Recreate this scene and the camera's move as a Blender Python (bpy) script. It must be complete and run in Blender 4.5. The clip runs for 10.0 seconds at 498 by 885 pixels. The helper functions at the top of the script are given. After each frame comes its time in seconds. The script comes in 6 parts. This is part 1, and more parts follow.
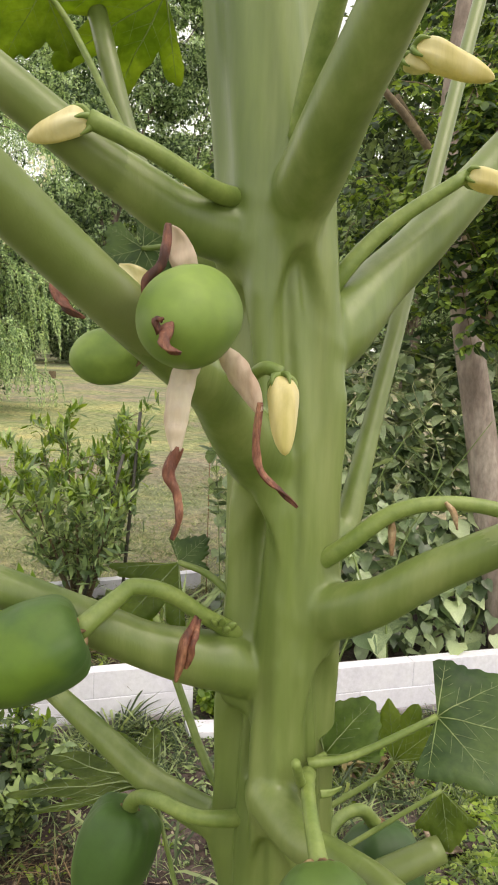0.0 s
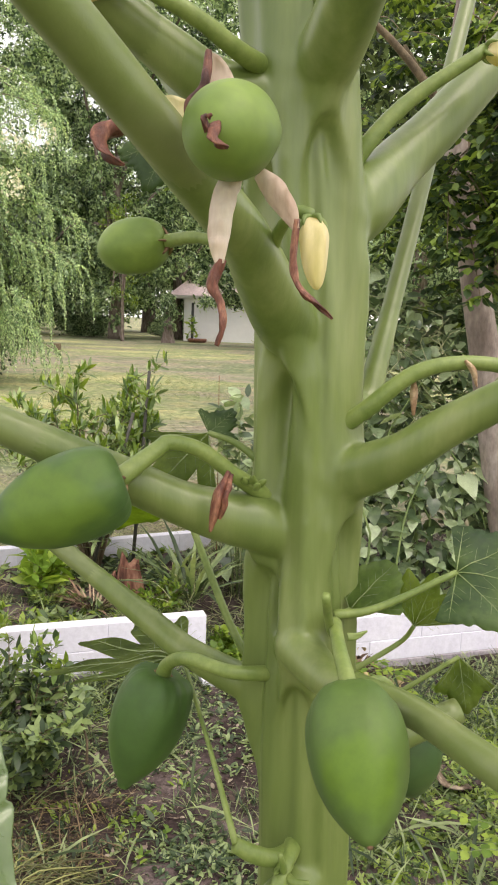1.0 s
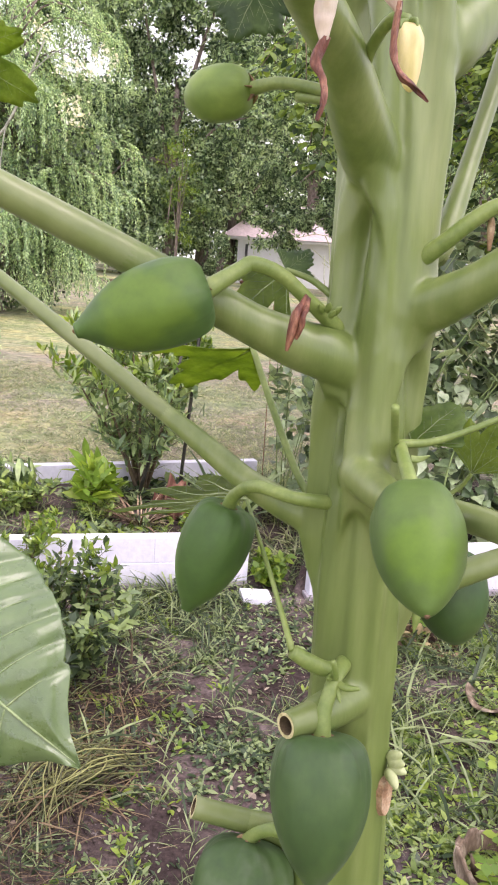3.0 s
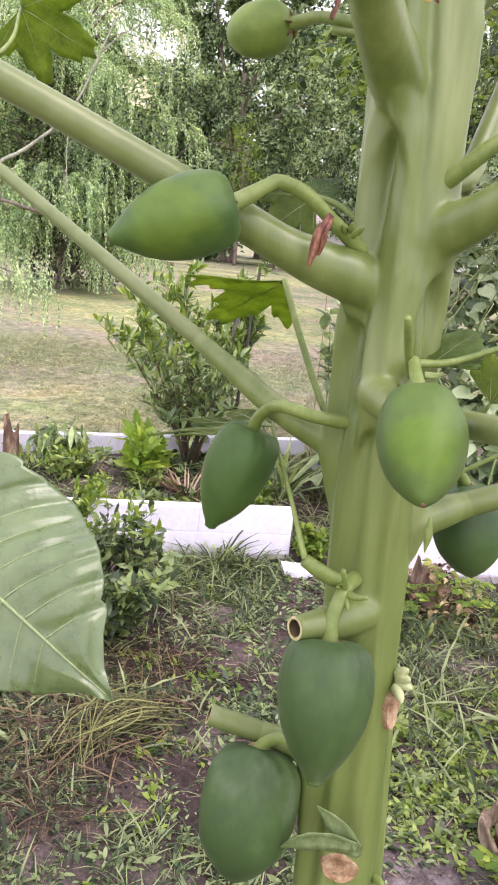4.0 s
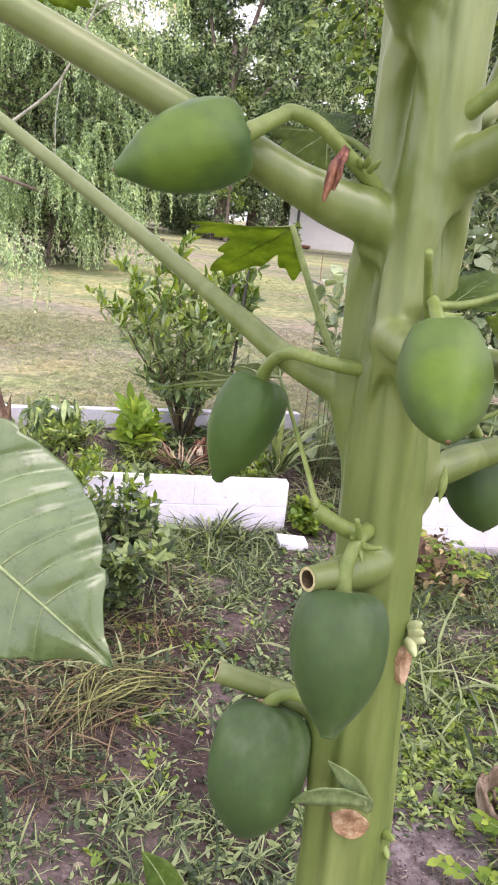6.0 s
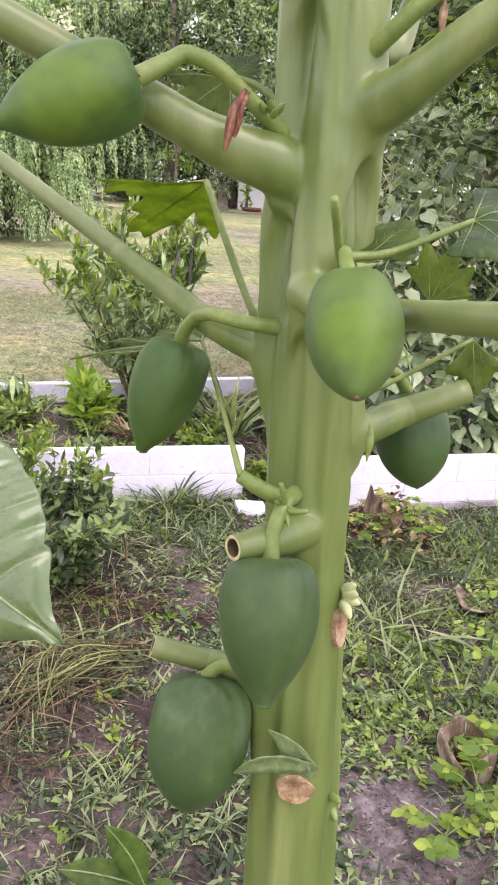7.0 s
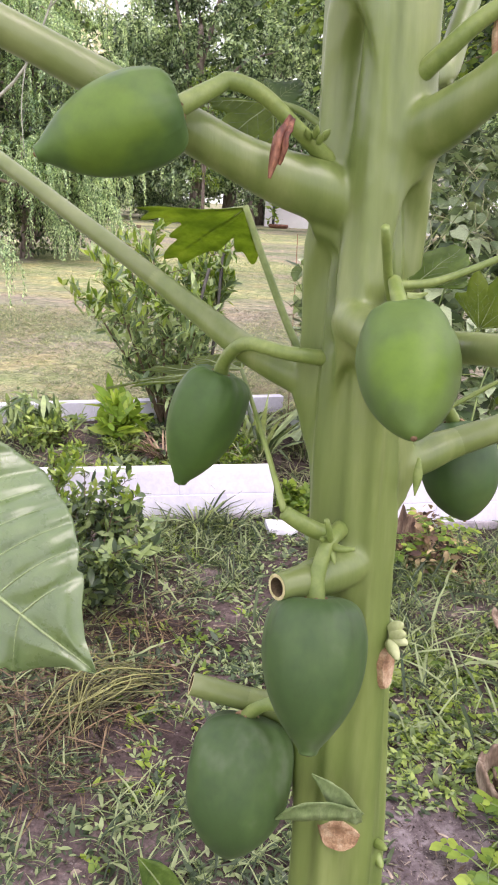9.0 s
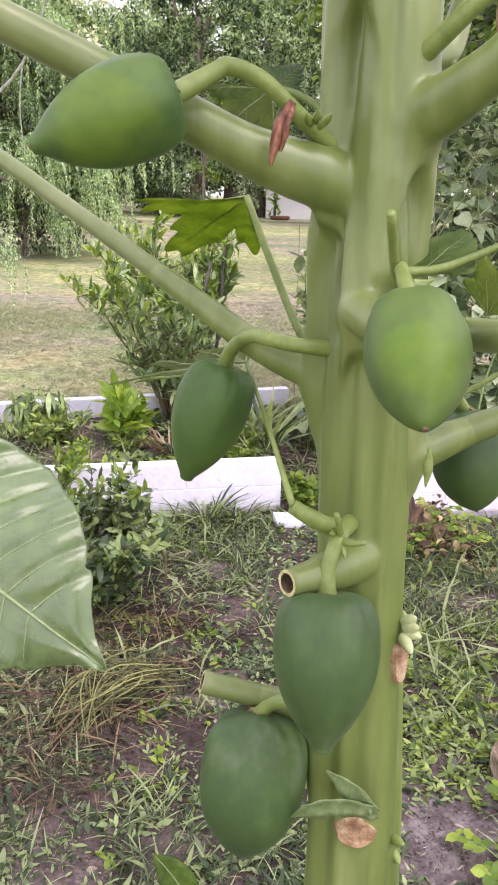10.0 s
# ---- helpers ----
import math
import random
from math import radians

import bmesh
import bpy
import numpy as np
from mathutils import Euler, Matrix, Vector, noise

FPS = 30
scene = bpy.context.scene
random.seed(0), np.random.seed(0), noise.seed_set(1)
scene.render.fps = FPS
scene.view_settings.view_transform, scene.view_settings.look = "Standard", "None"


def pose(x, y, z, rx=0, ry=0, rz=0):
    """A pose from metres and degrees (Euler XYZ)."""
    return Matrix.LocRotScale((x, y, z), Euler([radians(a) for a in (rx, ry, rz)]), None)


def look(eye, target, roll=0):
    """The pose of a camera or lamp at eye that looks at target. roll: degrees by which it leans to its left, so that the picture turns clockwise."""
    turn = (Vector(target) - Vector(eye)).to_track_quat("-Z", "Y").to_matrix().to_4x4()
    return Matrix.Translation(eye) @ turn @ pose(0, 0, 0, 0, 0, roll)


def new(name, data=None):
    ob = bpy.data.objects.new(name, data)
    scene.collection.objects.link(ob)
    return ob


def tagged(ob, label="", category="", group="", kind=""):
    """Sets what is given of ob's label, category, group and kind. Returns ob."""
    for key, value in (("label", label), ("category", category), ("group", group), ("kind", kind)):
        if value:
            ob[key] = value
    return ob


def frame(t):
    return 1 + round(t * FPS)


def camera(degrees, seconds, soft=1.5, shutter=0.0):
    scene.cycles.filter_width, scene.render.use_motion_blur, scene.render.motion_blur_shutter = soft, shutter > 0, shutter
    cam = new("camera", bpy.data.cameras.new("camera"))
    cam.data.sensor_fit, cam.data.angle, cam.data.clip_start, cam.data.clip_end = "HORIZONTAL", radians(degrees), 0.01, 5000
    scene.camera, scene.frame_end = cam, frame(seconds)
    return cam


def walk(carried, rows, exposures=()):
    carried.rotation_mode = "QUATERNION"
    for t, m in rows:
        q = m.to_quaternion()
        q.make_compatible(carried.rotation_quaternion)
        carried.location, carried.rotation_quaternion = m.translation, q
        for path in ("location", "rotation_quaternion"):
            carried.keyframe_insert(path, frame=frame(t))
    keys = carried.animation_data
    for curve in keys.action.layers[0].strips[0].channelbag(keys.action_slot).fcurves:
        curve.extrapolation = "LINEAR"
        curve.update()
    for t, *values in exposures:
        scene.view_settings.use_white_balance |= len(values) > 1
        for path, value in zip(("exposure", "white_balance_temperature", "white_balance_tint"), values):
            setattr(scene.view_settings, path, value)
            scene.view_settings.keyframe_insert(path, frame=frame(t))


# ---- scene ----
cam = camera(36.0, 10.0, soft=1.95)
PATH = [
    (0, (0.088, 0.038, 1.351), (-0.107, 2.013, 1.108), 2.7),
    (0.5, (0.083, 0.024, 1.334), (-0.125, 1.999, 1.098), 2.7),
    (1, (0.08, 0.006, 1.287), (-0.126, 1.97, 0.973), 2.1),
    (1.5, (0.069, -0.005, 1.262), (-0.181, 1.928, 0.816), 2.1),
    (2, (0.067, -0.02, 1.246), (-0.106, 1.933, 0.848), 2.8),
    (2.5, (0.057, -0.029, 1.226), (-0.193, 1.903, 0.775), 3.8),
    (2.7, (0.059, -0.029, 1.221), (-0.217, 1.898, 0.763), 3.9),
    (3.8, (0.105, -0.068, 1.182), (-0.314, 1.834, 0.728), 6.2),
    (4, (0.105, -0.068, 1.171), (-0.336, 1.817, 0.671), 5.9),
    (4.5, (0.101, -0.066, 1.158), (-0.312, 1.812, 0.606), 6.9),
    (5, (0.093, -0.063, 1.159), (-0.36, 1.809, 0.618), 5.8),
    (5.2, (0.093, -0.059, 1.16), (-0.378, 1.809, 0.625), 5.9),
    (6.3, (0.091, -0.06, 1.14), (-0.291, 1.816, 0.56), 5.5),
    (6.5, (0.098, -0.043, 1.143), (-0.279, 1.825, 0.535), 4.6),
    (7, (0.117, -0.033, 1.139), (-0.186, 1.841, 0.512), 3.9),
    (7.5, (0.118, -0.024, 1.138), (-0.19, 1.852, 0.518), 3.4),
    (8, (0.109, -0.018, 1.141), (-0.236, 1.856, 0.534), 2.8),
    (8.5, (0.106, -0.015, 1.142), (-0.255, 1.861, 0.551), 2.2),
    (9, (0.102, -0.015, 1.145), (-0.275, 1.858, 0.552), 3.1),
    (9.5, (0.099, -0.009, 1.148), (-0.292, 1.862, 0.559), 2.2),
    (10, (0.1, -0.006, 1.143), (-0.291, 1.857, 0.532), 1.7),
]
walk(cam, [(t, look(eye, target, roll)) for t, eye, target, roll in PATH],
     [(0.0, 0.32, 7350, 9.5), (0.5, 0.38, 7150, 11.5), (1.0, 0.45, 6980, 15), (2.0, 0.69, 6620, 22.5), (2.7, 0.79, 6470, 27), (4.0, 0.82, 6430, 28), (10.0, 0.80, 6430, 28)])

# ---- world, sun ----
world = bpy.data.worlds.new("sky")
scene.world = world
world.use_nodes = True
wn = world.node_tree.nodes
sky = wn.new("ShaderNodeTexSky")
sky.sky_type = 'NISHITA'
sky.sun_disc = False
SUN_EL, SUN_AZ = 62.0, 122.0          # degrees: height, and the turn from +y towards +x
sky.sun_elevation, sky.sun_rotation = radians(SUN_EL), radians(SUN_AZ)
sky.dust_density, sky.air_density, sky.ozone_density = 3.0, 1.0, 1.0
haze = wn.new("ShaderNodeMix")                       # thin bright cloud over the blue
haze.data_type = 'RGBA'
haze.inputs[0].default_value = 0.65
haze.inputs[7].default_value = (11.0, 10.9, 10.8, 1)
wn["Background"].inputs["Strength"].default_value = 0.138
world.node_tree.links.new(sky.outputs[0], haze.inputs[6])
world.node_tree.links.new(haze.outputs[2], wn["Background"].inputs["Color"])
sun = new("sun", bpy.data.lights.new("sun", 'SUN'))
sun.data.energy, sun.data.angle, sun.data.color = 1.25, radians(40), (1.0, 0.96, 0.88)
sun.matrix_world = look(Vector((math.sin(radians(SUN_AZ)) * math.cos(radians(SUN_EL)), math.cos(radians(SUN_AZ)) * math.cos(radians(SUN_EL)), math.sin(radians(SUN_EL)))) * 30, (0, 0, 0))

# ---- building helpers ----
def part(name, data, material, parent=None, label=""):
    """A mesh (bmesh or mesh) as one object, under its thing."""
    if isinstance(data, bmesh.types.BMesh):
        me = bpy.data.meshes.new(name)
        data.to_mesh(me)
        data.free()
    else:
        me = data
    if material and not me.materials:
        me.materials.append(material)
    ob = new(name, me)
    if parent:
        ob.parent = parent
    return tagged(ob, label)


def thing(name, label, category, place=(0, 0, 0), group="", kind=""):
    ob = new(name)
    ob.location = place
    ob.empty_display_size = 0.05
    return tagged(ob, label, category, group, kind)


def smooth(me):
    me.polygons.foreach_set("use_smooth", [True] * len(me.polygons))
    return me


def spline(points, n):
    """Catmull-Rom through the rows of points (any width), n steps a stretch."""
    p = np.array(points, float)
    if len(p) == 2:
        return np.array([p[0] + (p[1] - p[0]) * i / n for i in range(n + 1)])
    q = np.vstack([2 * p[0] - p[1], p, 2 * p[-1] - p[-2]])
    out = []
    for i in range(1, len(q) - 2):
        for k in range(n):
            u = k / n
            a, b, c, d = q[i - 1], q[i], q[i + 1], q[i + 2]
            out.append(0.5 * (2 * b + (c - a) * u + (2 * a - 5 * b + 4 * c - d) * u * u + (3 * b - a - 3 * c + d) * u ** 3))
    out.append(p[-1])
    return np.array(out)


def tube_into(bm, points, radii, segs=16, steps=6, flat=1.0, ridges=0, hollow=0.0):
    """A round, tapering, bending tube through the points; closed at both ends."""
    rows = spline([(*p, r) for p, r in zip(points, radii)], steps)
    rings, side = [], None
    for i, row in enumerate(rows):
        c = Vector(row[:3])
        d = Vector(rows[min(i + 1, len(rows) - 1)][:3]) - Vector(rows[max(i - 1, 0)][:3])
        d.normalize()
        if side is None:
            side = d.cross(Vector((0, 0, 1)) if abs(d.z) < 0.95 else Vector((1, 0, 0))).normalized()
        side = (side - d * side.dot(d)).normalized()
        up = side.cross(d)
        ring = []
        for k in range(segs):
            a = 2 * math.pi * k / segs
            r = max(row[3], 1e-4) * (1 + ridges * math.cos(5 * a))
            ring.append(bm.verts.new(c + side * (r * math.cos(a)) + up * (r * flat * math.sin(a))))
        rings.append((ring, c, d))
    for (a, _, _), (b, _, _) in zip(rings, rings[1:]):
        for k in range(segs):
            bm.faces.new((a[k], a[(k + 1) % segs], b[(k + 1) % segs], b[k]))
    bm.faces.new(list(reversed(rings[0][0])))
    ring, c, d = rings[-1]
    if hollow:
        inner = [bm.verts.new(c + (v.co - c) * hollow) for v in ring]
        deep = [bm.verts.new(c + (v.co - c) * hollow * 0.9 - d * hollow * 0.030) for v in ring]
        for k in range(segs):
            j = (k + 1) % segs
            bm.faces.new((ring[k], ring[j], inner[j], inner[k]))
            bm.faces.new((inner[k], inner[j], deep[j], deep[k]))
        bm.faces.new(deep)
    else:
        bm.faces.new(ring)
    for f in bm.faces:
        f.smooth = True
    return bm


def tube(*args, **kw):
    return tube_into(bmesh.new(), *args, **kw)


def frame_along(d, up=(0, 0, 1)):
    """A turn whose z runs along d."""
    z = Vector(d).normalized()
    x = Vector(up).cross(z)
    if x.length < 1e-4:
        x = Vector((1, 0, 0))
    x.normalize()
    return Matrix((x, z.cross(x), z)).transposed()


def revolve(profile, top, tip, radius, lobes=0.0, segs=72, wob=0.0, seed=0):
    """A fruit: profile rows (way from stem to tip, share of the radius)."""
    bm = bmesh.new()
    top, tip = Vector(top), Vector(tip)
    m, length = frame_along(tip - top), (tip - top).length
    rings = []
    for u, s in spline(profile, 5):
        ring = []
        for k in range(segs):
            a = 2 * math.pi * k / segs
            r = radius * max(s, 0.004) * (1 + lobes * ((0.6 + 1.9 * (1 - u) ** 3) * math.cos(5 * a + 0.4) + 3.2 * max(0.0, 1 - u * 2.6) ** 2 * noise.noise(Vector((math.cos(a) * 4 + seed, math.sin(a) * 4, u * 2))) + 1.7 * max(0.0, 1 - u * 1.7) * noise.noise(Vector((math.cos(a) * 8 + seed, math.sin(a) * 8, u * 3)))) + wob * noise.noise(Vector((math.cos(a) * 1.3 + seed, math.sin(a) * 1.3, u * 2))))
            ring.append(bm.verts.new(top + m @ Vector((r * math.cos(a), r * math.sin(a), u * length))))
        rings.append(ring)
    for a, b in zip(rings, rings[1:]):
        for k in range(segs):
            bm.faces.new((a[k], a[(k + 1) % segs], b[(k + 1) % segs], b[k]))
    bm.faces.new(list(reversed(rings[0])))
    bm.faces.new(rings[-1])
    for f in bm.faces:
        f.smooth = True
    return bm


def mesh_of(name, verts, faces, flat=False):
    """A mesh from arrays: verts (n, 3), faces (m, k), all of k corners."""
    me = bpy.data.meshes.new(name)
    verts, faces = np.asarray(verts, np.float32), np.asarray(faces, np.int32)
    m, k = faces.shape
    me.vertices.add(len(verts))
    me.vertices.foreach_set("co", verts.ravel())
    me.loops.add(m * k)
    me.loops.foreach_set("vertex_index", faces.ravel())
    me.polygons.add(m)
    me.polygons.foreach_set("loop_start", np.arange(m, dtype=np.int32) * k)
    me.polygons.foreach_set("use_smooth", np.full(m, not flat))
    me.update(calc_edges=True)
    me.validate()
    return me


def blade(width, bend=0.25, n=3, fold=0.15, shape=1.0):
    """A leaf template along +x, 1 long: (verts, quads)."""
    v, f = [], []
    for i in range(n + 1):
        u = i / n
        w = width * 0.5 * (math.sin(math.pi * min(1.0, (0.08 + 0.92 * u)) ** shape) + 0.03)
        z = -bend * u * u
        for s in (-1, 0, 1):
            v.append((u, s * w, z + abs(s) * fold * w))
    for i in range(n):
        for s in (0, 1):
            a = i * 3 + s
            f.append((a, a + 1, a + 4, a + 3))
    return np.array(v), np.array(f)


def turns(yaw, pitch, roll):
    """Rotations (n, 3, 3): z by yaw, y by pitch, x by roll."""
    cy, sy, cp, sp, cr, sr = np.cos(yaw), np.sin(yaw), np.cos(pitch), np.sin(pitch), np.cos(roll), np.sin(roll)
    return np.stack([np.stack([cy * cp, cy * sp * sr - sy * cr, cy * sp * cr + sy * sr], -1),
                     np.stack([sy * cp, sy * sp * sr + cy * cr, sy * sp * cr - cy * sr], -1),
                     np.stack([-sp, cp * sr, cp * cr], -1)], 1)


def scatter(name, template, pos, rot, size):
    v, f = template
    n = len(pos)
    size = np.asarray(size, float)
    size = size[:, None, None] if size.ndim == 1 else size[:, None, :]
    verts = np.einsum("nij,nkj->nki", rot, v[None] * size) + pos[:, None]
    faces = f[None] + (np.arange(n) * len(v))[:, None, None]
    return mesh_of(name, verts.reshape(-1, 3), faces.reshape(-1, f.shape[1]))


def box_into(bm, lo, hi, bevel=0.0):
    made = bmesh.ops.create_cube(bm, size=1.0)["verts"]
    for v in made:
        v.co = Vector([lo[i] + (v.co[i] + 0.5) * (hi[i] - lo[i]) for i in range(3)])
    if bevel:
        edges = list({e for v in made for e in v.link_edges})
        bmesh.ops.bevel(bm, geom=edges, offset=bevel, segments=2, affect='EDGES', profile=0.6)
    return bm


def box(lo, hi, bevel=0.0):
    return box_into(bmesh.new(), lo, hi, bevel)

# ---- materials ----
def material(name, colors, scale=20.0, rough=0.5, bump=0.2, bump_scale=None, stretch=(1, 1, 1), island=0.0, clear=0.0, through_light=0.0, spec=0.5, detail=5.0, contrast=(0.35, 0.65), fine=0.25, random_object=0.0, sheen=0.0, lit_patch=None):
    """Colour from two noises between the colours given, fine grain, roughness that varies, and bump."""
    m = bpy.data.materials.new(name)
    m.use_nodes = True
    nt = m.node_tree
    N, K = nt.nodes, nt.links.new
    bsdf = N["Principled BSDF"]
    co = N.new("ShaderNodeTexCoord")
    mp = N.new("ShaderNodeMapping")
    mp.inputs["Scale"].default_value = stretch
    K(co.outputs["Object"], mp.inputs["Vector"])

    def noisy(sc, det=detail, rg=0.6):
        t = N.new("ShaderNodeTexNoise")
        t.inputs["Scale"].default_value, t.inputs["Detail"].default_value, t.inputs["Roughness"].default_value = sc, det, rg
        K(mp.outputs[0], t.inputs["Vector"])
        return t.outputs["Fac"]

    ramp = N.new("ShaderNodeValToRGB")
    e = ramp.color_ramp.elements
    lo, hi = contrast
    e[0].position, e[1].position = lo, hi
    e[0].color, e[1].color = (*colors[0], 1), (*colors[-1], 1)
    for i, c in enumerate(colors[1:-1], 1):
        e.new(lo + (hi - lo) * i / (len(colors) - 1)).color = (*c, 1)
    fac = noisy(scale)
    if island or random_object:
        src = N.new("ShaderNodeNewGeometry").outputs["Random Per Island"] if island else N.new("ShaderNodeObjectInfo").outputs["Random"]
        mix = N.new("ShaderNodeMix")
        mix.inputs[0].default_value = island or random_object
        K(fac, mix.inputs[2])
        K(src, mix.inputs[3])
        fac = mix.outputs[0]
    K(fac, ramp.inputs[0])
    col = ramp.outputs[0]
    grain = noisy(scale * 7.3, 4.0)
    if lit_patch:                                          # lighter front patch, the look of sky sheen in colour: centre, reach, colour
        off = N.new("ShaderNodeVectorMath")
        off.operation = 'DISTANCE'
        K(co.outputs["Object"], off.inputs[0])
        off.inputs[1].default_value = lit_patch[0]
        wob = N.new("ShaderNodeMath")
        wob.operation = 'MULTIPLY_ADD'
        wob.inputs[1].default_value = lit_patch[1] * 0.9
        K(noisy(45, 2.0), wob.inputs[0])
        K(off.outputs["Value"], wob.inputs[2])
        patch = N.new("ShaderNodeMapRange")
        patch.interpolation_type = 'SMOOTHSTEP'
        patch.inputs["From Min"].default_value, patch.inputs["From Max"].default_value = lit_patch[1] * 1.50, lit_patch[1] * 0.92
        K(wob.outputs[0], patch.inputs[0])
        lit_mix = N.new("ShaderNodeMix")
        lit_mix.data_type = 'RGBA'
        lit_mix.inputs[7].default_value = (*lit_patch[2], 1)
        K(patch.outputs[0], lit_mix.inputs[0])
        K(col, lit_mix.inputs[6])
        col = lit_mix.outputs[2]
    if fine:
        gr = N.new("ShaderNodeMapRange")
        gr.inputs["From Min"].default_value, gr.inputs["From Max"].default_value = 0.3, 0.7
        gr.inputs["To Min"].default_value, gr.inputs["To Max"].default_value = 1 - fine, 1 + fine
        K(grain, gr.inputs[0])
        mul = N.new("ShaderNodeMix")
        mul.data_type, mul.blend_type = 'RGBA', 'MULTIPLY'
        mul.inputs[0].default_value = 1.0
        K(col, mul.inputs[6])
        K(gr.outputs[0], mul.inputs[7])
        col = mul.outputs[2]
    K(col, bsdf.inputs["Base Color"])
    rr = N.new("ShaderNodeMapRange")
    rr.inputs["To Min"].default_value, rr.inputs["To Max"].default_value = max(rough - 0.12, 0.02), min(rough + 0.15, 1)
    K(grain, rr.inputs[0])
    K(rr.outputs[0], bsdf.inputs["Roughness"])
    bsdf.inputs["Specular IOR Level"].default_value = spec
    bsdf.inputs["Coat Weight"].default_value = clear
    bsdf.inputs["Sheen Weight"].default_value = sheen
    bsdf.inputs["Sheen Roughness"].default_value = 0.35
    if bump:
        bp = N.new("ShaderNodeBump")
        bp.inputs["Strength"].default_value, bp.inputs["Distance"].default_value = bump, 0.2 / (bump_scale or scale)
        K(noisy(bump_scale or scale * 3, 6.0), bp.inputs["Height"])
        K(bp.outputs[0], bsdf.inputs["Normal"])
    if through_light:
        tl = N.new("ShaderNodeBsdfTranslucent")
        bright = N.new("ShaderNodeMix")
        bright.data_type, bright.blend_type = 'RGBA', 'MULTIPLY'
        bright.inputs[0].default_value = 1.0
        bright.inputs[7].default_value = (1.45, 1.4, 0.75, 1)
        K(col, bright.inputs[6])
        K(bright.outputs[2], tl.inputs["Color"])
        ms = N.new("ShaderNodeMixShader")
        ms.inputs[0].default_value = through_light
        K(bsdf.outputs[0], ms.inputs[1])
        K(tl.outputs[0], ms.inputs[2])
        K(ms.outputs[0], N["Material Output"].inputs["Surface"])
    return m


# upright streaks: partly the skin's own tone, partly flute shading put into colour
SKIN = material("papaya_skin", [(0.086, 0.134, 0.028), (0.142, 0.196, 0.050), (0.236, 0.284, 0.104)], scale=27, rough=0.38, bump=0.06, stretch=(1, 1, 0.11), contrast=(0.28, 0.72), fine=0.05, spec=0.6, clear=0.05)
PETIOLE = material("leaf_stalk_skin", [(0.128, 0.176, 0.046), (0.152, 0.198, 0.062), (0.186, 0.226, 0.086)], scale=16, rough=0.36, bump=0.05, fine=0.05, spec=0.55, clear=0.04, detail=3.0)
STALK = material("fruit_stalk_skin", [(0.13, 0.195, 0.042), (0.22, 0.285, 0.080)], scale=60, rough=0.45, bump=0.08, fine=0.08)
FRUIT = material("green_fruit_skin", [(0.049, 0.104, 0.023), (0.072, 0.144, 0.025), (0.106, 0.186, 0.027)], scale=11, rough=0.50, spec=0.36, bump=0.05, bump_scale=160, contrast=(0.36, 0.66), fine=0.12, detail=1.5, sheen=0.03)
# lighter front painted on these two skins; rim reflection is put into the colour
FRUIT_PALE = material("lit_front_fruit_skin", [(0.056, 0.106, 0.027), (0.072, 0.130, 0.030), (0.090, 0.150, 0.032)], scale=14, rough=0.50, spec=0.30, bump=0.05, bump_scale=160, fine=0.12, detail=2.0, sheen=0.03, lit_patch=((0.103, 0.346, 1.076), 0.0245, (0.090, 0.165, 0.016)))
FRUIT_LONG = material("long_fruit_skin", [(0.046, 0.100, 0.027), (0.062, 0.124, 0.029), (0.084, 0.152, 0.030)], scale=14, rough=0.48, spec=0.36, bump=0.05, bump_scale=160, fine=0.12, detail=2.0, sheen=0.03, lit_patch=((-0.068, 0.392, 1.180), 0.036, (0.096, 0.172, 0.022)))
CALYX = material("dry_calyx", [(0.08, 0.045, 0.025), (0.20, 0.12, 0.06), (0.36, 0.28, 0.15)], scale=120, rough=0.8, bump=0.4, fine=0.2)
FRUIT_YOUNG = material("young_fruit_skin", [(0.115, 0.190, 0.040), (0.150, 0.232, 0.046), (0.195, 0.285, 0.060)], scale=22, rough=0.5, spec=0.35, bump=0.04, bump_scale=160, fine=0.08, detail=3.0)
SCAR = material("leaf_scar", [(0.20, 0.11, 0.055), (0.35, 0.22, 0.125), (0.48, 0.36, 0.235)], scale=90, rough=0.8, bump=0.6, fine=0.25)
PITH = material("cut_pith", [(0.36, 0.33, 0.14), (0.55, 0.50, 0.28)], scale=150, rough=0.8, bump=0.4)
HOLLOW = material("dark_hollow", [(0.06, 0.04, 0.02), (0.16, 0.12, 0.06)], scale=120, rough=0.9, bump=0.4)
PETAL = material("cream_petal", [(0.58, 0.52, 0.20), (0.70, 0.62, 0.32), (0.78, 0.73, 0.48)], scale=40, rough=0.5, bump=0.12, stretch=(1, 1, 0.12), through_light=0.2, fine=0.05)
PETAL_PALE = material("faded_petal", [(0.50, 0.36, 0.28), (0.64, 0.53, 0.44), (0.74, 0.67, 0.58)], scale=45, rough=0.6, bump=0.25, stretch=(1, 1, 0.15), fine=0.05, through_light=0.2)
DRY = material("dried_petal", [(0.055, 0.016, 0.012), (0.150, 0.050, 0.030), (0.36, 0.17, 0.10)], scale=110, rough=0.55, bump=0.8, stretch=(1, 1, 0.35), fine=0.3)
LEAF_PAPAYA = material("papaya_leaf", [(0.095, 0.165, 0.04), (0.15, 0.24, 0.055), (0.21, 0.31, 0.08)], scale=30, rough=0.5, bump=0.25, bump_scale=120, through_light=0.62, fine=0.12)
VEIN = material("leaf_vein", [(0.22, 0.30, 0.10), (0.33, 0.40, 0.18)], scale=40, rough=0.5, bump=0.05, through_light=0.1)
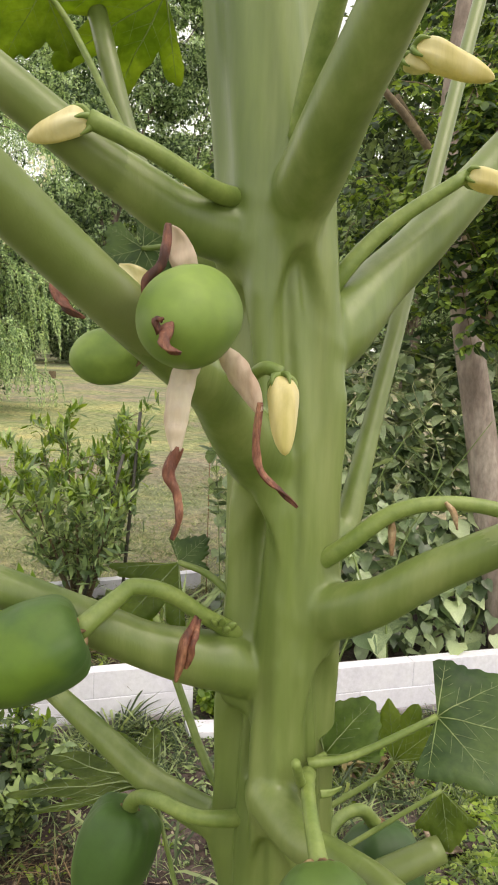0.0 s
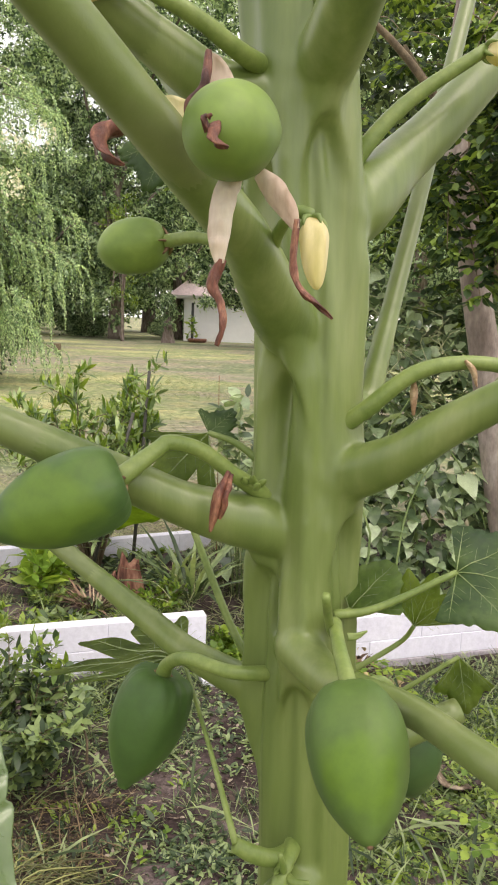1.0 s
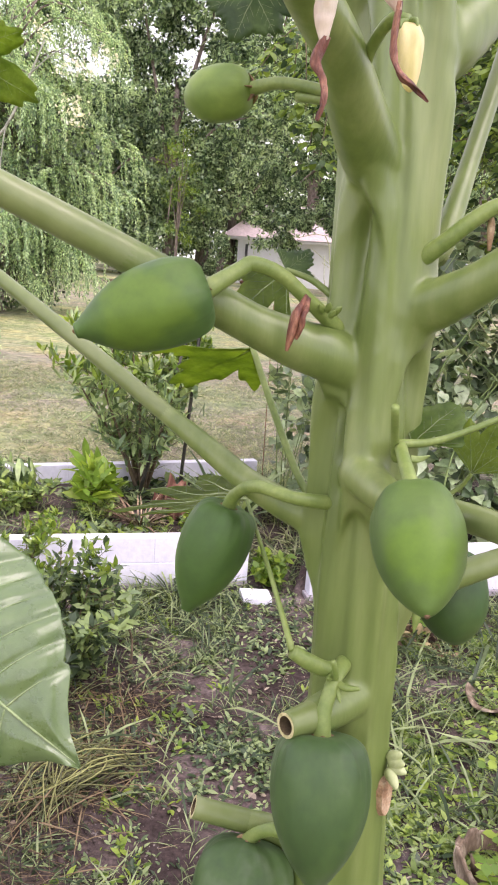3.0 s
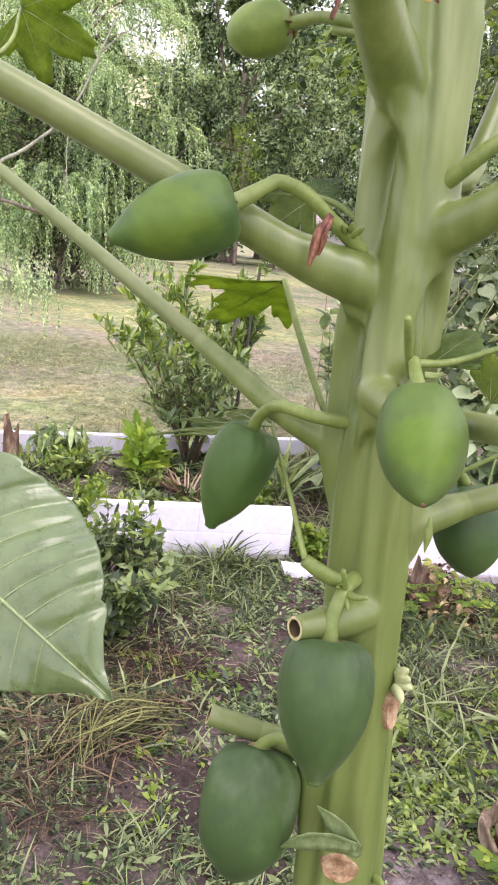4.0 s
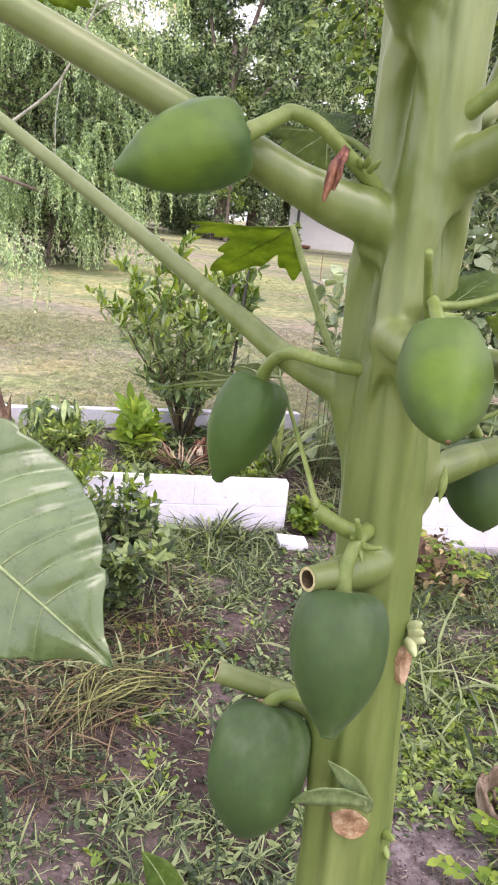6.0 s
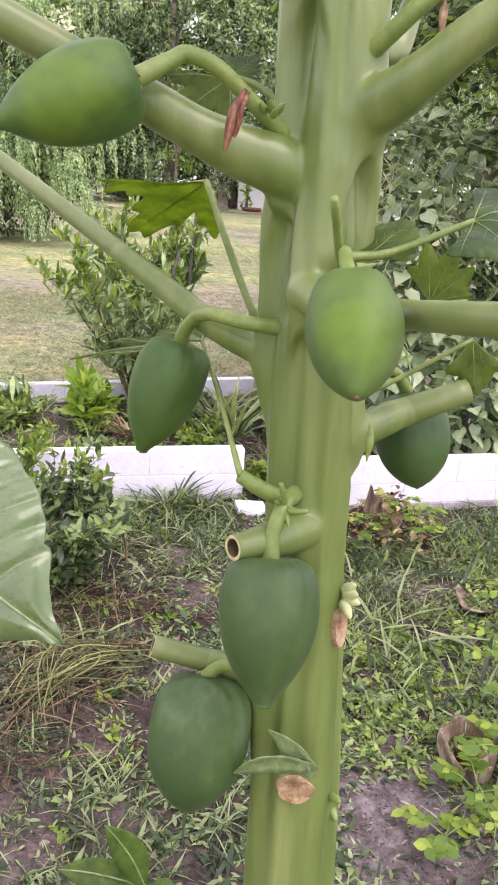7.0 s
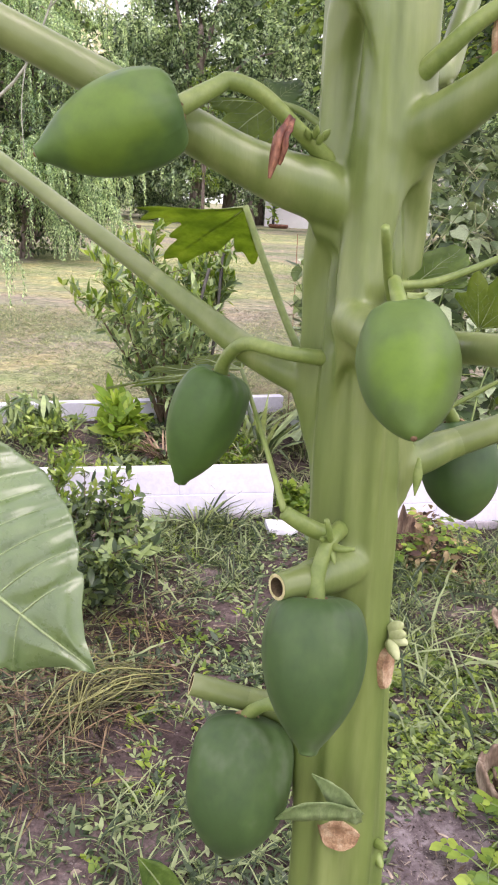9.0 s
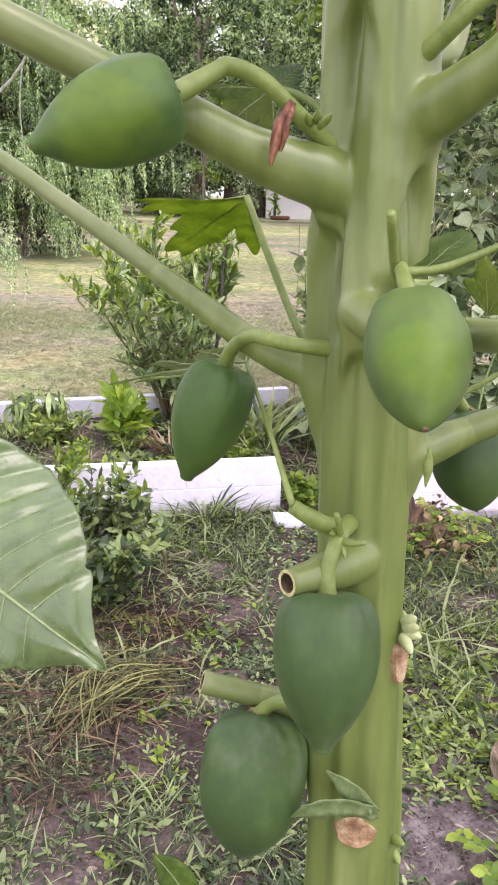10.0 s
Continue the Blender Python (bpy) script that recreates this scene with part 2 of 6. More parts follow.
LEAF_EAR = material("elephant_ear_leaf", [(0.084, 0.148, 0.042), (0.124, 0.196, 0.062), (0.165, 0.240, 0.092)], scale=6, rough=0.28, bump=0.35, bump_scale=60, through_light=0.2, fine=0.08, spec=0.9, clear=0.45)
STRAW = material("dry_straw", [(0.055, 0.034, 0.024), (0.15, 0.105, 0.070), (0.36, 0.29, 0.18)], scale=8, rough=0.8, bump=0.0, island=0.85)
HEAP = material("brown_dead_grass", [(0.022, 0.013, 0.008), (0.066, 0.042, 0.024), (0.19, 0.135, 0.070)], scale=8, rough=0.8, bump=0.0, island=0.85)
LITTER = material("dead_leaves", [(0.06, 0.038, 0.03), (0.14, 0.10, 0.075), (0.30, 0.25, 0.19)], scale=8, rough=0.85, bump=0.0, island=0.85)
GRASS = material("weed_grass", [(0.040, 0.068, 0.030), (0.118, 0.168, 0.070), (0.30, 0.37, 0.18)], scale=3, rough=0.5, bump=0.0, island=0.75, through_light=0.35)
WEED = material("broad_weed", [(0.040, 0.070, 0.030), (0.108, 0.164, 0.066), (0.28, 0.36, 0.16)], scale=3, rough=0.45, bump=0.0, island=0.75, through_light=0.3)
BRIGHT = material("yellow_green_leaf", [(0.095, 0.175, 0.02), (0.165, 0.26, 0.03), (0.26, 0.36, 0.05)], scale=4, rough=0.5, bump=0.0, island=0.6, through_light=0.35)
SHRUB = material("shrub_leaf", [(0.115, 0.185, 0.082), (0.215, 0.30, 0.13), (0.38, 0.49, 0.21)], scale=4, rough=0.38, bump=0.0, island=0.6, through_light=0.28, spec=0.6)
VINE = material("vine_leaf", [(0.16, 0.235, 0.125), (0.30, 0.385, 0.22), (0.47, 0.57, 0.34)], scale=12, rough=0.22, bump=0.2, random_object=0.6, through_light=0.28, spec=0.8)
# darker copy of the vine leaf: shade inside the thicket put into its colour
VINE_STUFF = material("vine_leaf_shaded", [(0.075, 0.12, 0.058), (0.21, 0.29, 0.155), (0.43, 0.53, 0.32)], scale=5, rough=0.30, bump=0.0, island=0.6, through_light=0.28, spec=0.8)
FEATHER = material("feathery_leaf", [(0.155, 0.255, 0.150), (0.35, 0.485, 0.30), (0.64, 0.77, 0.52)], scale=4.5, rough=0.5, bump=0.0, island=0.35, through_light=0.45)
# pale greens: distance haze is put into the leaf colour
OAK = material("oak_leaf", [(0.058, 0.102, 0.060), (0.205, 0.300, 0.175), (0.50, 0.63, 0.45)], scale=0.8, rough=0.40, bump=0.0, island=0.5, through_light=0.5)
MORINGA = material("round_leaflet", [(0.030, 0.060, 0.026), (0.070, 0.122, 0.040), (0.235, 0.335, 0.070)], scale=2.2, rough=0.5, bump=0.0, island=0.45, through_light=0.45)
BARK = material("grey_bark", [(0.10, 0.075, 0.06), (0.20, 0.155, 0.13), (0.30, 0.25, 0.22)], scale=14, rough=0.85, bump=0.7, stretch=(1, 1, 0.25))
BARK_PINK = material("smooth_pink_bark", [(0.175, 0.135, 0.115), (0.27, 0.215, 0.185), (0.37, 0.315, 0.275)], scale=9, rough=0.75, bump=0.35, stretch=(1, 1, 0.4))
STEM_BROWN = material("woody_stem", [(0.10, 0.075, 0.045), (0.20, 0.15, 0.09)], scale=30, rough=0.8, bump=0.3)
STEM_GREEN = material("green_stem", [(0.11, 0.17, 0.05), (0.20, 0.27, 0.08)], scale=20, rough=0.55, bump=0.1)
BLOCK = material("white_painted_block", [(0.64, 0.635, 0.74), (0.74, 0.735, 0.84), (0.79, 0.79, 0.88)], scale=7, rough=0.75, bump=0.35, bump_scale=90, fine=0.08, contrast=(0.25, 0.6))
MORTAR = material("painted_joint", [(0.62, 0.615, 0.71), (0.72, 0.715, 0.81)], scale=30, rough=0.9, bump=0.4)
FOOTING = material("grey_footing", [(0.32, 0.29, 0.32), (0.46, 0.43, 0.46)], scale=14, rough=0.9, bump=0.5)
STUCCO = material("white_house_wall", [(0.80, 0.80, 0.85), (0.87, 0.87, 0.90)], scale=0.5, rough=0.8, bump=0.01, fine=0.03)
ROOF = material("pink_roof", [(0.58, 0.46, 0.48), (0.68, 0.56, 0.57)], scale=1.5, rough=0.8, bump=0.05)
DARK_GLASS = material("dark_window", [(0.03, 0.035, 0.04), (0.06, 0.06, 0.07)], scale=2, rough=0.15, bump=0.0)
STUMP = material("red_rotten_wood", [(0.05, 0.018, 0.012), (0.15, 0.06, 0.038), (0.34, 0.18, 0.12)], scale=30, rough=0.9, bump=0.8, stretch=(1, 1, 0.2))
HUSK = material("pale_dry_husk", [(0.075, 0.05, 0.034), (0.20, 0.145, 0.10), (0.44, 0.36, 0.275)], scale=30, rough=0.85, bump=0.5, stretch=(1, 1, 0.3))
STAKE = material("dark_stake", [(0.035, 0.035, 0.03), (0.08, 0.075, 0.06)], scale=40, rough=0.6, bump=0.2)
# paler grey blotches: waxy bloom, and sky reflections painted in with it
FRUIT_DARK = material("dark_waxy_fruit_skin", [(0.036, 0.076, 0.021), (0.051, 0.099, 0.027), (0.092, 0.136, 0.066)], scale=24, stretch=(1, 1, 0.7), rough=0.50, spec=0.40, bump=0.07, bump_scale=160, contrast=(0.42, 0.70), fine=0.10, detail=3.0, sheen=0.03)
LAWN = material("lawn_blade", [(0.125, 0.180, 0.082), (0.25, 0.305, 0.155), (0.44, 0.465, 0.28)], scale=0.8, rough=0.8, bump=0.0, island=0.7, through_light=0.35)
TAN_STEM = material("tan_dry_stem", [(0.26, 0.28, 0.13), (0.46, 0.47, 0.27)], scale=20, rough=0.7, bump=0.1)
LAWN_DRY = material("dry_lawn_blade", [(0.18, 0.16, 0.13), (0.315, 0.288, 0.236), (0.49, 0.455, 0.37)], scale=0.8, rough=0.85, bump=0.0, island=0.7, through_light=0.3)
YELLOW_STEM = material("yellowing_stem", [(0.075, 0.078, 0.028), (0.14, 0.148, 0.045), (0.24, 0.245, 0.085)], scale=25, rough=0.6, bump=0.1, island=0.8)
# brighter copy of the papaya leaf: backlight is put into its colour
LEAF_BRIGHT = material("bright_papaya_leaf", [(0.155, 0.222, 0.065), (0.215, 0.29, 0.088), (0.28, 0.355, 0.125)], scale=30, rough=0.5, bump=0.2, bump_scale=120, through_light=0.80, fine=0.1)
LITTER_WOOD = material("brown_rotten_wood", [(0.06, 0.035, 0.025), (0.16, 0.10, 0.065), (0.34, 0.25, 0.17)], scale=26, rough=0.9, bump=0.9, stretch=(1, 1, 0.3))
FRUIT_MID = material("deep_green_fruit_skin", [(0.034, 0.080, 0.024), (0.048, 0.098, 0.026), (0.082, 0.13, 0.034)], scale=14, rough=0.46, spec=0.4, bump=0.05, bump_scale=160, contrast=(0.34, 0.76), fine=0.10, detail=3.0)
PALE_BUD = material("pale_bud_skin", [(0.32, 0.38, 0.16), (0.44, 0.49, 0.26)], scale=60, rough=0.5, bump=0.1, fine=0.08)
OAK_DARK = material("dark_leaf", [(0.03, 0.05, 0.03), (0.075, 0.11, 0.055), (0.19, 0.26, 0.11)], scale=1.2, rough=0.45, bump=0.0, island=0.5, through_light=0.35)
VEIN_EAR = material("elephant_ear_vein", [(0.20, 0.275, 0.115), (0.27, 0.34, 0.16)], scale=40, rough=0.4, bump=0.05)
LEAF_DARK = material("dark_papaya_leaf", [(0.035, 0.078, 0.022), (0.062, 0.12, 0.03), (0.10, 0.17, 0.042)], scale=30, rough=0.45, bump=0.3, bump_scale=120, through_light=0.4, fine=0.12)
SEEDLING = material("seedling_leaf", [(0.11, 0.175, 0.045), (0.20, 0.29, 0.07), (0.34, 0.44, 0.12)], scale=4, rough=0.45, bump=0.0, island=0.6, through_light=0.35)
BUSH_DARK = material("dark_bush_leaf", [(0.050, 0.082, 0.038), (0.095, 0.145, 0.060), (0.25, 0.34, 0.12)], scale=4, rough=0.42, bump=0.0, island=0.6, through_light=0.28, spec=0.5)
RED_STRAW = material("reddish_dead_stalk", [(0.10, 0.055, 0.035), (0.22, 0.14, 0.09), (0.40, 0.30, 0.20)], scale=8, rough=0.85, bump=0.0, island=0.85)
SHOOT = material("young_shoot_leaf", [(0.15, 0.225, 0.085), (0.22, 0.30, 0.13), (0.30, 0.38, 0.19)], scale=70, rough=0.45, bump=0.25, stretch=(1, 1, 0.4), through_light=0.2, fine=0.15)
CRUMB = material("soil_crumb", [(0.035, 0.025, 0.022), (0.085, 0.066, 0.060), (0.16, 0.135, 0.125)], scale=8, rough=0.9, bump=0.0, island=0.9)

RED_LITTER = material("curled_dead_leaves", [(0.055, 0.030, 0.020), (0.19, 0.115, 0.062), (0.42, 0.33, 0.17)], scale=8, rough=0.8, bump=0.0, island=0.85)
LIME = material("lime_green_leaf", [(0.15, 0.26, 0.03), (0.25, 0.37, 0.05), (0.36, 0.48, 0.08)], scale=4, rough=0.45, bump=0.0, island=0.6, through_light=0.35)
RUST = material("rusty_wire", [(0.16, 0.06, 0.03), (0.30, 0.13, 0.07)], scale=60, rough=0.8, bump=0.3)
PALE_TWIG = material("pale_twig_bark", [(0.24, 0.25, 0.20), (0.36, 0.37, 0.30), (0.46, 0.46, 0.38)], scale=12, rough=0.8, bump=0.4)

# ---- ground ----
FRONT = lambda x: 2.69 + 0.44 * (x + 0.335)          # face of the front bed wall
BACK = lambda x: 3.44 + 0.60 * (x + 1.15)            # face of the back bed wall
RIGHT = lambda x: 2.72 + 0.44 * (x - 0.10)           # face of the wall under the vines


def ground_height(x, y):
    z = 0.016 * noise.noise(Vector((x * 2.3, y * 2.3, 0))) + 0.010 * noise.noise(Vector((x * 7, y * 7, 3))) + 0.005 * noise.noise(Vector((x * 21, y * 21, 5)))
    z *= max(0.15, min(1, (9 - y) / 5)) * max(0.1, min(1, (5 - abs(x)) / 2))
    if x < -0.42 and FRONT(x) + 0.05 < y < BACK(x) + 0.05:
        z += 0.11 * min(1, (y - FRONT(x) - 0.05) / 0.05)
    if x > -0.15 and y > RIGHT(x) + 0.05:
        z += 0.10 * min(1, (y - RIGHT(x) - 0.05) / 0.05) * max(0.0, min(1, (5.0 - y) / 0.8))
    if y > 14:
        z += 0.12 * noise.noise(Vector((x * 0.05, y * 0.05, 9)))
    return z


def steps_out(lo, hi, step, far, grow):
    a = list(np.arange(lo, hi, step))
    d, s = a[-1], step
    while d < far:
        s *= grow
        d += s
        a.append(d)
    d, s = a[0], step
    while d > -far * (0.3 if lo > -2.5 else 1):
        s *= grow
        d -= s
        a.insert(0, d)
    return np.array(a)


gx, gy = steps_out(-2.9, 2.2, 0.028, 700, 1.16), steps_out(0.4, 5.4, 0.028, 900, 1.13)
gv = np.array([(x, y, ground_height(x, y)) for y in gy for x in gx])
ii = np.arange(len(gx) - 1)[None] + (np.arange(len(gy) - 1) * len(gx))[:, None]
gf = np.stack([ii, ii + 1, ii + 1 + len(gx), ii + len(gx)], -1).reshape(-1, 4)

GROUND = bpy.data.materials.new("soil_and_lawn")
GROUND.use_nodes = True


def ground_nodes():
    nt = GROUND.node_tree
    N, K = nt.nodes, nt.links.new
    bsdf = N["Principled BSDF"]
    bsdf.inputs["Roughness"].default_value = 0.95
    bsdf.inputs["Specular IOR Level"].default_value = 0.15
    co = N.new("ShaderNodeTexCoord")

    def nz(sc, det=6.0, rg=0.65):
        t = N.new("ShaderNodeTexNoise")
        t.inputs["Scale"].default_value, t.inputs["Detail"].default_value, t.inputs["Roughness"].default_value = sc, det, rg
        K(co.outputs["Object"], t.inputs["Vector"])
        return t.outputs["Fac"]

    def ramp(fac, stops):
        r = N.new("ShaderNodeValToRGB")
        e = r.color_ramp.elements
        e[0].position, e[0].color = stops[0][0], (*stops[0][1], 1)
        e[1].position, e[1].color = stops[-1][0], (*stops[-1][1], 1)
        for p, c in stops[1:-1]:
            e.new(p).color = (*c, 1)
        K(fac, r.inputs[0])
        return r.outputs[0]

    def mixed(fac, a, b, kind='MIX'):
        m = N.new("ShaderNodeMix")
        m.data_type, m.blend_type = 'RGBA', kind
        if isinstance(fac, float):
            m.inputs[0].default_value = fac
        else:
            K(fac, m.inputs[0])
        K(a, m.inputs[6])
        K(b, m.inputs[7])
        return m.outputs[2]

    soil = ramp(nz(2.6), [(0.3, (0.022, 0.015, 0.014)), (0.45, (0.050, 0.036, 0.034)), (0.57, (0.112, 0.086, 0.082)), (0.74, (0.26, 0.218, 0.215))])
    crumbs = ramp(nz(75, 8, 0.75), [(0.32, (0.35, 0.33, 0.31)), (0.5, (0.95, 0.95, 0.95)), (0.68, (1.75, 1.68, 1.6))])
    soil = mixed(1.0, soil, crumbs, 'MULTIPLY')
    # a bare, dry, paler patch beside the papaya
    away = N.new("ShaderNodeVectorMath")
    away.operation = 'DISTANCE'
    away.inputs[1].default_value = (0.26, 1.18, 0)
    K(co.outputs["Object"], away.inputs[0])
    bare = N.new("ShaderNodeMapRange")
    bare.inputs["From Min"].default_value, bare.inputs["From Max"].default_value = 0.30, 0.10
    K(away.outputs["Value"], bare.inputs[0])
    sand = ramp(nz(22, 10, 0.72), [(0.34, (0.050, 0.039, 0.040)), (0.50, (0.125, 0.102, 0.104)), (0.66, (0.235, 0.205, 0.210))])
    soil = mixed(bare.outputs[0], soil, sand)
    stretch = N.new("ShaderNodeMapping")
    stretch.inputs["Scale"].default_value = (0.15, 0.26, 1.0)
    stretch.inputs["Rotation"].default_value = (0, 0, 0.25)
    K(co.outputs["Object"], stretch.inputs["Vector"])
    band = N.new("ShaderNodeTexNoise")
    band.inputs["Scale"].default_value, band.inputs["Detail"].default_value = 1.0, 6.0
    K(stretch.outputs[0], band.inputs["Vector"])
    # lightest yellow-green stops paint sunlit stretches; the other stops are grass mottling
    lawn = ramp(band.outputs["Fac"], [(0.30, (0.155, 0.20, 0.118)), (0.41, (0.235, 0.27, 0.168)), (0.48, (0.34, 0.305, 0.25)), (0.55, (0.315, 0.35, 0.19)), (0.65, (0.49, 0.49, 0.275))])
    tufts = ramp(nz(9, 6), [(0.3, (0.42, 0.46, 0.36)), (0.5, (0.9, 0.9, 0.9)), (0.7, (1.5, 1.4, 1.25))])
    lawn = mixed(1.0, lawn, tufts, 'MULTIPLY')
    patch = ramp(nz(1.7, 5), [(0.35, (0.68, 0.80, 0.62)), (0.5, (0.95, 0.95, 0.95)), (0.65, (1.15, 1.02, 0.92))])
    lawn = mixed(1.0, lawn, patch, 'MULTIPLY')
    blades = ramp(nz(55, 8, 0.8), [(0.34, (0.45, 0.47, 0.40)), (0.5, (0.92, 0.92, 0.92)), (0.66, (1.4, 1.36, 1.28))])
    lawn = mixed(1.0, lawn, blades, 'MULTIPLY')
    sep = N.new("ShaderNodeSeparateXYZ")
    K(co.outputs["Object"], sep.inputs[0])
    # the lawn begins behind the beds: y - 0.6 x > 4.1
    ma = N.new("ShaderNodeMath")
    ma.operation = 'MULTIPLY_ADD'
    ma.inputs[1].default_value = -0.6
    K(sep.outputs[0], ma.inputs[0])
    K(sep.outputs[1], ma.inputs[2])
    ad = N.new("ShaderNodeMath")
    ad.operation = 'ADD'
    K(ma.outputs[0], ad.inputs[0])
    K(nz(3.0), ad.inputs[1])
    mr = N.new("ShaderNodeMapRange")
    mr.inputs["From Min"].default_value, mr.inputs["From Max"].default_value = 4.55, 4.85
    K(ad.outputs[0], mr.inputs[0])
    # and again, unseen, in front of the papaya: added to bounce light onto undersides
    near = N.new("ShaderNodeMapRange")
    near.inputs["From Min"].default_value, near.inputs["From Max"].default_value = -0.05, -0.45
    K(sep.outputs[1], near.inputs[0])
    both = N.new("ShaderNodeMath")
    both.operation = 'MAXIMUM'
    K(mr.outputs[0], both.inputs[0])
    K(near.outputs[0], both.inputs[1])
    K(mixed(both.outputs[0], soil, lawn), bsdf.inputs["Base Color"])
    bp = N.new("ShaderNodeBump")
    bp.inputs["Strength"].default_value, bp.inputs["Distance"].default_value = 0.7, 0.01
    K(nz(45, 8), bp.inputs["Height"])
    K(bp.outputs[0], bsdf.inputs["Normal"])


ground_nodes()
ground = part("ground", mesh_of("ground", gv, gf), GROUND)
tagged(ground, "bare grey-brown garden soil running into dry lawn", "ground", kind="structure")

# ---- papaya tree ----
papaya = thing("papaya_tree", "young papaya tree, green fluted stem, cut leaf stalks, hanging green fruit", "papaya tree", (0.112, 0.515, 0.0))
AXIS = [(0.0, 0.112, 0.050), (0.35, 0.100, 0.044), (0.62, 0.0885, 0.0400), (0.78, 0.0815, 0.0380), (0.90, 0.0770, 0.0352), (0.98, 0.0735, 0.0368), (1.10, 0.0685, 0.0372), (1.20, 0.0655, 0.0352), (1.29, 0.0625, 0.0335), (1.42, 0.0530, 0.0340), (1.55, 0.0370, 0.0335), (1.78, 0.0060, 0.0300)]
AXIS_Y = 0.515


def axis(z):
    zs = [a[0] for a in AXIS]
    return float(np.interp(z, zs, [a[1] for a in AXIS])), float(np.interp(z, zs, [a[2] for a in AXIS]))


# leaf stalks: (height on the stem, first way out, points after the base, radii, base flare)
STALKS = {}
STALKS["a"] = dict(z=1.275, way=(-0.42, -0.82, 0.42), pts=[(0.030, 0.425, 1.330), (-0.015, 0.330, 1.383), (-0.090, 0.230, 1.470), (-0.15, 0.15, 1.55)], r=(0.0128, 0.0118, 0.0112, 0.011), flare=0.0215)
STALKS["b"] = dict(z=1.142, way=(-0.82, -0.52, 0.30), pts=[(-0.012, 0.472, 1.172), (-0.114, 0.437, 1.221), (-0.230, 0.400, 1.272), (-0.36, 0.36, 1.32)], r=(0.0128, 0.0112, 0.0104, 0.010), flare=0.0210)
STALKS["c"] = dict(z=1.010, way=(-0.86, 0.30, 0.40), pts=[(-0.020, 0.538, 1.045), (-0.127, 0.578, 1.102), (-0.347, 0.660, 1.215), (-0.50, 0.715, 1.29)], r=(0.0090, 0.0074, 0.0066, 0.0062), flare=0.0150)
STALKS["d"] = dict(z=1.178, way=(0.84, -0.48, 0.30), pts=[(0.128, 0.472, 1.212), (0.158, 0.460, 1.236), (0.215, 0.440, 1.272), (0.32, 0.41, 1.33)], r=(0.0122, 0.0110, 0.0102, 0.0096), flare=0.0195, long=True)
STALKS["e"] = dict(z=1.345, way=(0.70, 0.25, 0.66), pts=[(0.118, 0.560, 1.397), (0.150, 0.580, 1.432), (0.200, 0.610, 1.494), (0.29, 0.66, 1.60)], r=(0.0168, 0.0152, 0.0140, 0.012), flare=0.0235, long=True)
STALKS["f"] = dict(z=1.425, way=(0.42, -0.80, 0.42), pts=[(0.088, 0.432, 1.474), (0.108, 0.398, 1.508), (0.140, 0.340, 1.570), (0.19, 0.26, 1.67)], r=(0.0148, 0.0138, 0.0128, 0.012), flare=0.0205, long=True)
STALKS["g"] = dict(z=1.404, way=(-0.72, -0.55, 0.35), pts=[(-0.005, 0.475, 1.426), (-0.040, 0.450, 1.447), (-0.083, 0.424, 1.478), (-0.17, 0.37, 1.541)], r=(0.0140, 0.0128, 0.0118, 0.011), flare=0.0200)
STALKS["h"] = dict(z=1.215, way=(0.80, 0.50, 0.40), pts=[(0.106, 0.552, 1.236), (0.127, 0.600, 1.330), (0.176, 0.720, 1.552), (0.21, 0.80, 1.70)], r=(0.0076, 0.0068, 0.0064, 0.006), flare=0.0110)
STALKS["i"] = dict(z=1.395, way=(-0.70, 0.60, 0.40), pts=[(-0.015, 0.575, 1.420), (-0.064, 0.620, 1.485), (-0.112, 0.660, 1.617), (-0.14, 0.68, 1.70)], r=(0.0088, 0.0082, 0.0078, 0.007), flare=0.0130)
STALKS["j"] = dict(z=1.066, way=(-0.10, -0.98, 0.12), pts=[(0.090, 0.448, 1.071), (0.131, 0.412, 1.077), (0.167, 0.335, 1.089), (0.225, 0.215, 1.108)], r=(0.0098, 0.0088, 0.0084, 0.008), flare=0.0170)
STALKS["k"] = dict(z=0.960, way=(0.93, 0.18, 0.22), pts=[(0.132, 0.541, 0.981), (0.188, 0.560, 1.003)], r=(0.0112, 0.0096), flare=0.0140, cut=True)
STALKS["l"] = dict(z=0.885, way=(-0.20, -0.97, 0.10), root=(0.085, 0.499, 0.904), pts=[(0.056, 0.452, 0.906), (0.036, 0.430, 0.908)], r=(0.0120, 0.0088), flare=0.0170, cut=True)
STALKS["m"] = dict(z=0.742, way=(-0.90, -0.10, 0.18), pts=[(0.020, 0.512, 0.758), (-0.038, 0.498, 0.775)], r=(0.0098, 0.0092), flare=0.0130, cut=True)


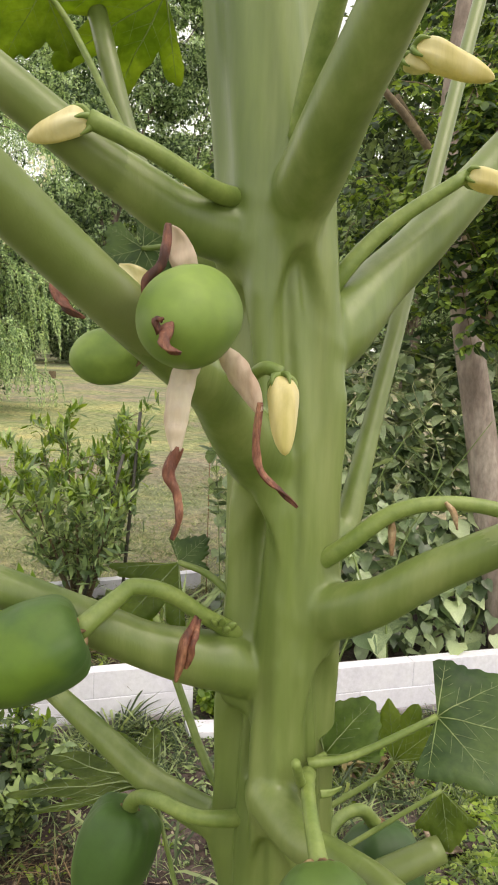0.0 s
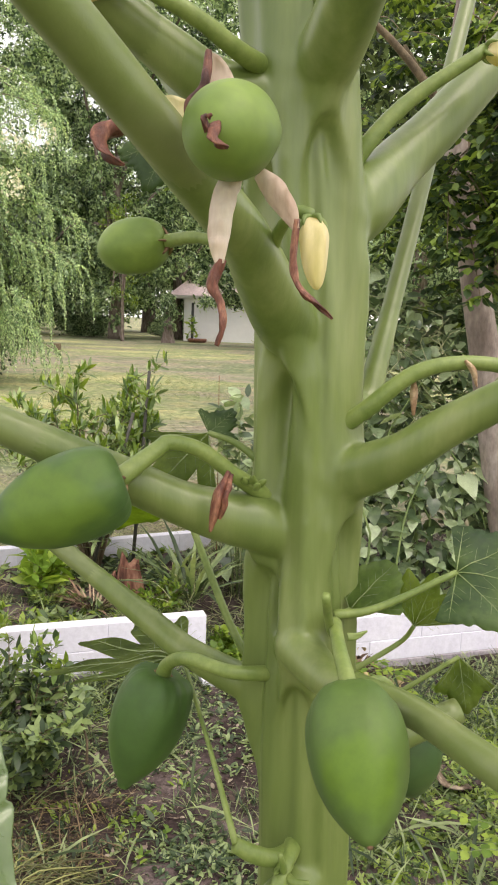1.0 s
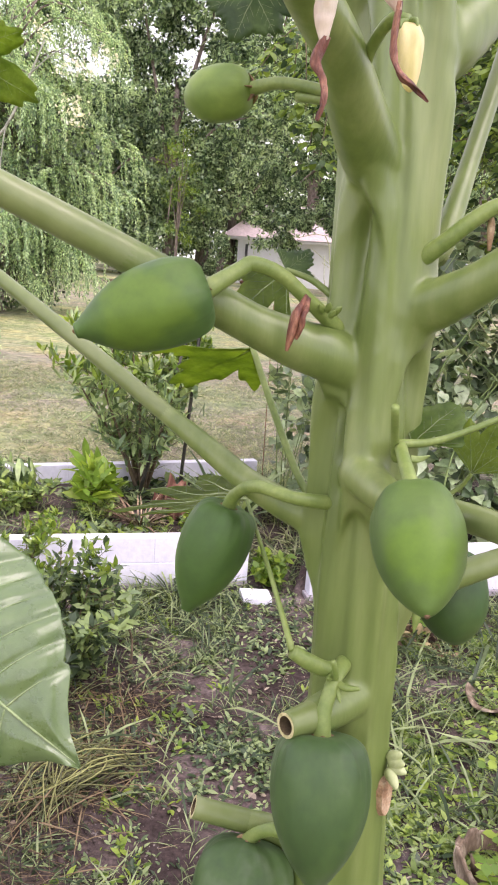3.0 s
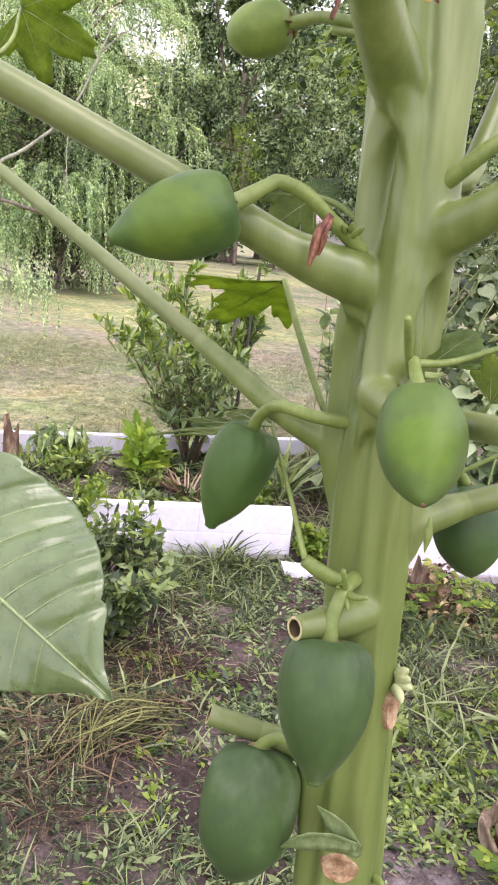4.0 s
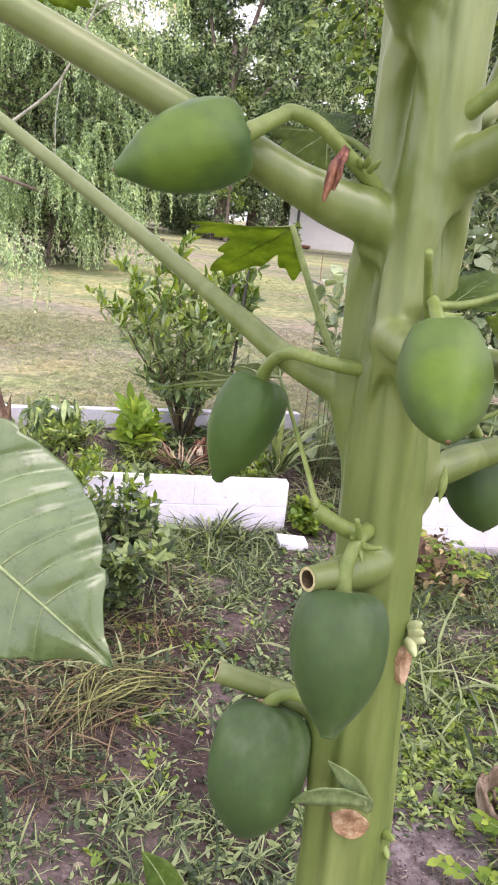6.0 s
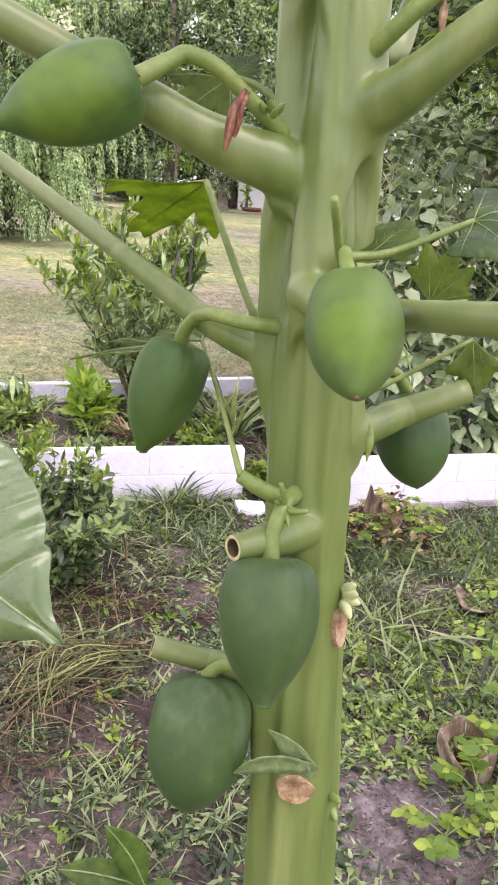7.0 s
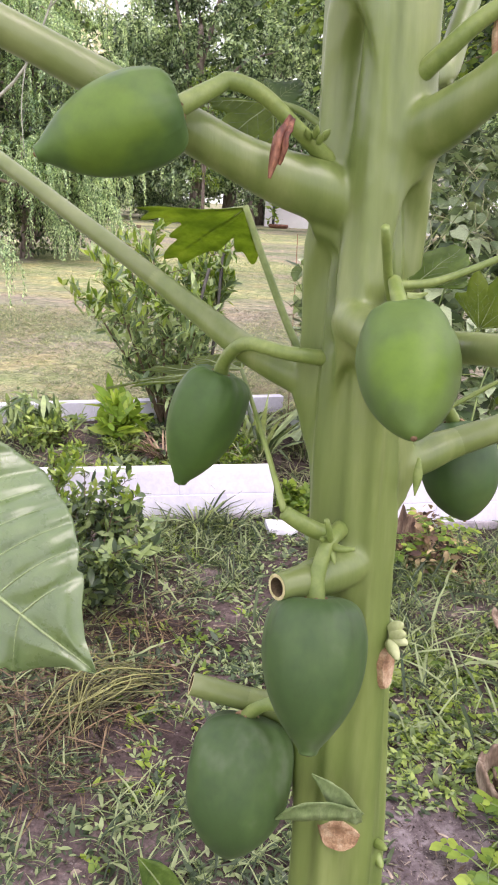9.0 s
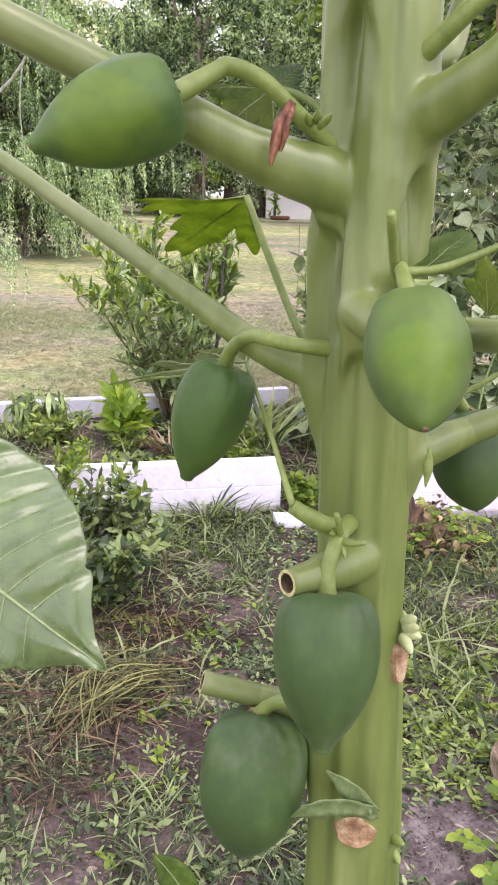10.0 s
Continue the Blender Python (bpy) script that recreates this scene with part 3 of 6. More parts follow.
def stem_radius(z, a, R):
    """Fluted stem: ribs that run down from the bases above, a hollow panel under each."""
    w = math.cos(7 * a + 1.6 * math.sin(z * 5.0))
    r = R * (1.015 + 0.066 * (abs(w) ** 0.7) * (1 if w > 0 else -1) + 0.010 * math.cos(13 * a + z * 7))
    for s in STALKS.values():
        th = math.atan2(s["way"][1], s["way"][0])
        da = (a - th + math.pi) % (2 * math.pi) - math.pi
        dz = s["z"] - z
        k = s["flare"] / 0.022
        ring = dz + 0.004 + 0.020 * (abs(da) / 1.2) ** 2      # the collar line that sweeps round from the base
        if abs(da) < 2.2:
            r += 0.0013 * k * math.exp(-(ring / 0.0040) ** 2) * (1 - abs(da) / 2.2)
        if -0.07 < dz < 0.03:
            low = 0.012 if dz > -0.004 else 0.032
            r += 0.0085 * k * math.exp(-(da / 0.55) ** 2) * math.exp(-((dz + 0.004) / low) ** 2)
        if dz > 0:
            arch = 0.013 + 0.026 * (da / 0.45) ** 2             # the hollow panel begins under an arch
            fall = math.exp(-dz / 0.165) * max(0.0, min(1, (dz - arch) / 0.008))
            r += 0.0062 * k * math.exp(-dz / 0.165) * min(1, dz / 0.02) * math.exp(-((abs(da) - 0.62) / 0.17) ** 2)
            r -= 0.0185 * k * fall * math.exp(-(da / 0.46) ** 4)
            r += 0.0030 * k * fall * math.exp(-(da / 0.11) ** 2)
    r += 0.0011 * noise.noise(Vector((math.cos(a) * 3, math.sin(a) * 3, z * 9)))
    return r


def stem_mesh():
    bm = bmesh.new()
    rows, segs, prev = 520, 120, None
    for i in range(rows + 1):
        z = -0.03 + 1.80 * i / rows
        cx, R = axis(z)
        ring = []
        for k in range(segs):
            a = 2 * math.pi * k / segs
            r = stem_radius(z, a, R)
            ring.append(bm.verts.new((cx + r * math.cos(a), AXIS_Y + r * math.sin(a), z)))
        if prev:
            for k in range(segs):
                bm.faces.new((prev[k], prev[(k + 1) % segs], ring[(k + 1) % segs], ring[k]))
        else:
            bm.faces.new(list(reversed(ring)))
        prev = ring
    bm.faces.new(prev)
    for s in STALKS.values():
        cx, R = axis(s["z"])
        c, w, p0 = Vector((cx, AXIS_Y, s["z"])), Vector(s["way"]).normalized(), Vector(s["pts"][0])
        flat = Vector((w.x, w.y, 0)).normalized()
        f, r0 = s["flare"] * 1.16, s["r"][0]
        deep, low = c - Vector((0, 0, 0.030)), c + flat * R * 0.14 - Vector((0, 0, 0.006))
        surf = c + flat * R * 0.84 + Vector((0, 0, 0.011))
        if "root" in s:
            surf = Vector(s["root"])
            low, deep = c.lerp(surf, 0.55), c - Vector((0, 0, 0.02))
        mid = surf.lerp(p0, 0.50) - Vector((0, 0, 0.001))
        back = (c + flat * 0.030).lerp(p0, 0.75)
        run = spline([(*back, r0), *[(*q, r) for q, r in zip(s["pts"], s["r"])]], 8)
        e1, e2 = (run[15], run[23]) if s.get("long") else (run[8], run[11]) if s.get("cut") else (run[11], run[15])
        tube_into(bm, [deep, low, surf, mid, p0, e1[:3], e2[:3]], [R * 0.3, R * (0.40 if "root" in s else 0.42), f * 0.78, f * 0.42 + r0 * 0.56, r0 + 0.0016, e1[3] + 0.0013, e2[3] + 0.0001], segs=28, steps=6)
    me = bpy.data.meshes.new("stem")
    bm.to_mesh(me)
    bm.free()
    return me


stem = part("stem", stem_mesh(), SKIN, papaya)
stem.matrix_parent_inverse = papaya.matrix_basis.inverted()
rem = stem.modifiers.new("blend", 'REMESH')
rem.mode, rem.voxel_size, rem.use_smooth_shade = 'VOXEL', 0.0013, True
smo = stem.modifiers.new("soften", 'SMOOTH')
smo.factor, smo.iterations = 0.5, 34


def hold(ob, parent=papaya):
    """Keeps a part that was built in world places where it is; a sub-part needs nothing."""
    if ob.parent != parent:
        return ob
    ob.matrix_parent_inverse = Matrix.Translation(parent.location).inverted()
    return ob


def stalk_parts():
    for key, s in STALKS.items():
        p0, p1 = Vector(s["pts"][0]), Vector(s["pts"][1])
        cx, _ = axis(s["z"])
        surf = Vector((cx, AXIS_Y, s["z"])) + Vector((s["way"][0], s["way"][1], 0)).normalized() * 0.030
        back = surf.lerp(p0, 0.75)
        pts = [back, *s["pts"]]
        rr = [s["r"][0] * 0.98, *s["r"]]
        ob = hold(part("leaf_stalk", tube(pts, rr, segs=24, steps=8, hollow=0.74 if s.get("cut") else 0.0), PETIOLE, papaya, "cut hollow leaf stalk" if s.get("cut") else ""))
        if s.get("cut"):
            ob.data.materials.append(PITH)
            ob.data.materials.append(HOLLOW)
            for i, f in enumerate(list(ob.data.polygons)[-24 * 2 - 1:]):
                f.material_index = 2 if i % 2 or i == 48 else 1
                f.use_smooth = False


stalk_parts()

BODY = [(0.0, 0.10), (0.012, 0.40), (0.05, 0.66), (0.15, 0.90), (0.30, 1.0), (0.47, 0.98), (0.64, 0.84), (0.79, 0.60), (0.90, 0.34), (0.955, 0.19), (0.985, 0.11), (1.0, 0.03)]
BLUNT = [(0.0, 0.10), (0.012, 0.42), (0.05, 0.68), (0.15, 0.91), (0.30, 1.0), (0.50, 1.0), (0.68, 0.90), (0.82, 0.69), (0.92, 0.43), (0.965, 0.25), (0.99, 0.13), (1.0, 0.03)]
EGG = [(0.0, 0.10), (0.012, 0.40), (0.05, 0.66), (0.15, 0.90), (0.30, 1.0), (0.46, 0.99), (0.63, 0.88), (0.77, 0.69), (0.88, 0.46), (0.945, 0.28), (0.98, 0.16), (1.0, 0.04)]
SHOULDER = [(0.0, 0.10), (-0.014, 0.30), (-0.016, 0.52), (0.014, 0.73), (0.08, 0.89), (0.22, 1.0), (0.40, 1.0), (0.58, 0.89), (0.74, 0.68), (0.86, 0.44), (0.93, 0.27), (0.965, 0.20), (0.99, 0.17), (1.0, 0.06)]
ROUND = [(0.0, 0.12), (0.02, 0.42), (0.09, 0.74), (0.25, 0.97), (0.45, 1.04), (0.65, 0.98), (0.82, 0.76), (0.94, 0.44), (0.985, 0.20), (1.0, 0.05)]


def fruit(label, top, tip, radius, profile=BODY, mat=FRUIT, stalk=None, stalk_r=0.005, seed=0, lobes=0.012):
    top, tip = Vector(top), Vector(tip)
    ob = hold(part("fruit", revolve(profile, top, tip, radius, lobes=lobes, wob=0.02, seed=seed), mat, papaya, label))
    d = (tip - top).normalized()
    m = frame_along(d)
    bm = bmesh.new()                                   # five dry sepals and the collar at the stalk
    for k in range(5):
        a = 2 * math.pi * (k + 0.3 * random.random()) / 5
        out = m @ Vector((math.cos(a), math.sin(a), 0))
        tube_into(bm, [top - d * 0.0015, top + out * 0.0065 - d * 0.0008, top + out * 0.0115 + d * 0.0022], [0.0030, 0.0022, 0.0006], segs=6, steps=3, flat=0.5)
    hold(part("calyx", bm, CALYX, ob, "brownish dry sepals"), papaya)
    bm = bmesh.new()
    tube_into(bm, [tip - d * 0.0035, tip + d * 0.0002, tip + d * 0.0010], [0.0024, 0.0016, 0.0006], segs=8, steps=2)
    hold(part("tip_scar", bm, CALYX, ob, "small dry scar at the tip"), papaya)
    if stalk:
        pts = [Vector(p) for p in stalk] + [top + d * 0.002]
        n = len(pts)
        rr = [stalk_r * (1.25 if i == 0 else 1.0) for i in range(n - 1)] + [stalk_r * 1.25]
        hold(part("fruit_stalk", tube(pts, rr, segs=14, steps=6), STALK, papaya))
    return ob


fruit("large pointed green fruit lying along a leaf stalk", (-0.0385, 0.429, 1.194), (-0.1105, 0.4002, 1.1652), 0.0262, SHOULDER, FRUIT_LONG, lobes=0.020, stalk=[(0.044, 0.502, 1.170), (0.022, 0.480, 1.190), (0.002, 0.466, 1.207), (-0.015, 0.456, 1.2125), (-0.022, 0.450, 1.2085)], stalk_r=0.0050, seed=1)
fruit("pointed green fruit hanging from a bent stalk", (-0.035, 0.541, 1.021), (-0.062, 0.530, 0.932), 0.0280, SHOULDER, lobes=0.024, stalk=[(0.066, 0.512, 1.045), (0.024, 0.494, 1.050), (-0.008, 0.505, 1.052), (-0.028, 0.530, 1.036)], stalk_r=0.0050, seed=2)
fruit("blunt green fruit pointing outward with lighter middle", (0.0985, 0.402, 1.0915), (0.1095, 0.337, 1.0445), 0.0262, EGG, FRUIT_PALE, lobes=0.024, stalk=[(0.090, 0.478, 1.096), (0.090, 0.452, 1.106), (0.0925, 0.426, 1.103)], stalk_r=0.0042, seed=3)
fruit("large dark green fruit hanging against the stem", (0.061, 0.440, 0.898), (0.068, 0.402, 0.806), 0.0342, SHOULDER, lobes=0.026, mat=FRUIT_DARK, stalk=[(0.072, 0.496, 0.930), (0.065, 0.458, 0.932), (0.0605, 0.444, 0.914)], stalk_r=0.0054, seed=4)
fruit("largest dark green fruit hanging under a cut stalk", (0.010, 0.495, 0.758), (0.009, 0.448, 0.660), 0.0405, BLUNT, lobes=0.030, mat=FRUIT_DARK, stalk=[(0.050, 0.490, 0.772), (0.030, 0.486, 0.778), (0.017, 0.490, 0.768)], stalk_r=0.0052, seed=5)
fruit("dark green fruit hanging beneath a cut stalk", (0.146, 0.610, 0.985), (0.163, 0.590, 0.908), 0.0310, BLUNT, FRUIT_MID, stalk=[(0.098, 0.548, 0.985), (0.112, 0.575, 1.003), (0.132, 0.595, 1.004)], stalk_r=0.0048, seed=6)
fruit("small round young fruit with dried flower remains", (0.038, 0.350, 1.368), (0.0315, 0.300, 1.3550), 0.0184, ROUND, FRUIT_YOUNG, stalk=[(0.020, 0.440, 1.330), (0.017, 0.420, 1.350), (0.030, 0.380, 1.368)], stalk_r=0.0042, seed=7, lobes=0.008)
fruit("small young green fruit behind a leaf stalk", (-0.050, 0.594, 1.344), (-0.106, 0.604, 1.336), 0.0205, ROUND, FRUIT_YOUNG, stalk=[(0.035, 0.545, 1.330), (0.010, 0.562, 1.338), (-0.025, 0.580, 1.346)], stalk_r=0.0045, seed=8, lobes=0.01)


# ---- flowers, buds, dried petals ----
def ribbon(points, widths, thick=0.0008, curl=0.25, side=(1, 0, 0.2), steps=12, crumple=0.45, twist=0.0):
    """A petal: a curved strip with thickness, cupped across."""
    rows = spline([(*p, w) for p, w in zip(points, widths)], steps)
    bm, prev = bmesh.new(), None
    side = Vector(side)
    for i, row in enumerate(rows):
        d = (Vector(rows[min(i + 1, len(rows) - 1)][:3]) - Vector(rows[max(i - 1, 0)][:3])).normalized()
        s = (side - d * side.dot(d)).normalized()
        n = s.cross(d)
        a = twist * i / (len(rows) - 1)
        s, n = s * math.cos(a) + n * math.sin(a), n * math.cos(a) - s * math.sin(a)
        c, w = Vector(row[:3]), max(row[3], 0.0004) * 0.5
        ring = []
        for top in (1, -1):
            for k in (-1, -0.5, 0, 0.5, 1)[::top]:
                ring.append(bm.verts.new(c + s * (k * w) + n * (curl * w * k * k + top * thick * 0.5 + crumple * w * noise.noise(c * 190 + Vector((k * 1.5, 0, 0))))))
        if prev:
            for k in range(10):
                bm.faces.new((prev[k], prev[(k + 1) % 10], ring[(k + 1) % 10], ring[k]))
        else:
            bm.faces.new(list(reversed(ring)))
        prev = ring
    bm.faces.new(prev)
    for f in bm.faces:
        f.smooth = True
    return bm


BUD = [(0.0, 0.35), (0.06, 0.72), (0.20, 1.0), (0.45, 0.95), (0.70, 0.78), (0.88, 0.50), (0.97, 0.25), (1.0, 0.05)]


def bud(label, base, tip, radius, seed=0):
    bm = revolve(BUD, base, tip, radius, lobes=0.06, segs=30, wob=0.12, seed=seed)
    ob = hold(part("flower_bud", bm, PETAL, papaya, label))
    d = (Vector(tip) - Vector(base)).normalized()
    bm = bmesh.new()
    for k in range(5):
        out = frame_along(d) @ Vector((math.cos(k * 1.257), math.sin(k * 1.257), 0))
        tube_into(bm, [Vector(base) - d * 0.001, Vector(base) + out * radius * 0.8 + d * 0.001, Vector(base) + out * radius * 1.02 + d * 0.006], [0.0022, 0.0016, 0.0005], segs=6, steps=3)
    hold(part("calyx", bm, STALK, ob, "small green sepals"), papaya)


bud("closed cream flower bud pointing down", (0.0660, 0.404, 1.338), (0.0705, 0.388, 1.303), 0.0072, 1)
bud("pale yellow flower bud on its stalk", (-0.038, 0.425, 1.461), (-0.069, 0.424, 1.450), 0.0072, 2)
bud("long cream flower bud near a leaf stalk", (0.124, 0.475, 1.514), (0.166, 0.473, 1.498), 0.0082, 3)
bud("small closed cream flower bud", (0.119, 0.477, 1.509), (0.132, 0.473, 1.502), 0.0050, 6)
bud("yellow flower bud at the end of a stalk", (0.168, 0.549, 1.466), (0.205, 0.545, 1.456), 0.0075, 4)


def stalklet(points, radii, label=""):
    hold(part("flower_stalk", tube(points, radii, segs=12, steps=6), STALK, papaya, label))


stalklet([(0.070, 0.515, 1.205), (0.102, 0.492, 1.234), (0.130, 0.490, 1.258), (0.160, 0.492, 1.266), (0.195, 0.495, 1.263), (0.24, 0.49, 1.25)], [0.0065, 0.0058, 0.0052, 0.0046, 0.0046, 0.0045], "bent side shoot with knobbly joint")
stalklet([(0.080, 0.535, 1.375), (0.093, 0.530, 1.400), (0.121, 0.540, 1.432), (0.168, 0.549, 1.466)], [0.0062, 0.0056, 0.0050, 0.0042])
stalklet([(0.030, 0.490, 1.436), (0.018, 0.460, 1.436), (-0.006, 0.438, 1.448), (-0.038, 0.425, 1.461)], [0.0066, 0.0054, 0.0048, 0.0050])
stalklet([(0.066, 0.480, 1.468), (0.071, 0.462, 1.492), (0.080, 0.442, 1.525), (0.095, 0.41, 1.57)], [0.0085, 0.0075, 0.0072, 0.007])
stalklet([(0.040, 0.446, 1.318), (0.048, 0.424, 1.334), (0.057, 0.409, 1.342), (0.0655, 0.404, 1.340)], [0.0040, 0.0034, 0.0034, 0.0036])
stalklet([(0.090, 0.468, 1.096), (0.0865, 0.448, 1.108), (0.0830, 0.417, 1.137)], [0.0050, 0.0030, 0.0026], "short leafless green spur")
stalklet([(0.040, 0.540, 1.318), (0.020, 0.560, 1.330), (-0.012, 0.575, 1.336)], [0.005, 0.0042, 0.0036])
stalklet([(0.076, 0.502, 0.922), (0.060, 0.468, 0.934), (0.046, 0.456, 0.944), (0.034, 0.452, 0.952)], [0.0066, 0.0060, 0.0058, 0.0050], "cut stub of a side shoot")
stalklet([(0.064, 0.462, 0.932), (0.066, 0.452, 0.938), (0.063, 0.448, 0.952)], [0.0030, 0.0024, 0.0018])
stalklet([(0.064, 0.462, 0.930), (0.073, 0.450, 0.932), (0.083, 0.448, 0.934)], [0.0030, 0.0026, 0.0014])
for base, tip in (((0.066, 0.456, 0.932), (0.071, 0.446, 0.922)), ((0.063, 0.458, 0.934), (0.060, 0.447, 0.938)), ((0.030, 0.482, 1.184), (0.028, 0.473, 1.190)), ((0.033, 0.480, 1.185), (0.035, 0.472, 1.192)), ((0.035, 0.478, 1.182), (0.039, 0.470, 1.187)), ((0.037, 0.478, 1.184), (0.043, 0.471, 1.190))):
    hold(part("side_bud", revolve([(0.0, 0.4), (0.3, 1.0), (0.7, 0.8), (1.0, 0.1)], base, tip, 0.0023, lobes=0.06, segs=14), STALK, papaya, "tiny pale green side bud"))


def petals():
    hold(part("petal", ribbon([(0.037, 0.345, 1.352), (0.0315, 0.335, 1.340), (0.0300, 0.330, 1.322), (0.0310, 0.329, 1.310)], [0.007, 0.0105, 0.0095, 0.004], side=(1, -0.1, 0)), PETAL_PALE, papaya, "faded limp petal"))
    hold(part("petal", ribbon([(0.0310, 0.329, 1.312), (0.0290, 0.327, 1.302), (0.0335, 0.326, 1.294), (0.0345, 0.325, 1.284), (0.0320, 0.324, 1.276)], [0.005, 0.0050, 0.0034, 0.0042, 0.0016], side=(1, -0.4, 0), curl=0.9, twist=2.9), DRY, papaya, "shrivelled red-brown petal end"))
    hold(part("petal", ribbon([(0.044, 0.350, 1.350), (0.0505, 0.345, 1.343), (0.0580, 0.342, 1.333), (0.0615, 0.341, 1.326)], [0.006, 0.0105, 0.0080, 0.003], side=(0.6, -0.1, 0.8)), PETAL_PALE, papaya, "faded limp petal"))
    hold(part("petal", ribbon([(0.0610, 0.341, 1.330), (0.0615, 0.340, 1.316), (0.0640, 0.340, 1.304), (0.0720, 0.340, 1.296), (0.0790, 0.340, 1.289)], [0.003, 0.0034, 0.0042, 0.0032, 0.0010], side=(0.8, -0.4, 0.4), curl=0.9, twist=3.4), DRY, papaya, "shrivelled red-brown petal end"))
    hold(part("petal", ribbon([(0.031, 0.352, 1.377), (0.0270, 0.350, 1.386), (0.0240, 0.350, 1.394), (0.0205, 0.349, 1.398)], [0.006, 0.0110, 0.0075, 0.003], side=(1, 0, 0.5)), PETAL_PALE, papaya, "faded limp petal"))
    hold(part("petal", ribbon([(0.0205, 0.346, 1.399), (0.0215, 0.342, 1.390), (0.0210, 0.341, 1.382), (0.0150, 0.341, 1.374), (0.0165, 0.341, 1.364)], [0.003, 0.0042, 0.0040, 0.0046, 0.0020], side=(1, -0.4, 0), curl=0.9, twist=2.4), DRY, papaya, "shrivelled red-brown petal end"))
    hold(part("petal", ribbon([(0.024, 0.356, 1.370), (0.0150, 0.357, 1.374), (0.0050, 0.358, 1.380), (-0.0020, 0.359, 1.383)], [0.006, 0.0085, 0.0070, 0.002], side=(0.3, 0, 1)), PETAL, papaya, "cream petal"))
    hold(part("petal", ribbon([(-0.020, 0.405, 1.392), (-0.032, 0.402, 1.385), (-0.039, 0.400, 1.377), (-0.037, 0.399, 1.368), (-0.029, 0.399, 1.362)], [0.004, 0.0095, 0.0110, 0.008, 0.001], side=(0.8, -0.3, 0.4), curl=0.9, twist=2.9), DRY, papaya, "shrivelled dark red petal"))
    # remains of the flower on the tip of the small round fruit
    hold(part("petal", ribbon([(0.0305, 0.2975, 1.3575), (0.0330, 0.2930, 1.3545), (0.0350, 0.2920, 1.3505), (0.0385, 0.2935, 1.3485)], [0.0055, 0.0048, 0.0036, 0.001], side=(0.6, -0.5, 0.6), curl=0.9, twist=3.4), DRY, papaya, "dried flower remains"))
    hold(part("petal", ribbon([(0.0310, 0.2975, 1.3550), (0.0298, 0.2940, 1.3590), (0.0320, 0.2930, 1.3600)], [0.0030, 0.0026, 0.001], side=(0.2, -0.8, 0.6), curl=0.9, twist=2.4), DRY, papaya, "dried flower remains"))
    # brown spent flower over the lower leaf stalk, and two under the side shoot
    hold(part("petal", ribbon([(0.0200, 0.462, 1.196), (0.0165, 0.452, 1.186), (0.0150, 0.449, 1.174), (0.0120, 0.450, 1.160)], [0.003, 0.0075, 0.0070, 0.002], side=(1, -0.2, 0), twist=0.5, curl=1.0), DRY, papaya, "shrivelled red-brown flower"))
    hold(part("petal", ribbon([(0.0215, 0.462, 1.194), (0.0200, 0.452, 1.186), (0.0185, 0.450, 1.176), (0.0165, 0.452, 1.168)], [0.003, 0.0050, 0.0045, 0.002], side=(0.5, -0.8, 0), curl=0.8), DRY, papaya, "shrivelled petal"))
    hold(part("petal", ribbon([(0.131, 0.492, 1.254), (0.1315, 0.492, 1.246), (0.132, 0.492, 1.232)], [0.002, 0.005, 0.002], curl=0.7), SCAR, papaya, "small brown dry bract"))
    hold(part("petal", ribbon([(0.160, 0.485, 1.268), (0.165, 0.484, 1.262), (0.168, 0.485, 1.252)], [0.002, 0.004, 0.001], curl=0.7), SCAR, papaya, "small brown dry bract"))
    hold(part("petal", ribbon([(0.098, 0.455, 1.098), (0.104, 0.458, 1.098), (0.110, 0.462, 1.100)], [0.005, 0.004, 0.001], side=(0, 0.3, 1)), STALK, papaya, "yellowing small bract"))
    hold(part("petal", ribbon([(0.118, 0.500, 0.985), (0.1185, 0.497, 0.972), (0.1180, 0.497, 0.958)], [0.002, 0.0065, 0.001], curl=0.4), STALK, papaya, "small yellow-green bract"))
    hold(part("petal", ribbon([(-0.005, 0.52, 1.45), (-0.010, 0.518, 1.437), (-0.008, 0.517, 1.428)], [0.004, 0.010, 0.004], side=(1, 0, 0)), PETAL, papaya, "cream petal"))


petals()


# ---- scars and tiny shoots on the stem ----
def scar(center, w, h, normal, label):
    bm = bmesh.new()
    m = frame_along(normal)
    rim = []
    n = 24
    c0 = Vector(center)
    rings = []
    for s, dep in ((1.0, 0.0), (0.86, 0.0022), (0.55, 0.0012), (0.2, 0.0016)):
        ring = []
        for k in range(n):
            a = 2 * math.pi * k / n
            x, y = math.cos(a) * w * s, math.sin(a) * h * s * (1.0 if math.sin(a) < 0 else 0.75)
            wv = 1 + 0.12 * noise.noise(Vector((math.cos(a) * 2, math.sin(a) * 2, w * 99)))
            ring.append(bm.verts.new(c0 + m @ Vector((x * wv, y * wv, dep - 0.35 * x * x / 0.038 - 0.003 * (s == 1.0)))))
        rings.append(ring)
    for a, b in zip(rings, rings[1:]):
        for k in range(n):
            bm.faces.new((a[k], a[(k + 1) % n], b[(k + 1) % n], b[k]))
    bm.faces.new(rings[-1])
    bmesh.ops.recalc_face_normals(bm, faces=bm.faces)
    hold(part("leaf_scar", bm, SCAR, papaya, label))


def stem_point(z, ang, lift=0.0):
    cx, R = axis(z)
    r = stem_radius(z, radians(ang), R) + lift
    return (cx + r * math.cos(radians(ang)), AXIS_Y + r * math.sin(radians(ang)), z)


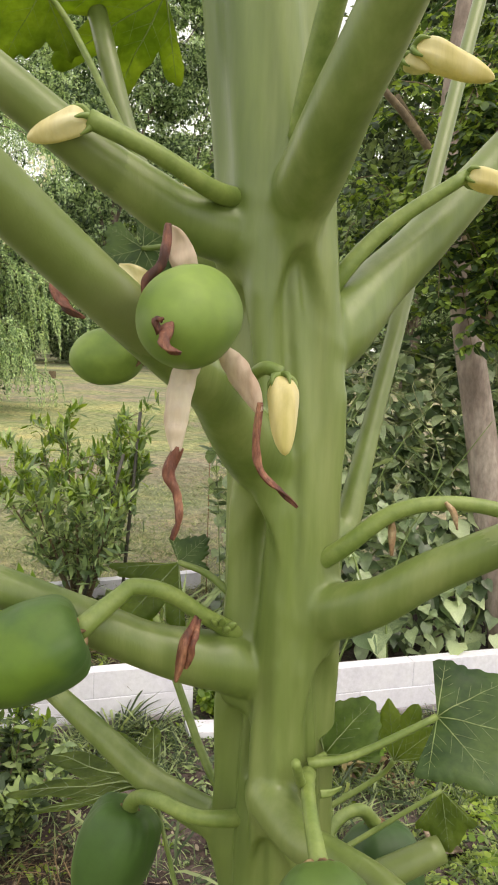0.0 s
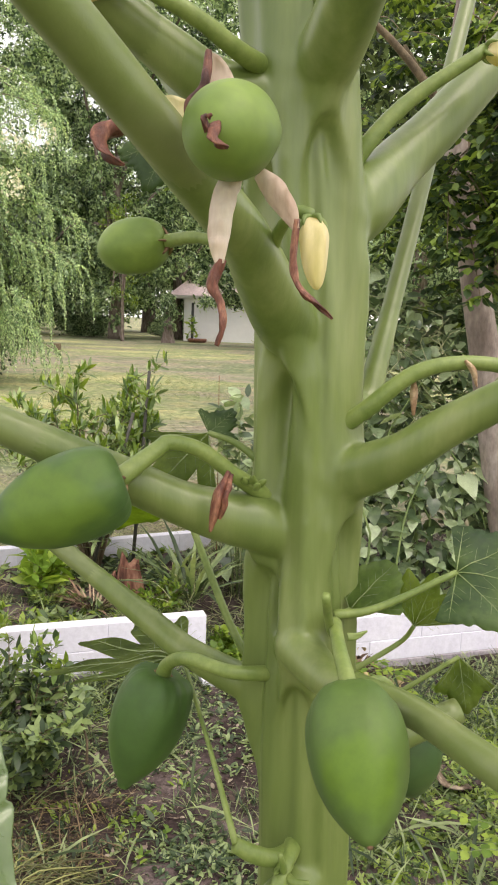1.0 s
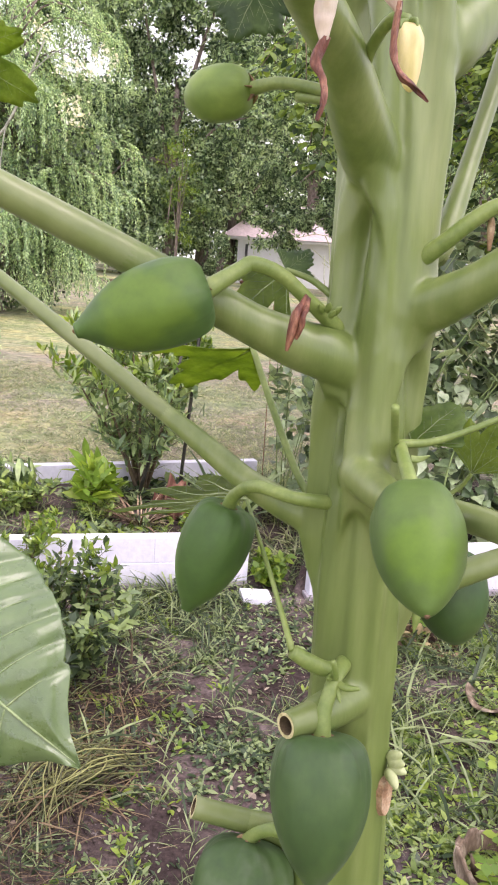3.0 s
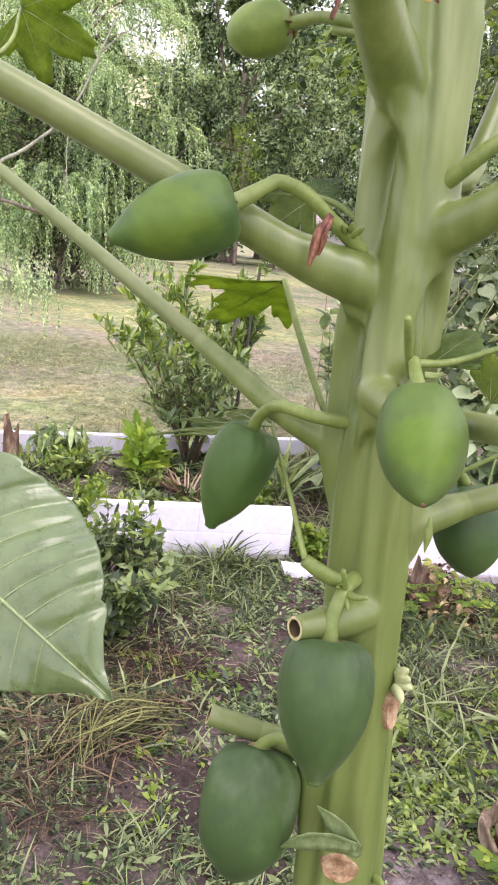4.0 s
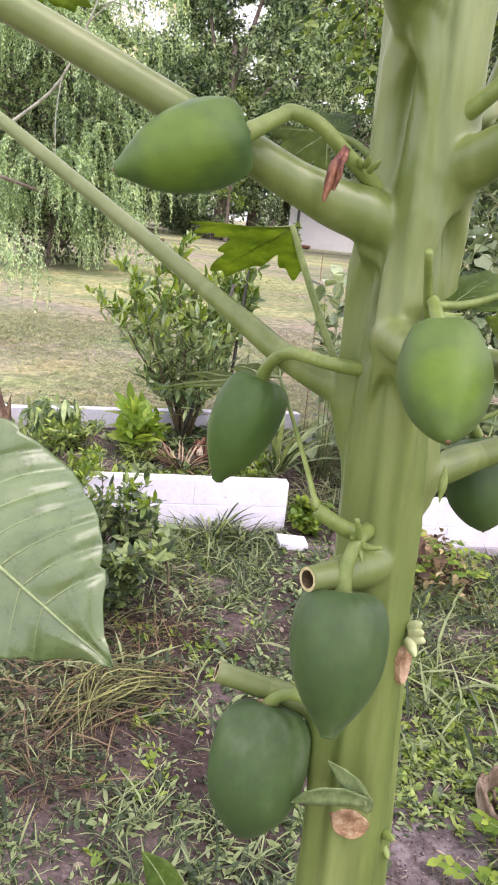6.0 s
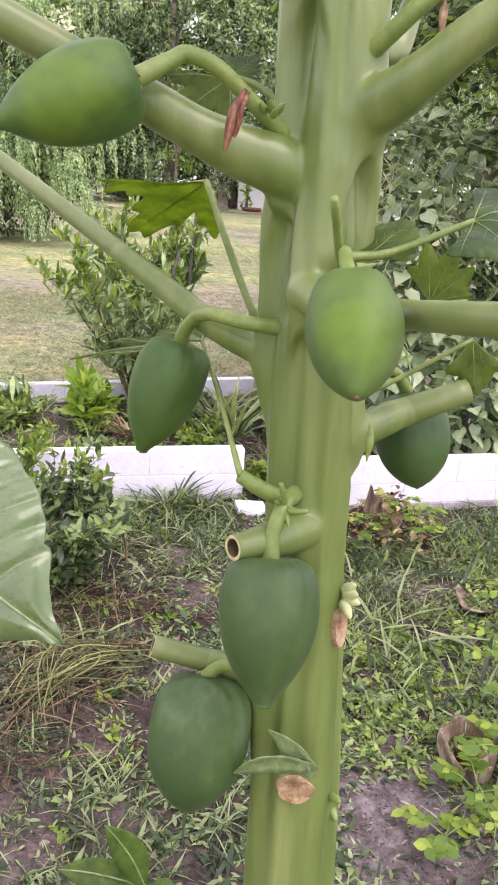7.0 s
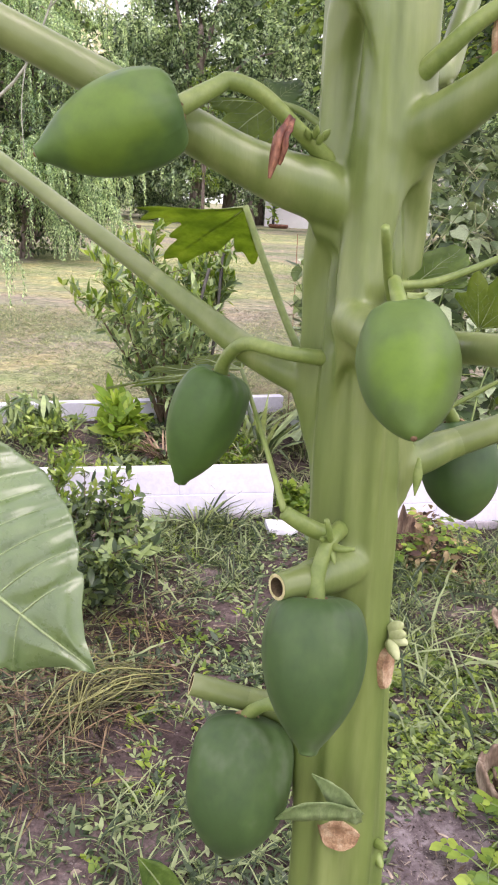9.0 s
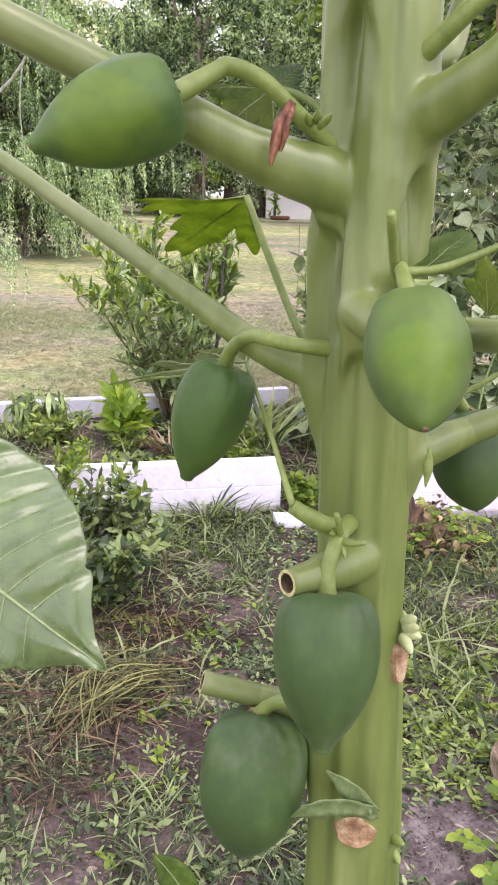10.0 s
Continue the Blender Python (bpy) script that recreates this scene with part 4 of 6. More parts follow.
scar(stem_point(0.676, -80, 0.0042), 0.0180, 0.0150, (0.14, -1, 0.02), "fresh round orange-brown leaf scar")
scar(stem_point(0.824, -33, 0.0010), 0.0095, 0.0215, (0.85, -0.5, 0.05), "long pale leaf scar")
for base, tip in (((0.1125, 0.493, 0.846), (0.120, 0.480, 0.838)), ((0.1130, 0.495, 0.850), (0.1235, 0.486, 0.856)), ((0.1120, 0.496, 0.852), (0.1210, 0.490, 0.862)), ((0.113, 0.494, 0.848), (0.1260, 0.487, 0.848))):
    hold(part("side_bud", revolve(BUD, base, tip, 0.0046, lobes=0.05, segs=16), PALE_BUD, papaya, "tiny pale green side bud"))
for base, tip in (((0.121, 0.500, 0.655), (0.130, 0.488, 0.662)), ((0.123, 0.508, 0.636), (0.129, 0.498, 0.632))):
    hold(part("side_bud", revolve(BUD, base, tip, 0.0040, lobes=0.05, segs=16), STALK, papaya, "tiny pale green side bud"))


# ---- papaya leaves ----
def lobed(n_lobes=7, deep=0.45, seed=0, size=0.1, cup=0.15, droop=0.25, spread=300.0, teeth=0.08):
    """A hand-shaped leaf round its stalk end: (leaf bmesh, vein bmesh), tip towards +x."""
    rnd = random.Random(seed)
    n, rings = 140, 5
    lens = [0.55 + 0.45 * math.cos((i / (n_lobes - 1) - 0.5) * 2.2) + rnd.uniform(-0.06, 0.06) for i in range(n_lobes)]
    angs = [radians(spread) * (i / (n_lobes - 1) - 0.5) for i in range(n_lobes)]

    def edge(a):
        best = 0.0
        for L, b in zip(lens, angs):
            d = abs(a - b)
            half = radians(spread) / (n_lobes - 1) * 0.62
            k = max(0.0, 1 - (d / half) ** 1.25)
            best = max(best, L * (deep + (1 - deep) * k))
        return best * (1 + teeth * math.sin(a * 23 + seed) * math.sin(a * 11))

    def lift(x, y):
        r = math.hypot(x, y)
        return size * (cup * r * 0.5 - droop * r * r + 0.05 * noise.noise(Vector((x * 3, y * 3, seed))))

    bm = bmesh.new()
    c = bm.verts.new((0, 0, 0))
    prev = None
    lim = radians(spread) * 0.56
    for j in range(1, rings + 1):
        ring = []
        for k in range(n + 1):
            a = -lim + 2 * lim * k / n
            r = edge(a) * j / rings
            x, y = r * math.cos(a), r * math.sin(a)
            ring.append(bm.verts.new((x * size, y * size, lift(x, y))))
        for k in range(n):
            if prev:
                bm.faces.new((prev[k], ring[k], ring[k + 1], prev[k + 1]))
            else:
                bm.faces.new((c, ring[k], ring[k + 1]))
        prev = ring
    for f in bm.faces:
        f.smooth = True
    vm = bmesh.new()
    for L, b in zip(lens, angs):
        pts = []
        for u in (0.0, 0.2, 0.4, 0.6, 0.8, 0.95):
            x, y = L * u * math.cos(b), L * u * math.sin(b)
            pts.append((x * size, y * size, lift(x, y) + 0.0022 * size))
        tube_into(vm, pts, [size * 0.0072, size * 0.0062, size * 0.005, size * 0.0038, size * 0.0025, size * 0.001], segs=6, steps=2)
        for u in (0.25, 0.42, 0.58, 0.73):
            for s in (-1, 1):
                aa, ll = b + s * 0.75, L * 0.30 * (1.1 - u)
                q = []
                for w in (0, 0.5, 1):
                    x, y = L * u * math.cos(b) + ll * w * math.cos(aa), L * u * math.sin(b) + ll * w * math.sin(aa)
                    q.append((x * size, y * size, lift(x, y) + 0.0022 * size))
                tube_into(vm, q, [size * 0.0020, size * 0.0015, size * 0.0006], segs=5, steps=2)
    return bm, vm


def papaya_leaf(center, toward, normal, size, seed, mat=LEAF_PAPAYA, label="", parent=papaya, **kw):
    bm, vm = lobed(seed=seed, size=size, **kw)
    z = Vector(normal).normalized()
    x = Vector(toward)
    x = (x - z * x.dot(z)).normalized()
    m = Matrix.Translation(center) @ Matrix((x, z.cross(x), z)).transposed().to_4x4()
    bm.transform(m)
    vm.transform(m)
    ob = hold(part("leaf", bm, mat, parent, label), parent)
    so = ob.modifiers.new("thickness", 'SOLIDIFY')
    so.thickness = 0.0006
    hold(part("vein_net", vm, VEIN, ob, "pale raised leaf veins"), parent)
    return ob


papaya_leaf((0.168, 0.5025, 1.1286), (0.97, -0.20, -0.06), (-0.08, -0.46, 0.88), 0.062, 3, deep=0.72, droop=0.10, spread=180, n_lobes=5, teeth=0.03, mat=LEAF_DARK, label="dark green lobed leaf with pale veins")
stalklet([(0.0896, 0.4816, 1.101), (0.118, 0.488, 1.106), (0.168, 0.5025, 1.1286)], [0.0036, 0.0026, 0.0022], "thin leaf stalk")
papaya_leaf((0.100, 0.500, 1.098), (0.62, 0.55, 0.42), (-0.30, -0.55, 0.78), 0.046, 5, deep=0.74, n_lobes=3, spread=110, teeth=0.03, droop=0.10, mat=LEAF_PAPAYA, label="green leaf with pale veins")
stalklet([(0.086, 0.488, 1.090), (0.092, 0.490, 1.097), (0.100, 0.500, 1.098)], [0.0032, 0.0026, 0.0022], "thin leaf stalk")
papaya_leaf((-0.036, 0.606, 1.143), (-0.72, 0.60, -0.46), (-0.06, 0.50, 0.84), 0.124, 7, deep=0.46, n_lobes=3, spread=82, droop=0.04, teeth=0.14, cup=0.05, mat=LEAF_BRIGHT, label="ragged green lobed leaf")
stalklet([(0.050, 0.535, 1.020), (0.020, 0.556, 1.045), (-0.012, 0.584, 1.098), (-0.036, 0.606, 1.143)], [0.0040, 0.0032, 0.0030, 0.0026], "long thin leaf stalk")
papaya_leaf((-0.002, 0.520, 1.210), (-0.55, 0.05, -0.80), (0.25, -0.78, 0.56), 0.060, 11, deep=0.46, n_lobes=3, spread=84, droop=0.10, mat=LEAF_BRIGHT, label="green lobed leaf")
papaya_leaf((-0.002, 0.520, 1.210), (0.45, 0.10, 0.60), (0.15, -0.75, 0.64), 0.026, 12, deep=0.6, n_lobes=3, spread=120, droop=0.10, mat=LEAF_DARK, label="small dark green leaf")
stalklet([(0.040, 0.510, 1.190), (0.018, 0.518, 1.204), (-0.002, 0.520, 1.210)], [0.0030, 0.0024, 0.0020], "thin leaf stalk")
papaya_leaf((-0.026, 0.5755, 1.018), (-0.82, 0.50, -0.07), (-0.20, -0.05, 0.96), 0.126, 13, deep=0.42, n_lobes=5, spread=92, droop=0.06, cup=0.05, teeth=0.10, mat=LEAF_BRIGHT, label="deeply cut green lobed leaf")
stalklet([(0.034, 0.453, 0.952), (0.006, 0.512, 0.984), (-0.026, 0.5755, 1.018)], [0.0024, 0.0018, 0.0016], "thin leaf stalk")
papaya_leaf((0.150, 0.556, 1.068), (0.30, 0.0, 0.9), (-0.1, -0.95, 0.2), 0.044, 31, deep=0.66, n_lobes=5, spread=110, droop=0.05, teeth=0.03, mat=LEAF_BRIGHT, label="small bright green pointed leaf")
papaya_leaf((0.187, 0.570, 1.041), (0.18, 0.0, -0.95), (-0.1, -0.95, 0.2), 0.042, 33, deep=0.72, n_lobes=3, spread=80, droop=0.05, teeth=0.03, mat=LEAF_BRIGHT, label="small hanging yellow-green leaf")
stalklet([(0.100, 0.545, 0.990), (0.135, 0.560, 1.007), (0.187, 0.570, 1.041)], [0.0024, 0.0020, 0.0016], "thin leaf stalk")
stalklet([(0.100, 0.545, 1.030), (0.140, 0.560, 1.052), (0.150, 0.556, 1.068)], [0.0022, 0.0019, 0.0016], "thin leaf stalk")
papaya_leaf((-0.130, 0.60, 1.600), (0.10, -0.30, -0.75), (0.25, -0.35, -0.90), 0.075, 17, deep=0.55, n_lobes=5, spread=190, droop=-0.15, mat=LEAF_BRIGHT, label="hanging green leaf with pale veins")
papaya_leaf((-0.055, 0.66, 1.622), (-0.05, -0.35, -0.85), (0.15, -0.45, -0.88), 0.108, 19, deep=0.42, n_lobes=5, spread=130, droop=-0.12, mat=LEAF_BRIGHT, label="hanging green lobed leaf")
papaya_leaf((-0.062, 0.640, 1.425), (0.45, -0.1, -0.75), (0.1, -0.95, 0.3), 0.042, 23, deep=0.7, n_lobes=7, droop=0.1, mat=LEAF_DARK, label="dark green hanging leaf with pale veins")
papaya_leaf((-0.536, 1.0, 1.458), (0.70, -0.10, -0.55), (0.25, -0.75, -0.55), 0.112, 29, deep=0.42, n_lobes=5, spread=200, droop=-0.12, mat=LEAF_BRIGHT, label="green lobed leaf seen from below")
for k, (pts, rr) in enumerate((([(-0.03, 0.56, 1.44), (-0.10, 0.59, 1.56), (-0.130, 0.60, 1.600)], (0.003, 0.0024, 0.0020)), ([(0.02, 0.545, 1.58), (-0.02, 0.61, 1.62), (-0.055, 0.66, 1.622)], (0.003, 0.0024, 0.0020)), ([(0.03, 0.545, 1.38), (-0.02, 0.60, 1.42), (-0.062, 0.640, 1.425)], (0.003, 0.0024, 0.0020)), ([(-0.50, 0.715, 1.29), (-0.47, 0.85, 1.37), (-0.536, 1.0, 1.458)], (0.003, 0.0026, 0.0022)))):
    stalklet(pts, rr, "thin leaf stalk")
# two small shoot leaves over the lowest scar
for pts, w in (([(0.108, 0.472, 0.705), (0.094, 0.460, 0.715), (0.076, 0.453, 0.720), (0.060, 0.450, 0.716), (0.044, 0.450, 0.705)], [0.004, 0.015, 0.021, 0.017, 0.001]), ([(0.106, 0.474, 0.695), (0.096, 0.464, 0.715), (0.084, 0.459, 0.733), (0.068, 0.458, 0.745)], [0.006, 0.017, 0.016, 0.001]), ([(0.100, 0.476, 0.701), (0.103, 0.466, 0.711), (0.096, 0.462, 0.726)], [0.003, 0.008, 0.002])):
    hold(part("shoot_leaf", ribbon(pts, w, curl=0.22, side=(0.25, -0.15, 0.95), crumple=0.12), SHOOT, papaya, "small folded young leaf"))

# ---- raised bed walls of white painted blocks ----
def block_wall(name, x0, x1, face, label, courses=2, length=0.40, thick=0.055, z0=0.0, footing=True):
    """Two courses of flat blocks along the line face(x); each block is a part."""
    wall = thing(name, label, "garden wall", (x0, face(x0), 0.0), kind="structure")
    d = Vector((x1 - x0, face(x1) - face(x0), 0))
    run = d.length
    wall.rotation_euler = (0, 0, math.atan2(d.y, d.x))
    rnd = random.Random(name)
    part("joint_mortar", box((0.004, 0.0025, -0.02), (run - 0.004, thick - 0.004, courses * 0.1 - 0.004)), MORTAR, wall)
    if footing:
        part("footing", box((-0.01, -0.006, -0.05), (run, thick + 0.01, 0.018), 0.004), FOOTING, wall, "grey concrete strip at the foot")
    for c in range(courses):
        u = -(0.18 if c % 2 else 0.0)
        while u < run - 0.005:
            a, b = max(u, 0.0), min(u + length, run)
            if b - a > 0.03:
                g = 0.0007
                jut = rnd.uniform(-0.0012, 0.0012)
                part("block", box((a + g, jut, z0 + c * 0.1 + g + 0.018 * (c == 0)), (b - g, thick + jut, z0 + c * 0.1 + 0.1 - g), 0.003), BLOCK, wall)
            u += length
    return wall


block_wall("wall_front", -2.7, -0.335, FRONT, "low white painted block wall of a raised bed")
block_wall("wall_back", -2.9, -0.50, BACK, "low white painted block wall behind the bed")
block_wall("wall_right", -0.09, 2.2, RIGHT, "low white painted block wall below a vine thicket")

paver = thing("paver", "broken white painted block lying on the soil", "paver", (-0.285, 2.585, 0.0))
pv = part("slab", box((-0.055, -0.05, -0.02), (0.055, 0.04, 0.022), 0.004), BLOCK, paver)
pv.rotation_euler = (0.0, 0.06, 0.35)


# ---- foliage helpers ----
SMALL = blade(0.40, 0.18, 3, 0.15)
OVAL = blade(0.62, 0.10, 3, 0.08)
LONG = blade(0.20, 0.30, 3, 0.2)
NARROW = blade(0.27, 0.16, 3, 0.2)
STRAP = blade(0.058, 0.55, 3, 0.3)
THIN = blade(0.020, 0.35, 3, 0.2)
STUB = blade(0.09, 0.2, 2, 0.2)


def leaves_on(points, per, size, template=SMALL, spread=0.03, up=0.3, seed=0, wide=1.4):
    """Leaves round the points: (pos, rot, size) for scatter."""
    g = np.random.default_rng(seed)
    p = np.repeat(np.asarray(points, float), per, axis=0)
    p = p + g.normal(0, spread, p.shape)
    n = len(p)
    rot = turns(g.uniform(0, 2 * np.pi, n), -up + g.normal(0, wide * 0.45, n), g.normal(0, 0.5, n))
    return p, rot, size * g.uniform(0.6, 1.25, n)


def shrub(name, label, category, base, height, width, stems, leaf_len, per, seed, mat=SHRUB, template=SMALL, tips=None, lean=0.0, bare=0.12, up=0.5, thick=1.0, wood=STEM_BROWN):
    """Branching stems with leaves set along the twigs."""
    rnd = random.Random(seed)
    sh = thing(name, label, category, base)
    bx, by, bz = base
    pts = []
    bm = bmesh.new()
    for k in range(stems):
        a = 2 * math.pi * k / stems + rnd.uniform(-0.5, 0.5)
        reach = width * 0.5 * rnd.uniform(0.25, 1.0)
        h = height * rnd.uniform(0.62, 1.0) * (1.0 - 0.25 * reach / (width * 0.5))
        x, y = math.cos(a) * reach, math.sin(a) * reach
        path = [(0.02 * math.cos(a), 0.02 * math.sin(a), -0.02), (x * 0.35 + rnd.uniform(-.02, .02), y * 0.35, h * 0.38), (x * 0.75, y * 0.75 + rnd.uniform(-.02, .02), h * 0.72), (x + lean * h, y, h)]
        tube_into(bm, path, [thick * (0.006 * height + 0.002), thick * (0.005 * height + 0.0015), thick * (0.004 * height + 0.001), 0.0015], segs=6, steps=3)
        fine = spline(path, 8)
        for i, q in enumerate(fine):
            if q[2] < bare * height:
                continue
            pts.append(q)
            if i % 3 == 0:
                b = a + rnd.uniform(-1.6, 1.6)
                L = width * 0.22 * rnd.uniform(0.4, 1.0)
                e = (q[0] + math.cos(b) * L, q[1] + math.sin(b) * L, q[2] + L * rnd.uniform(0.2, 0.9))
                tube_into(bm, [q, e], [0.0022, 0.001], segs=5, steps=2)
                for w in (0.35, 0.6, 0.8, 1.0):
                    pts.append(q + (np.array(e) - q) * w)
    part("branching", bm, wood, sh)
    p, r, s = leaves_on(pts, per, leaf_len, spread=leaf_len * 0.18, up=up, seed=seed)
    p[:, 2] = np.maximum(p[:, 2], 0.02)
    part("foliage", scatter("foliage", template, p, r, s), mat, sh)
    if tips:
        top = [q for q in pts if q[2] > height * tips]
        p, r, s = leaves_on(top, 3, leaf_len * 0.9, spread=leaf_len * 0.15, up=0.9, seed=seed + 50)
        part("young_leaves", scatter("young_leaves", template, p, r, s), BRIGHT, sh, "fresh yellow-green leaves")
    return sh


# leggy plant that stands free at the end of the thicket
shrub("leggy_plant", "leggy broad-leaved plant beside the vine thicket", "plant", (-0.30, 3.40, 0.0), 1.20, 0.40, 6, 0.072, 1, 47, mat=VINE_STUFF, template=OVAL, bare=0.45, up=0.1, thick=0.35, wood=STEM_GREEN)
# shrub in the bed, with two stakes
shrub("garden_shrub", "leafy dark green shrub in the raised bed", "shrub", (-1.00, 3.42, 0.10), 1.0, 0.80, 18, 0.070, 3, 11, mat=SHRUB, template=NARROW, tips=0.55, up=0.8)
for a, b in (((-0.800, 3.36, 0.08), (-0.727, 3.35, 1.05)), ((-0.975, 3.27, 0.08), (-0.771, 3.25, 0.872))):
    st = thing("garden_stake", "thin dark stake beside the shrub", "stake", a, group="stakes in the shrub")
    bm = tube([(0, 0, 0), Vector(b) - Vector(a)], [0.0085, 0.0075], segs=8, steps=2)
    part("rod", bm, STAKE, st)
wire = thing("wire_stake", "thin rusty wire stake standing in the grass", "stake", (-0.435, 3.6, 0.0))
part("rod", tube([(0, 0, -0.03), (-0.015, 0, 1.025)], [0.0020, 0.0016], segs=6, steps=2), RUST, wire)
# small citrus-like bush before the wall
shrub("low_bush", "small bushy dark green plant on the soil", "bush", (-0.74, 1.88, 0.0), 0.33, 0.46, 18, 0.042, 3, 21, mat=BUSH_DARK, tips=0.88, bare=0.05)
shrub("thin_sprig", "thin upright sprig with few leaves", "plant", (-0.580, 1.966, 0.0), 0.42, 0.04, 1, 0.040, 2, 22, mat=SHRUB, bare=0.30)
shrub("twiggy_bush", "sparse twiggy bush beside the wall", "bush", (-1.02, 2.10, 0.0), 0.42, 0.36, 9, 0.036, 2, 24, mat=SEEDLING, tips=0.6)
shrub("leafy_bed_plant", "yellow-green broad-leaved plant in the bed", "plant", (-1.06, 3.02, 0.10), 0.24, 0.24, 4, 0.095, 1, 31, mat=LIME, template=SMALL, bare=0.2)
shrub("bed_seedling", "low green seedlings in the bed", "plant", (-1.38, 2.86, 0.10), 0.15, 0.34, 6, 0.040, 2, 33, mat=SEEDLING, template=SMALL, bare=0.05)
shrub("wilted_plant", "wilted dark plant with hanging leaves in the bed", "plant", (-1.52, 3.02, 0.10), 0.24, 0.22, 6, 0.10, 2, 35, mat=SHRUB, template=LONG, up=-0.9, bare=0.4)
shrub("yellow_flowering_plant", "small plant with yellow-green leaves by the stump", "plant", (-0.55, 2.95, 0.10), 0.10, 0.26, 7, 0.026, 1, 37, mat=BRIGHT, template=OVAL, bare=0.05)
shrub("bed_seedling", "low green seedlings in the bed", "plant", (-1.02, 2.90, 0.10), 0.10, 0.20, 4, 0.030, 2, 39, mat=SEEDLING, template=SMALL, bare=0.05)
shrub("bright_weed", "small yellow-green weed beside a white block", "plant", (-0.265, 2.72, 0.0), 0.13, 0.15, 6, 0.034, 2, 38, mat=BRIGHT, template=OVAL, bare=0.05)


def strap_plant(name, label, base, height, count, seed, mat, width=0.02):
    g = np.random.default_rng(seed)
    sp = thing(name, label, "plant", base)
    yaw = g.uniform(0, 2 * np.pi, count)
    pos = np.stack([np.cos(yaw) * 0.03, np.sin(yaw) * 0.03, np.zeros(count)], -1)
    rot = turns(yaw, -g.uniform(0.7, 1.35, count), g.normal(0, 0.2, count))
    part("leaves", scatter("leaves", STRAP, pos, rot, height * g.uniform(0.6, 1.15, count)), mat, sp)
    return sp


strap_plant("strap_leaf_plant", "grey-green strap-leaved plant in the bed", (-0.47, 3.10, 0.10), 0.36, 26, 41, WEED)
strap_plant("strap_leaf_plant", "grey-green strap-leaved plant in the bed", (-0.58, 3.25, 0.10), 0.30, 20, 42, WEED)
strap_plant("grass_tuft", "tuft of tall grass at the foot of the white wall", (-0.57, 2.50, 0.0), 0.16, 40, 44, GRASS, 0.006)
strap_plant("grass_tuft", "tuft of tall grass at the foot of the white wall", (-0.46, 2.54, 0.0), 0.14, 34, 45, GRASS, 0.006)
strap_plant("dead_stalk_tuft", "reddish-brown dead stalks heaped in the bed", (-0.84, 2.90, 0.10), 0.15, 70, 46, RED_STRAW, 0.007)

# red rotten stump in the bed
stump = thing("tree_stump", "small red-brown rotten stump in the bed", "stump", (-0.735, 3.08, 0.10))


def stump_mesh(r, h, seed, ragged=0.35, thick=0.5):
    bm = bmesh.new()
    n, rows, prev = 22, 7, None
    for i in range(rows):
        u = i / (rows - 1)
        ring = []
        for k in range(n):
            a = 2 * math.pi * k / n
            rr = r * (1.15 - 0.25 * u) * (1 + 0.18 * noise.noise(Vector((math.cos(a) * 2, math.sin(a) * 2, seed + u))))
            z = h * u * (1 + ragged * noise.noise(Vector((math.cos(a) * 1.5, math.sin(a) * 1.5, seed * 3.1))))
            ring.append(bm.verts.new((rr * math.cos(a), rr * math.sin(a), z - 0.02)))
        if prev:
            for k in range(n):
                bm.faces.new((prev[k], prev[(k + 1) % n], ring[(k + 1) % n], ring[k]))
        prev = ring
    low = [bm.verts.new((v.co.x * thick, v.co.y * thick, v.co.z * 0.72)) for v in prev]
    for k in range(n):
        bm.faces.new((prev[k], prev[(k + 1) % n], low[(k + 1) % n], low[k]))
    bm.faces.new(low)
    return bm


part("wood", stump_mesh(0.055, 0.15, 2.0, 0.8), STUMP, stump)
part("wood", stump_mesh(0.030, 0.11, 3.3, 0.9), STUMP, stump).location = (-0.075, -0.03, 0.0)
part("fungus", stump_mesh(0.014, 0.022, 6.0, 0.9, 0.7), PETAL_PALE, stump, "pale lump of fungus").location = (-0.055, -0.085, 0.075)


def shell(r, h, a0, a1, seed, tilt=0.0):
    """A broken piece of hollow husk: a bent, jagged wall between two angles."""
    bm = bmesh.new()
    n, rows, grid = 26, 9, []
    for k in range(n + 1):
        a = a0 + (a1 - a0) * k / n
        top = h * (0.72 + 0.40 * noise.noise(Vector((a * 1.3, seed, 0.3))) + 0.14 * noise.noise(Vector((a * 6, seed, 1.1))))
        col = []
        for i in range(rows + 1):
            u = i / rows
            rr = r * (1.0 + tilt * u + 0.16 * noise.noise(Vector((a * 1.7, u * 1.6, seed))) + 0.05 * noise.noise(Vector((a * 8, u * 5, seed))))
            col.append(bm.verts.new((rr * math.cos(a), rr * math.sin(a), -0.02 + (top + 0.02) * u)))
        grid.append(col)
    for a, b in zip(grid, grid[1:]):
        for i in range(rows):
            bm.faces.new((a[i], b[i], b[i + 1], a[i + 1]))
    for f in bm.faces:
        f.smooth = True
    return bm


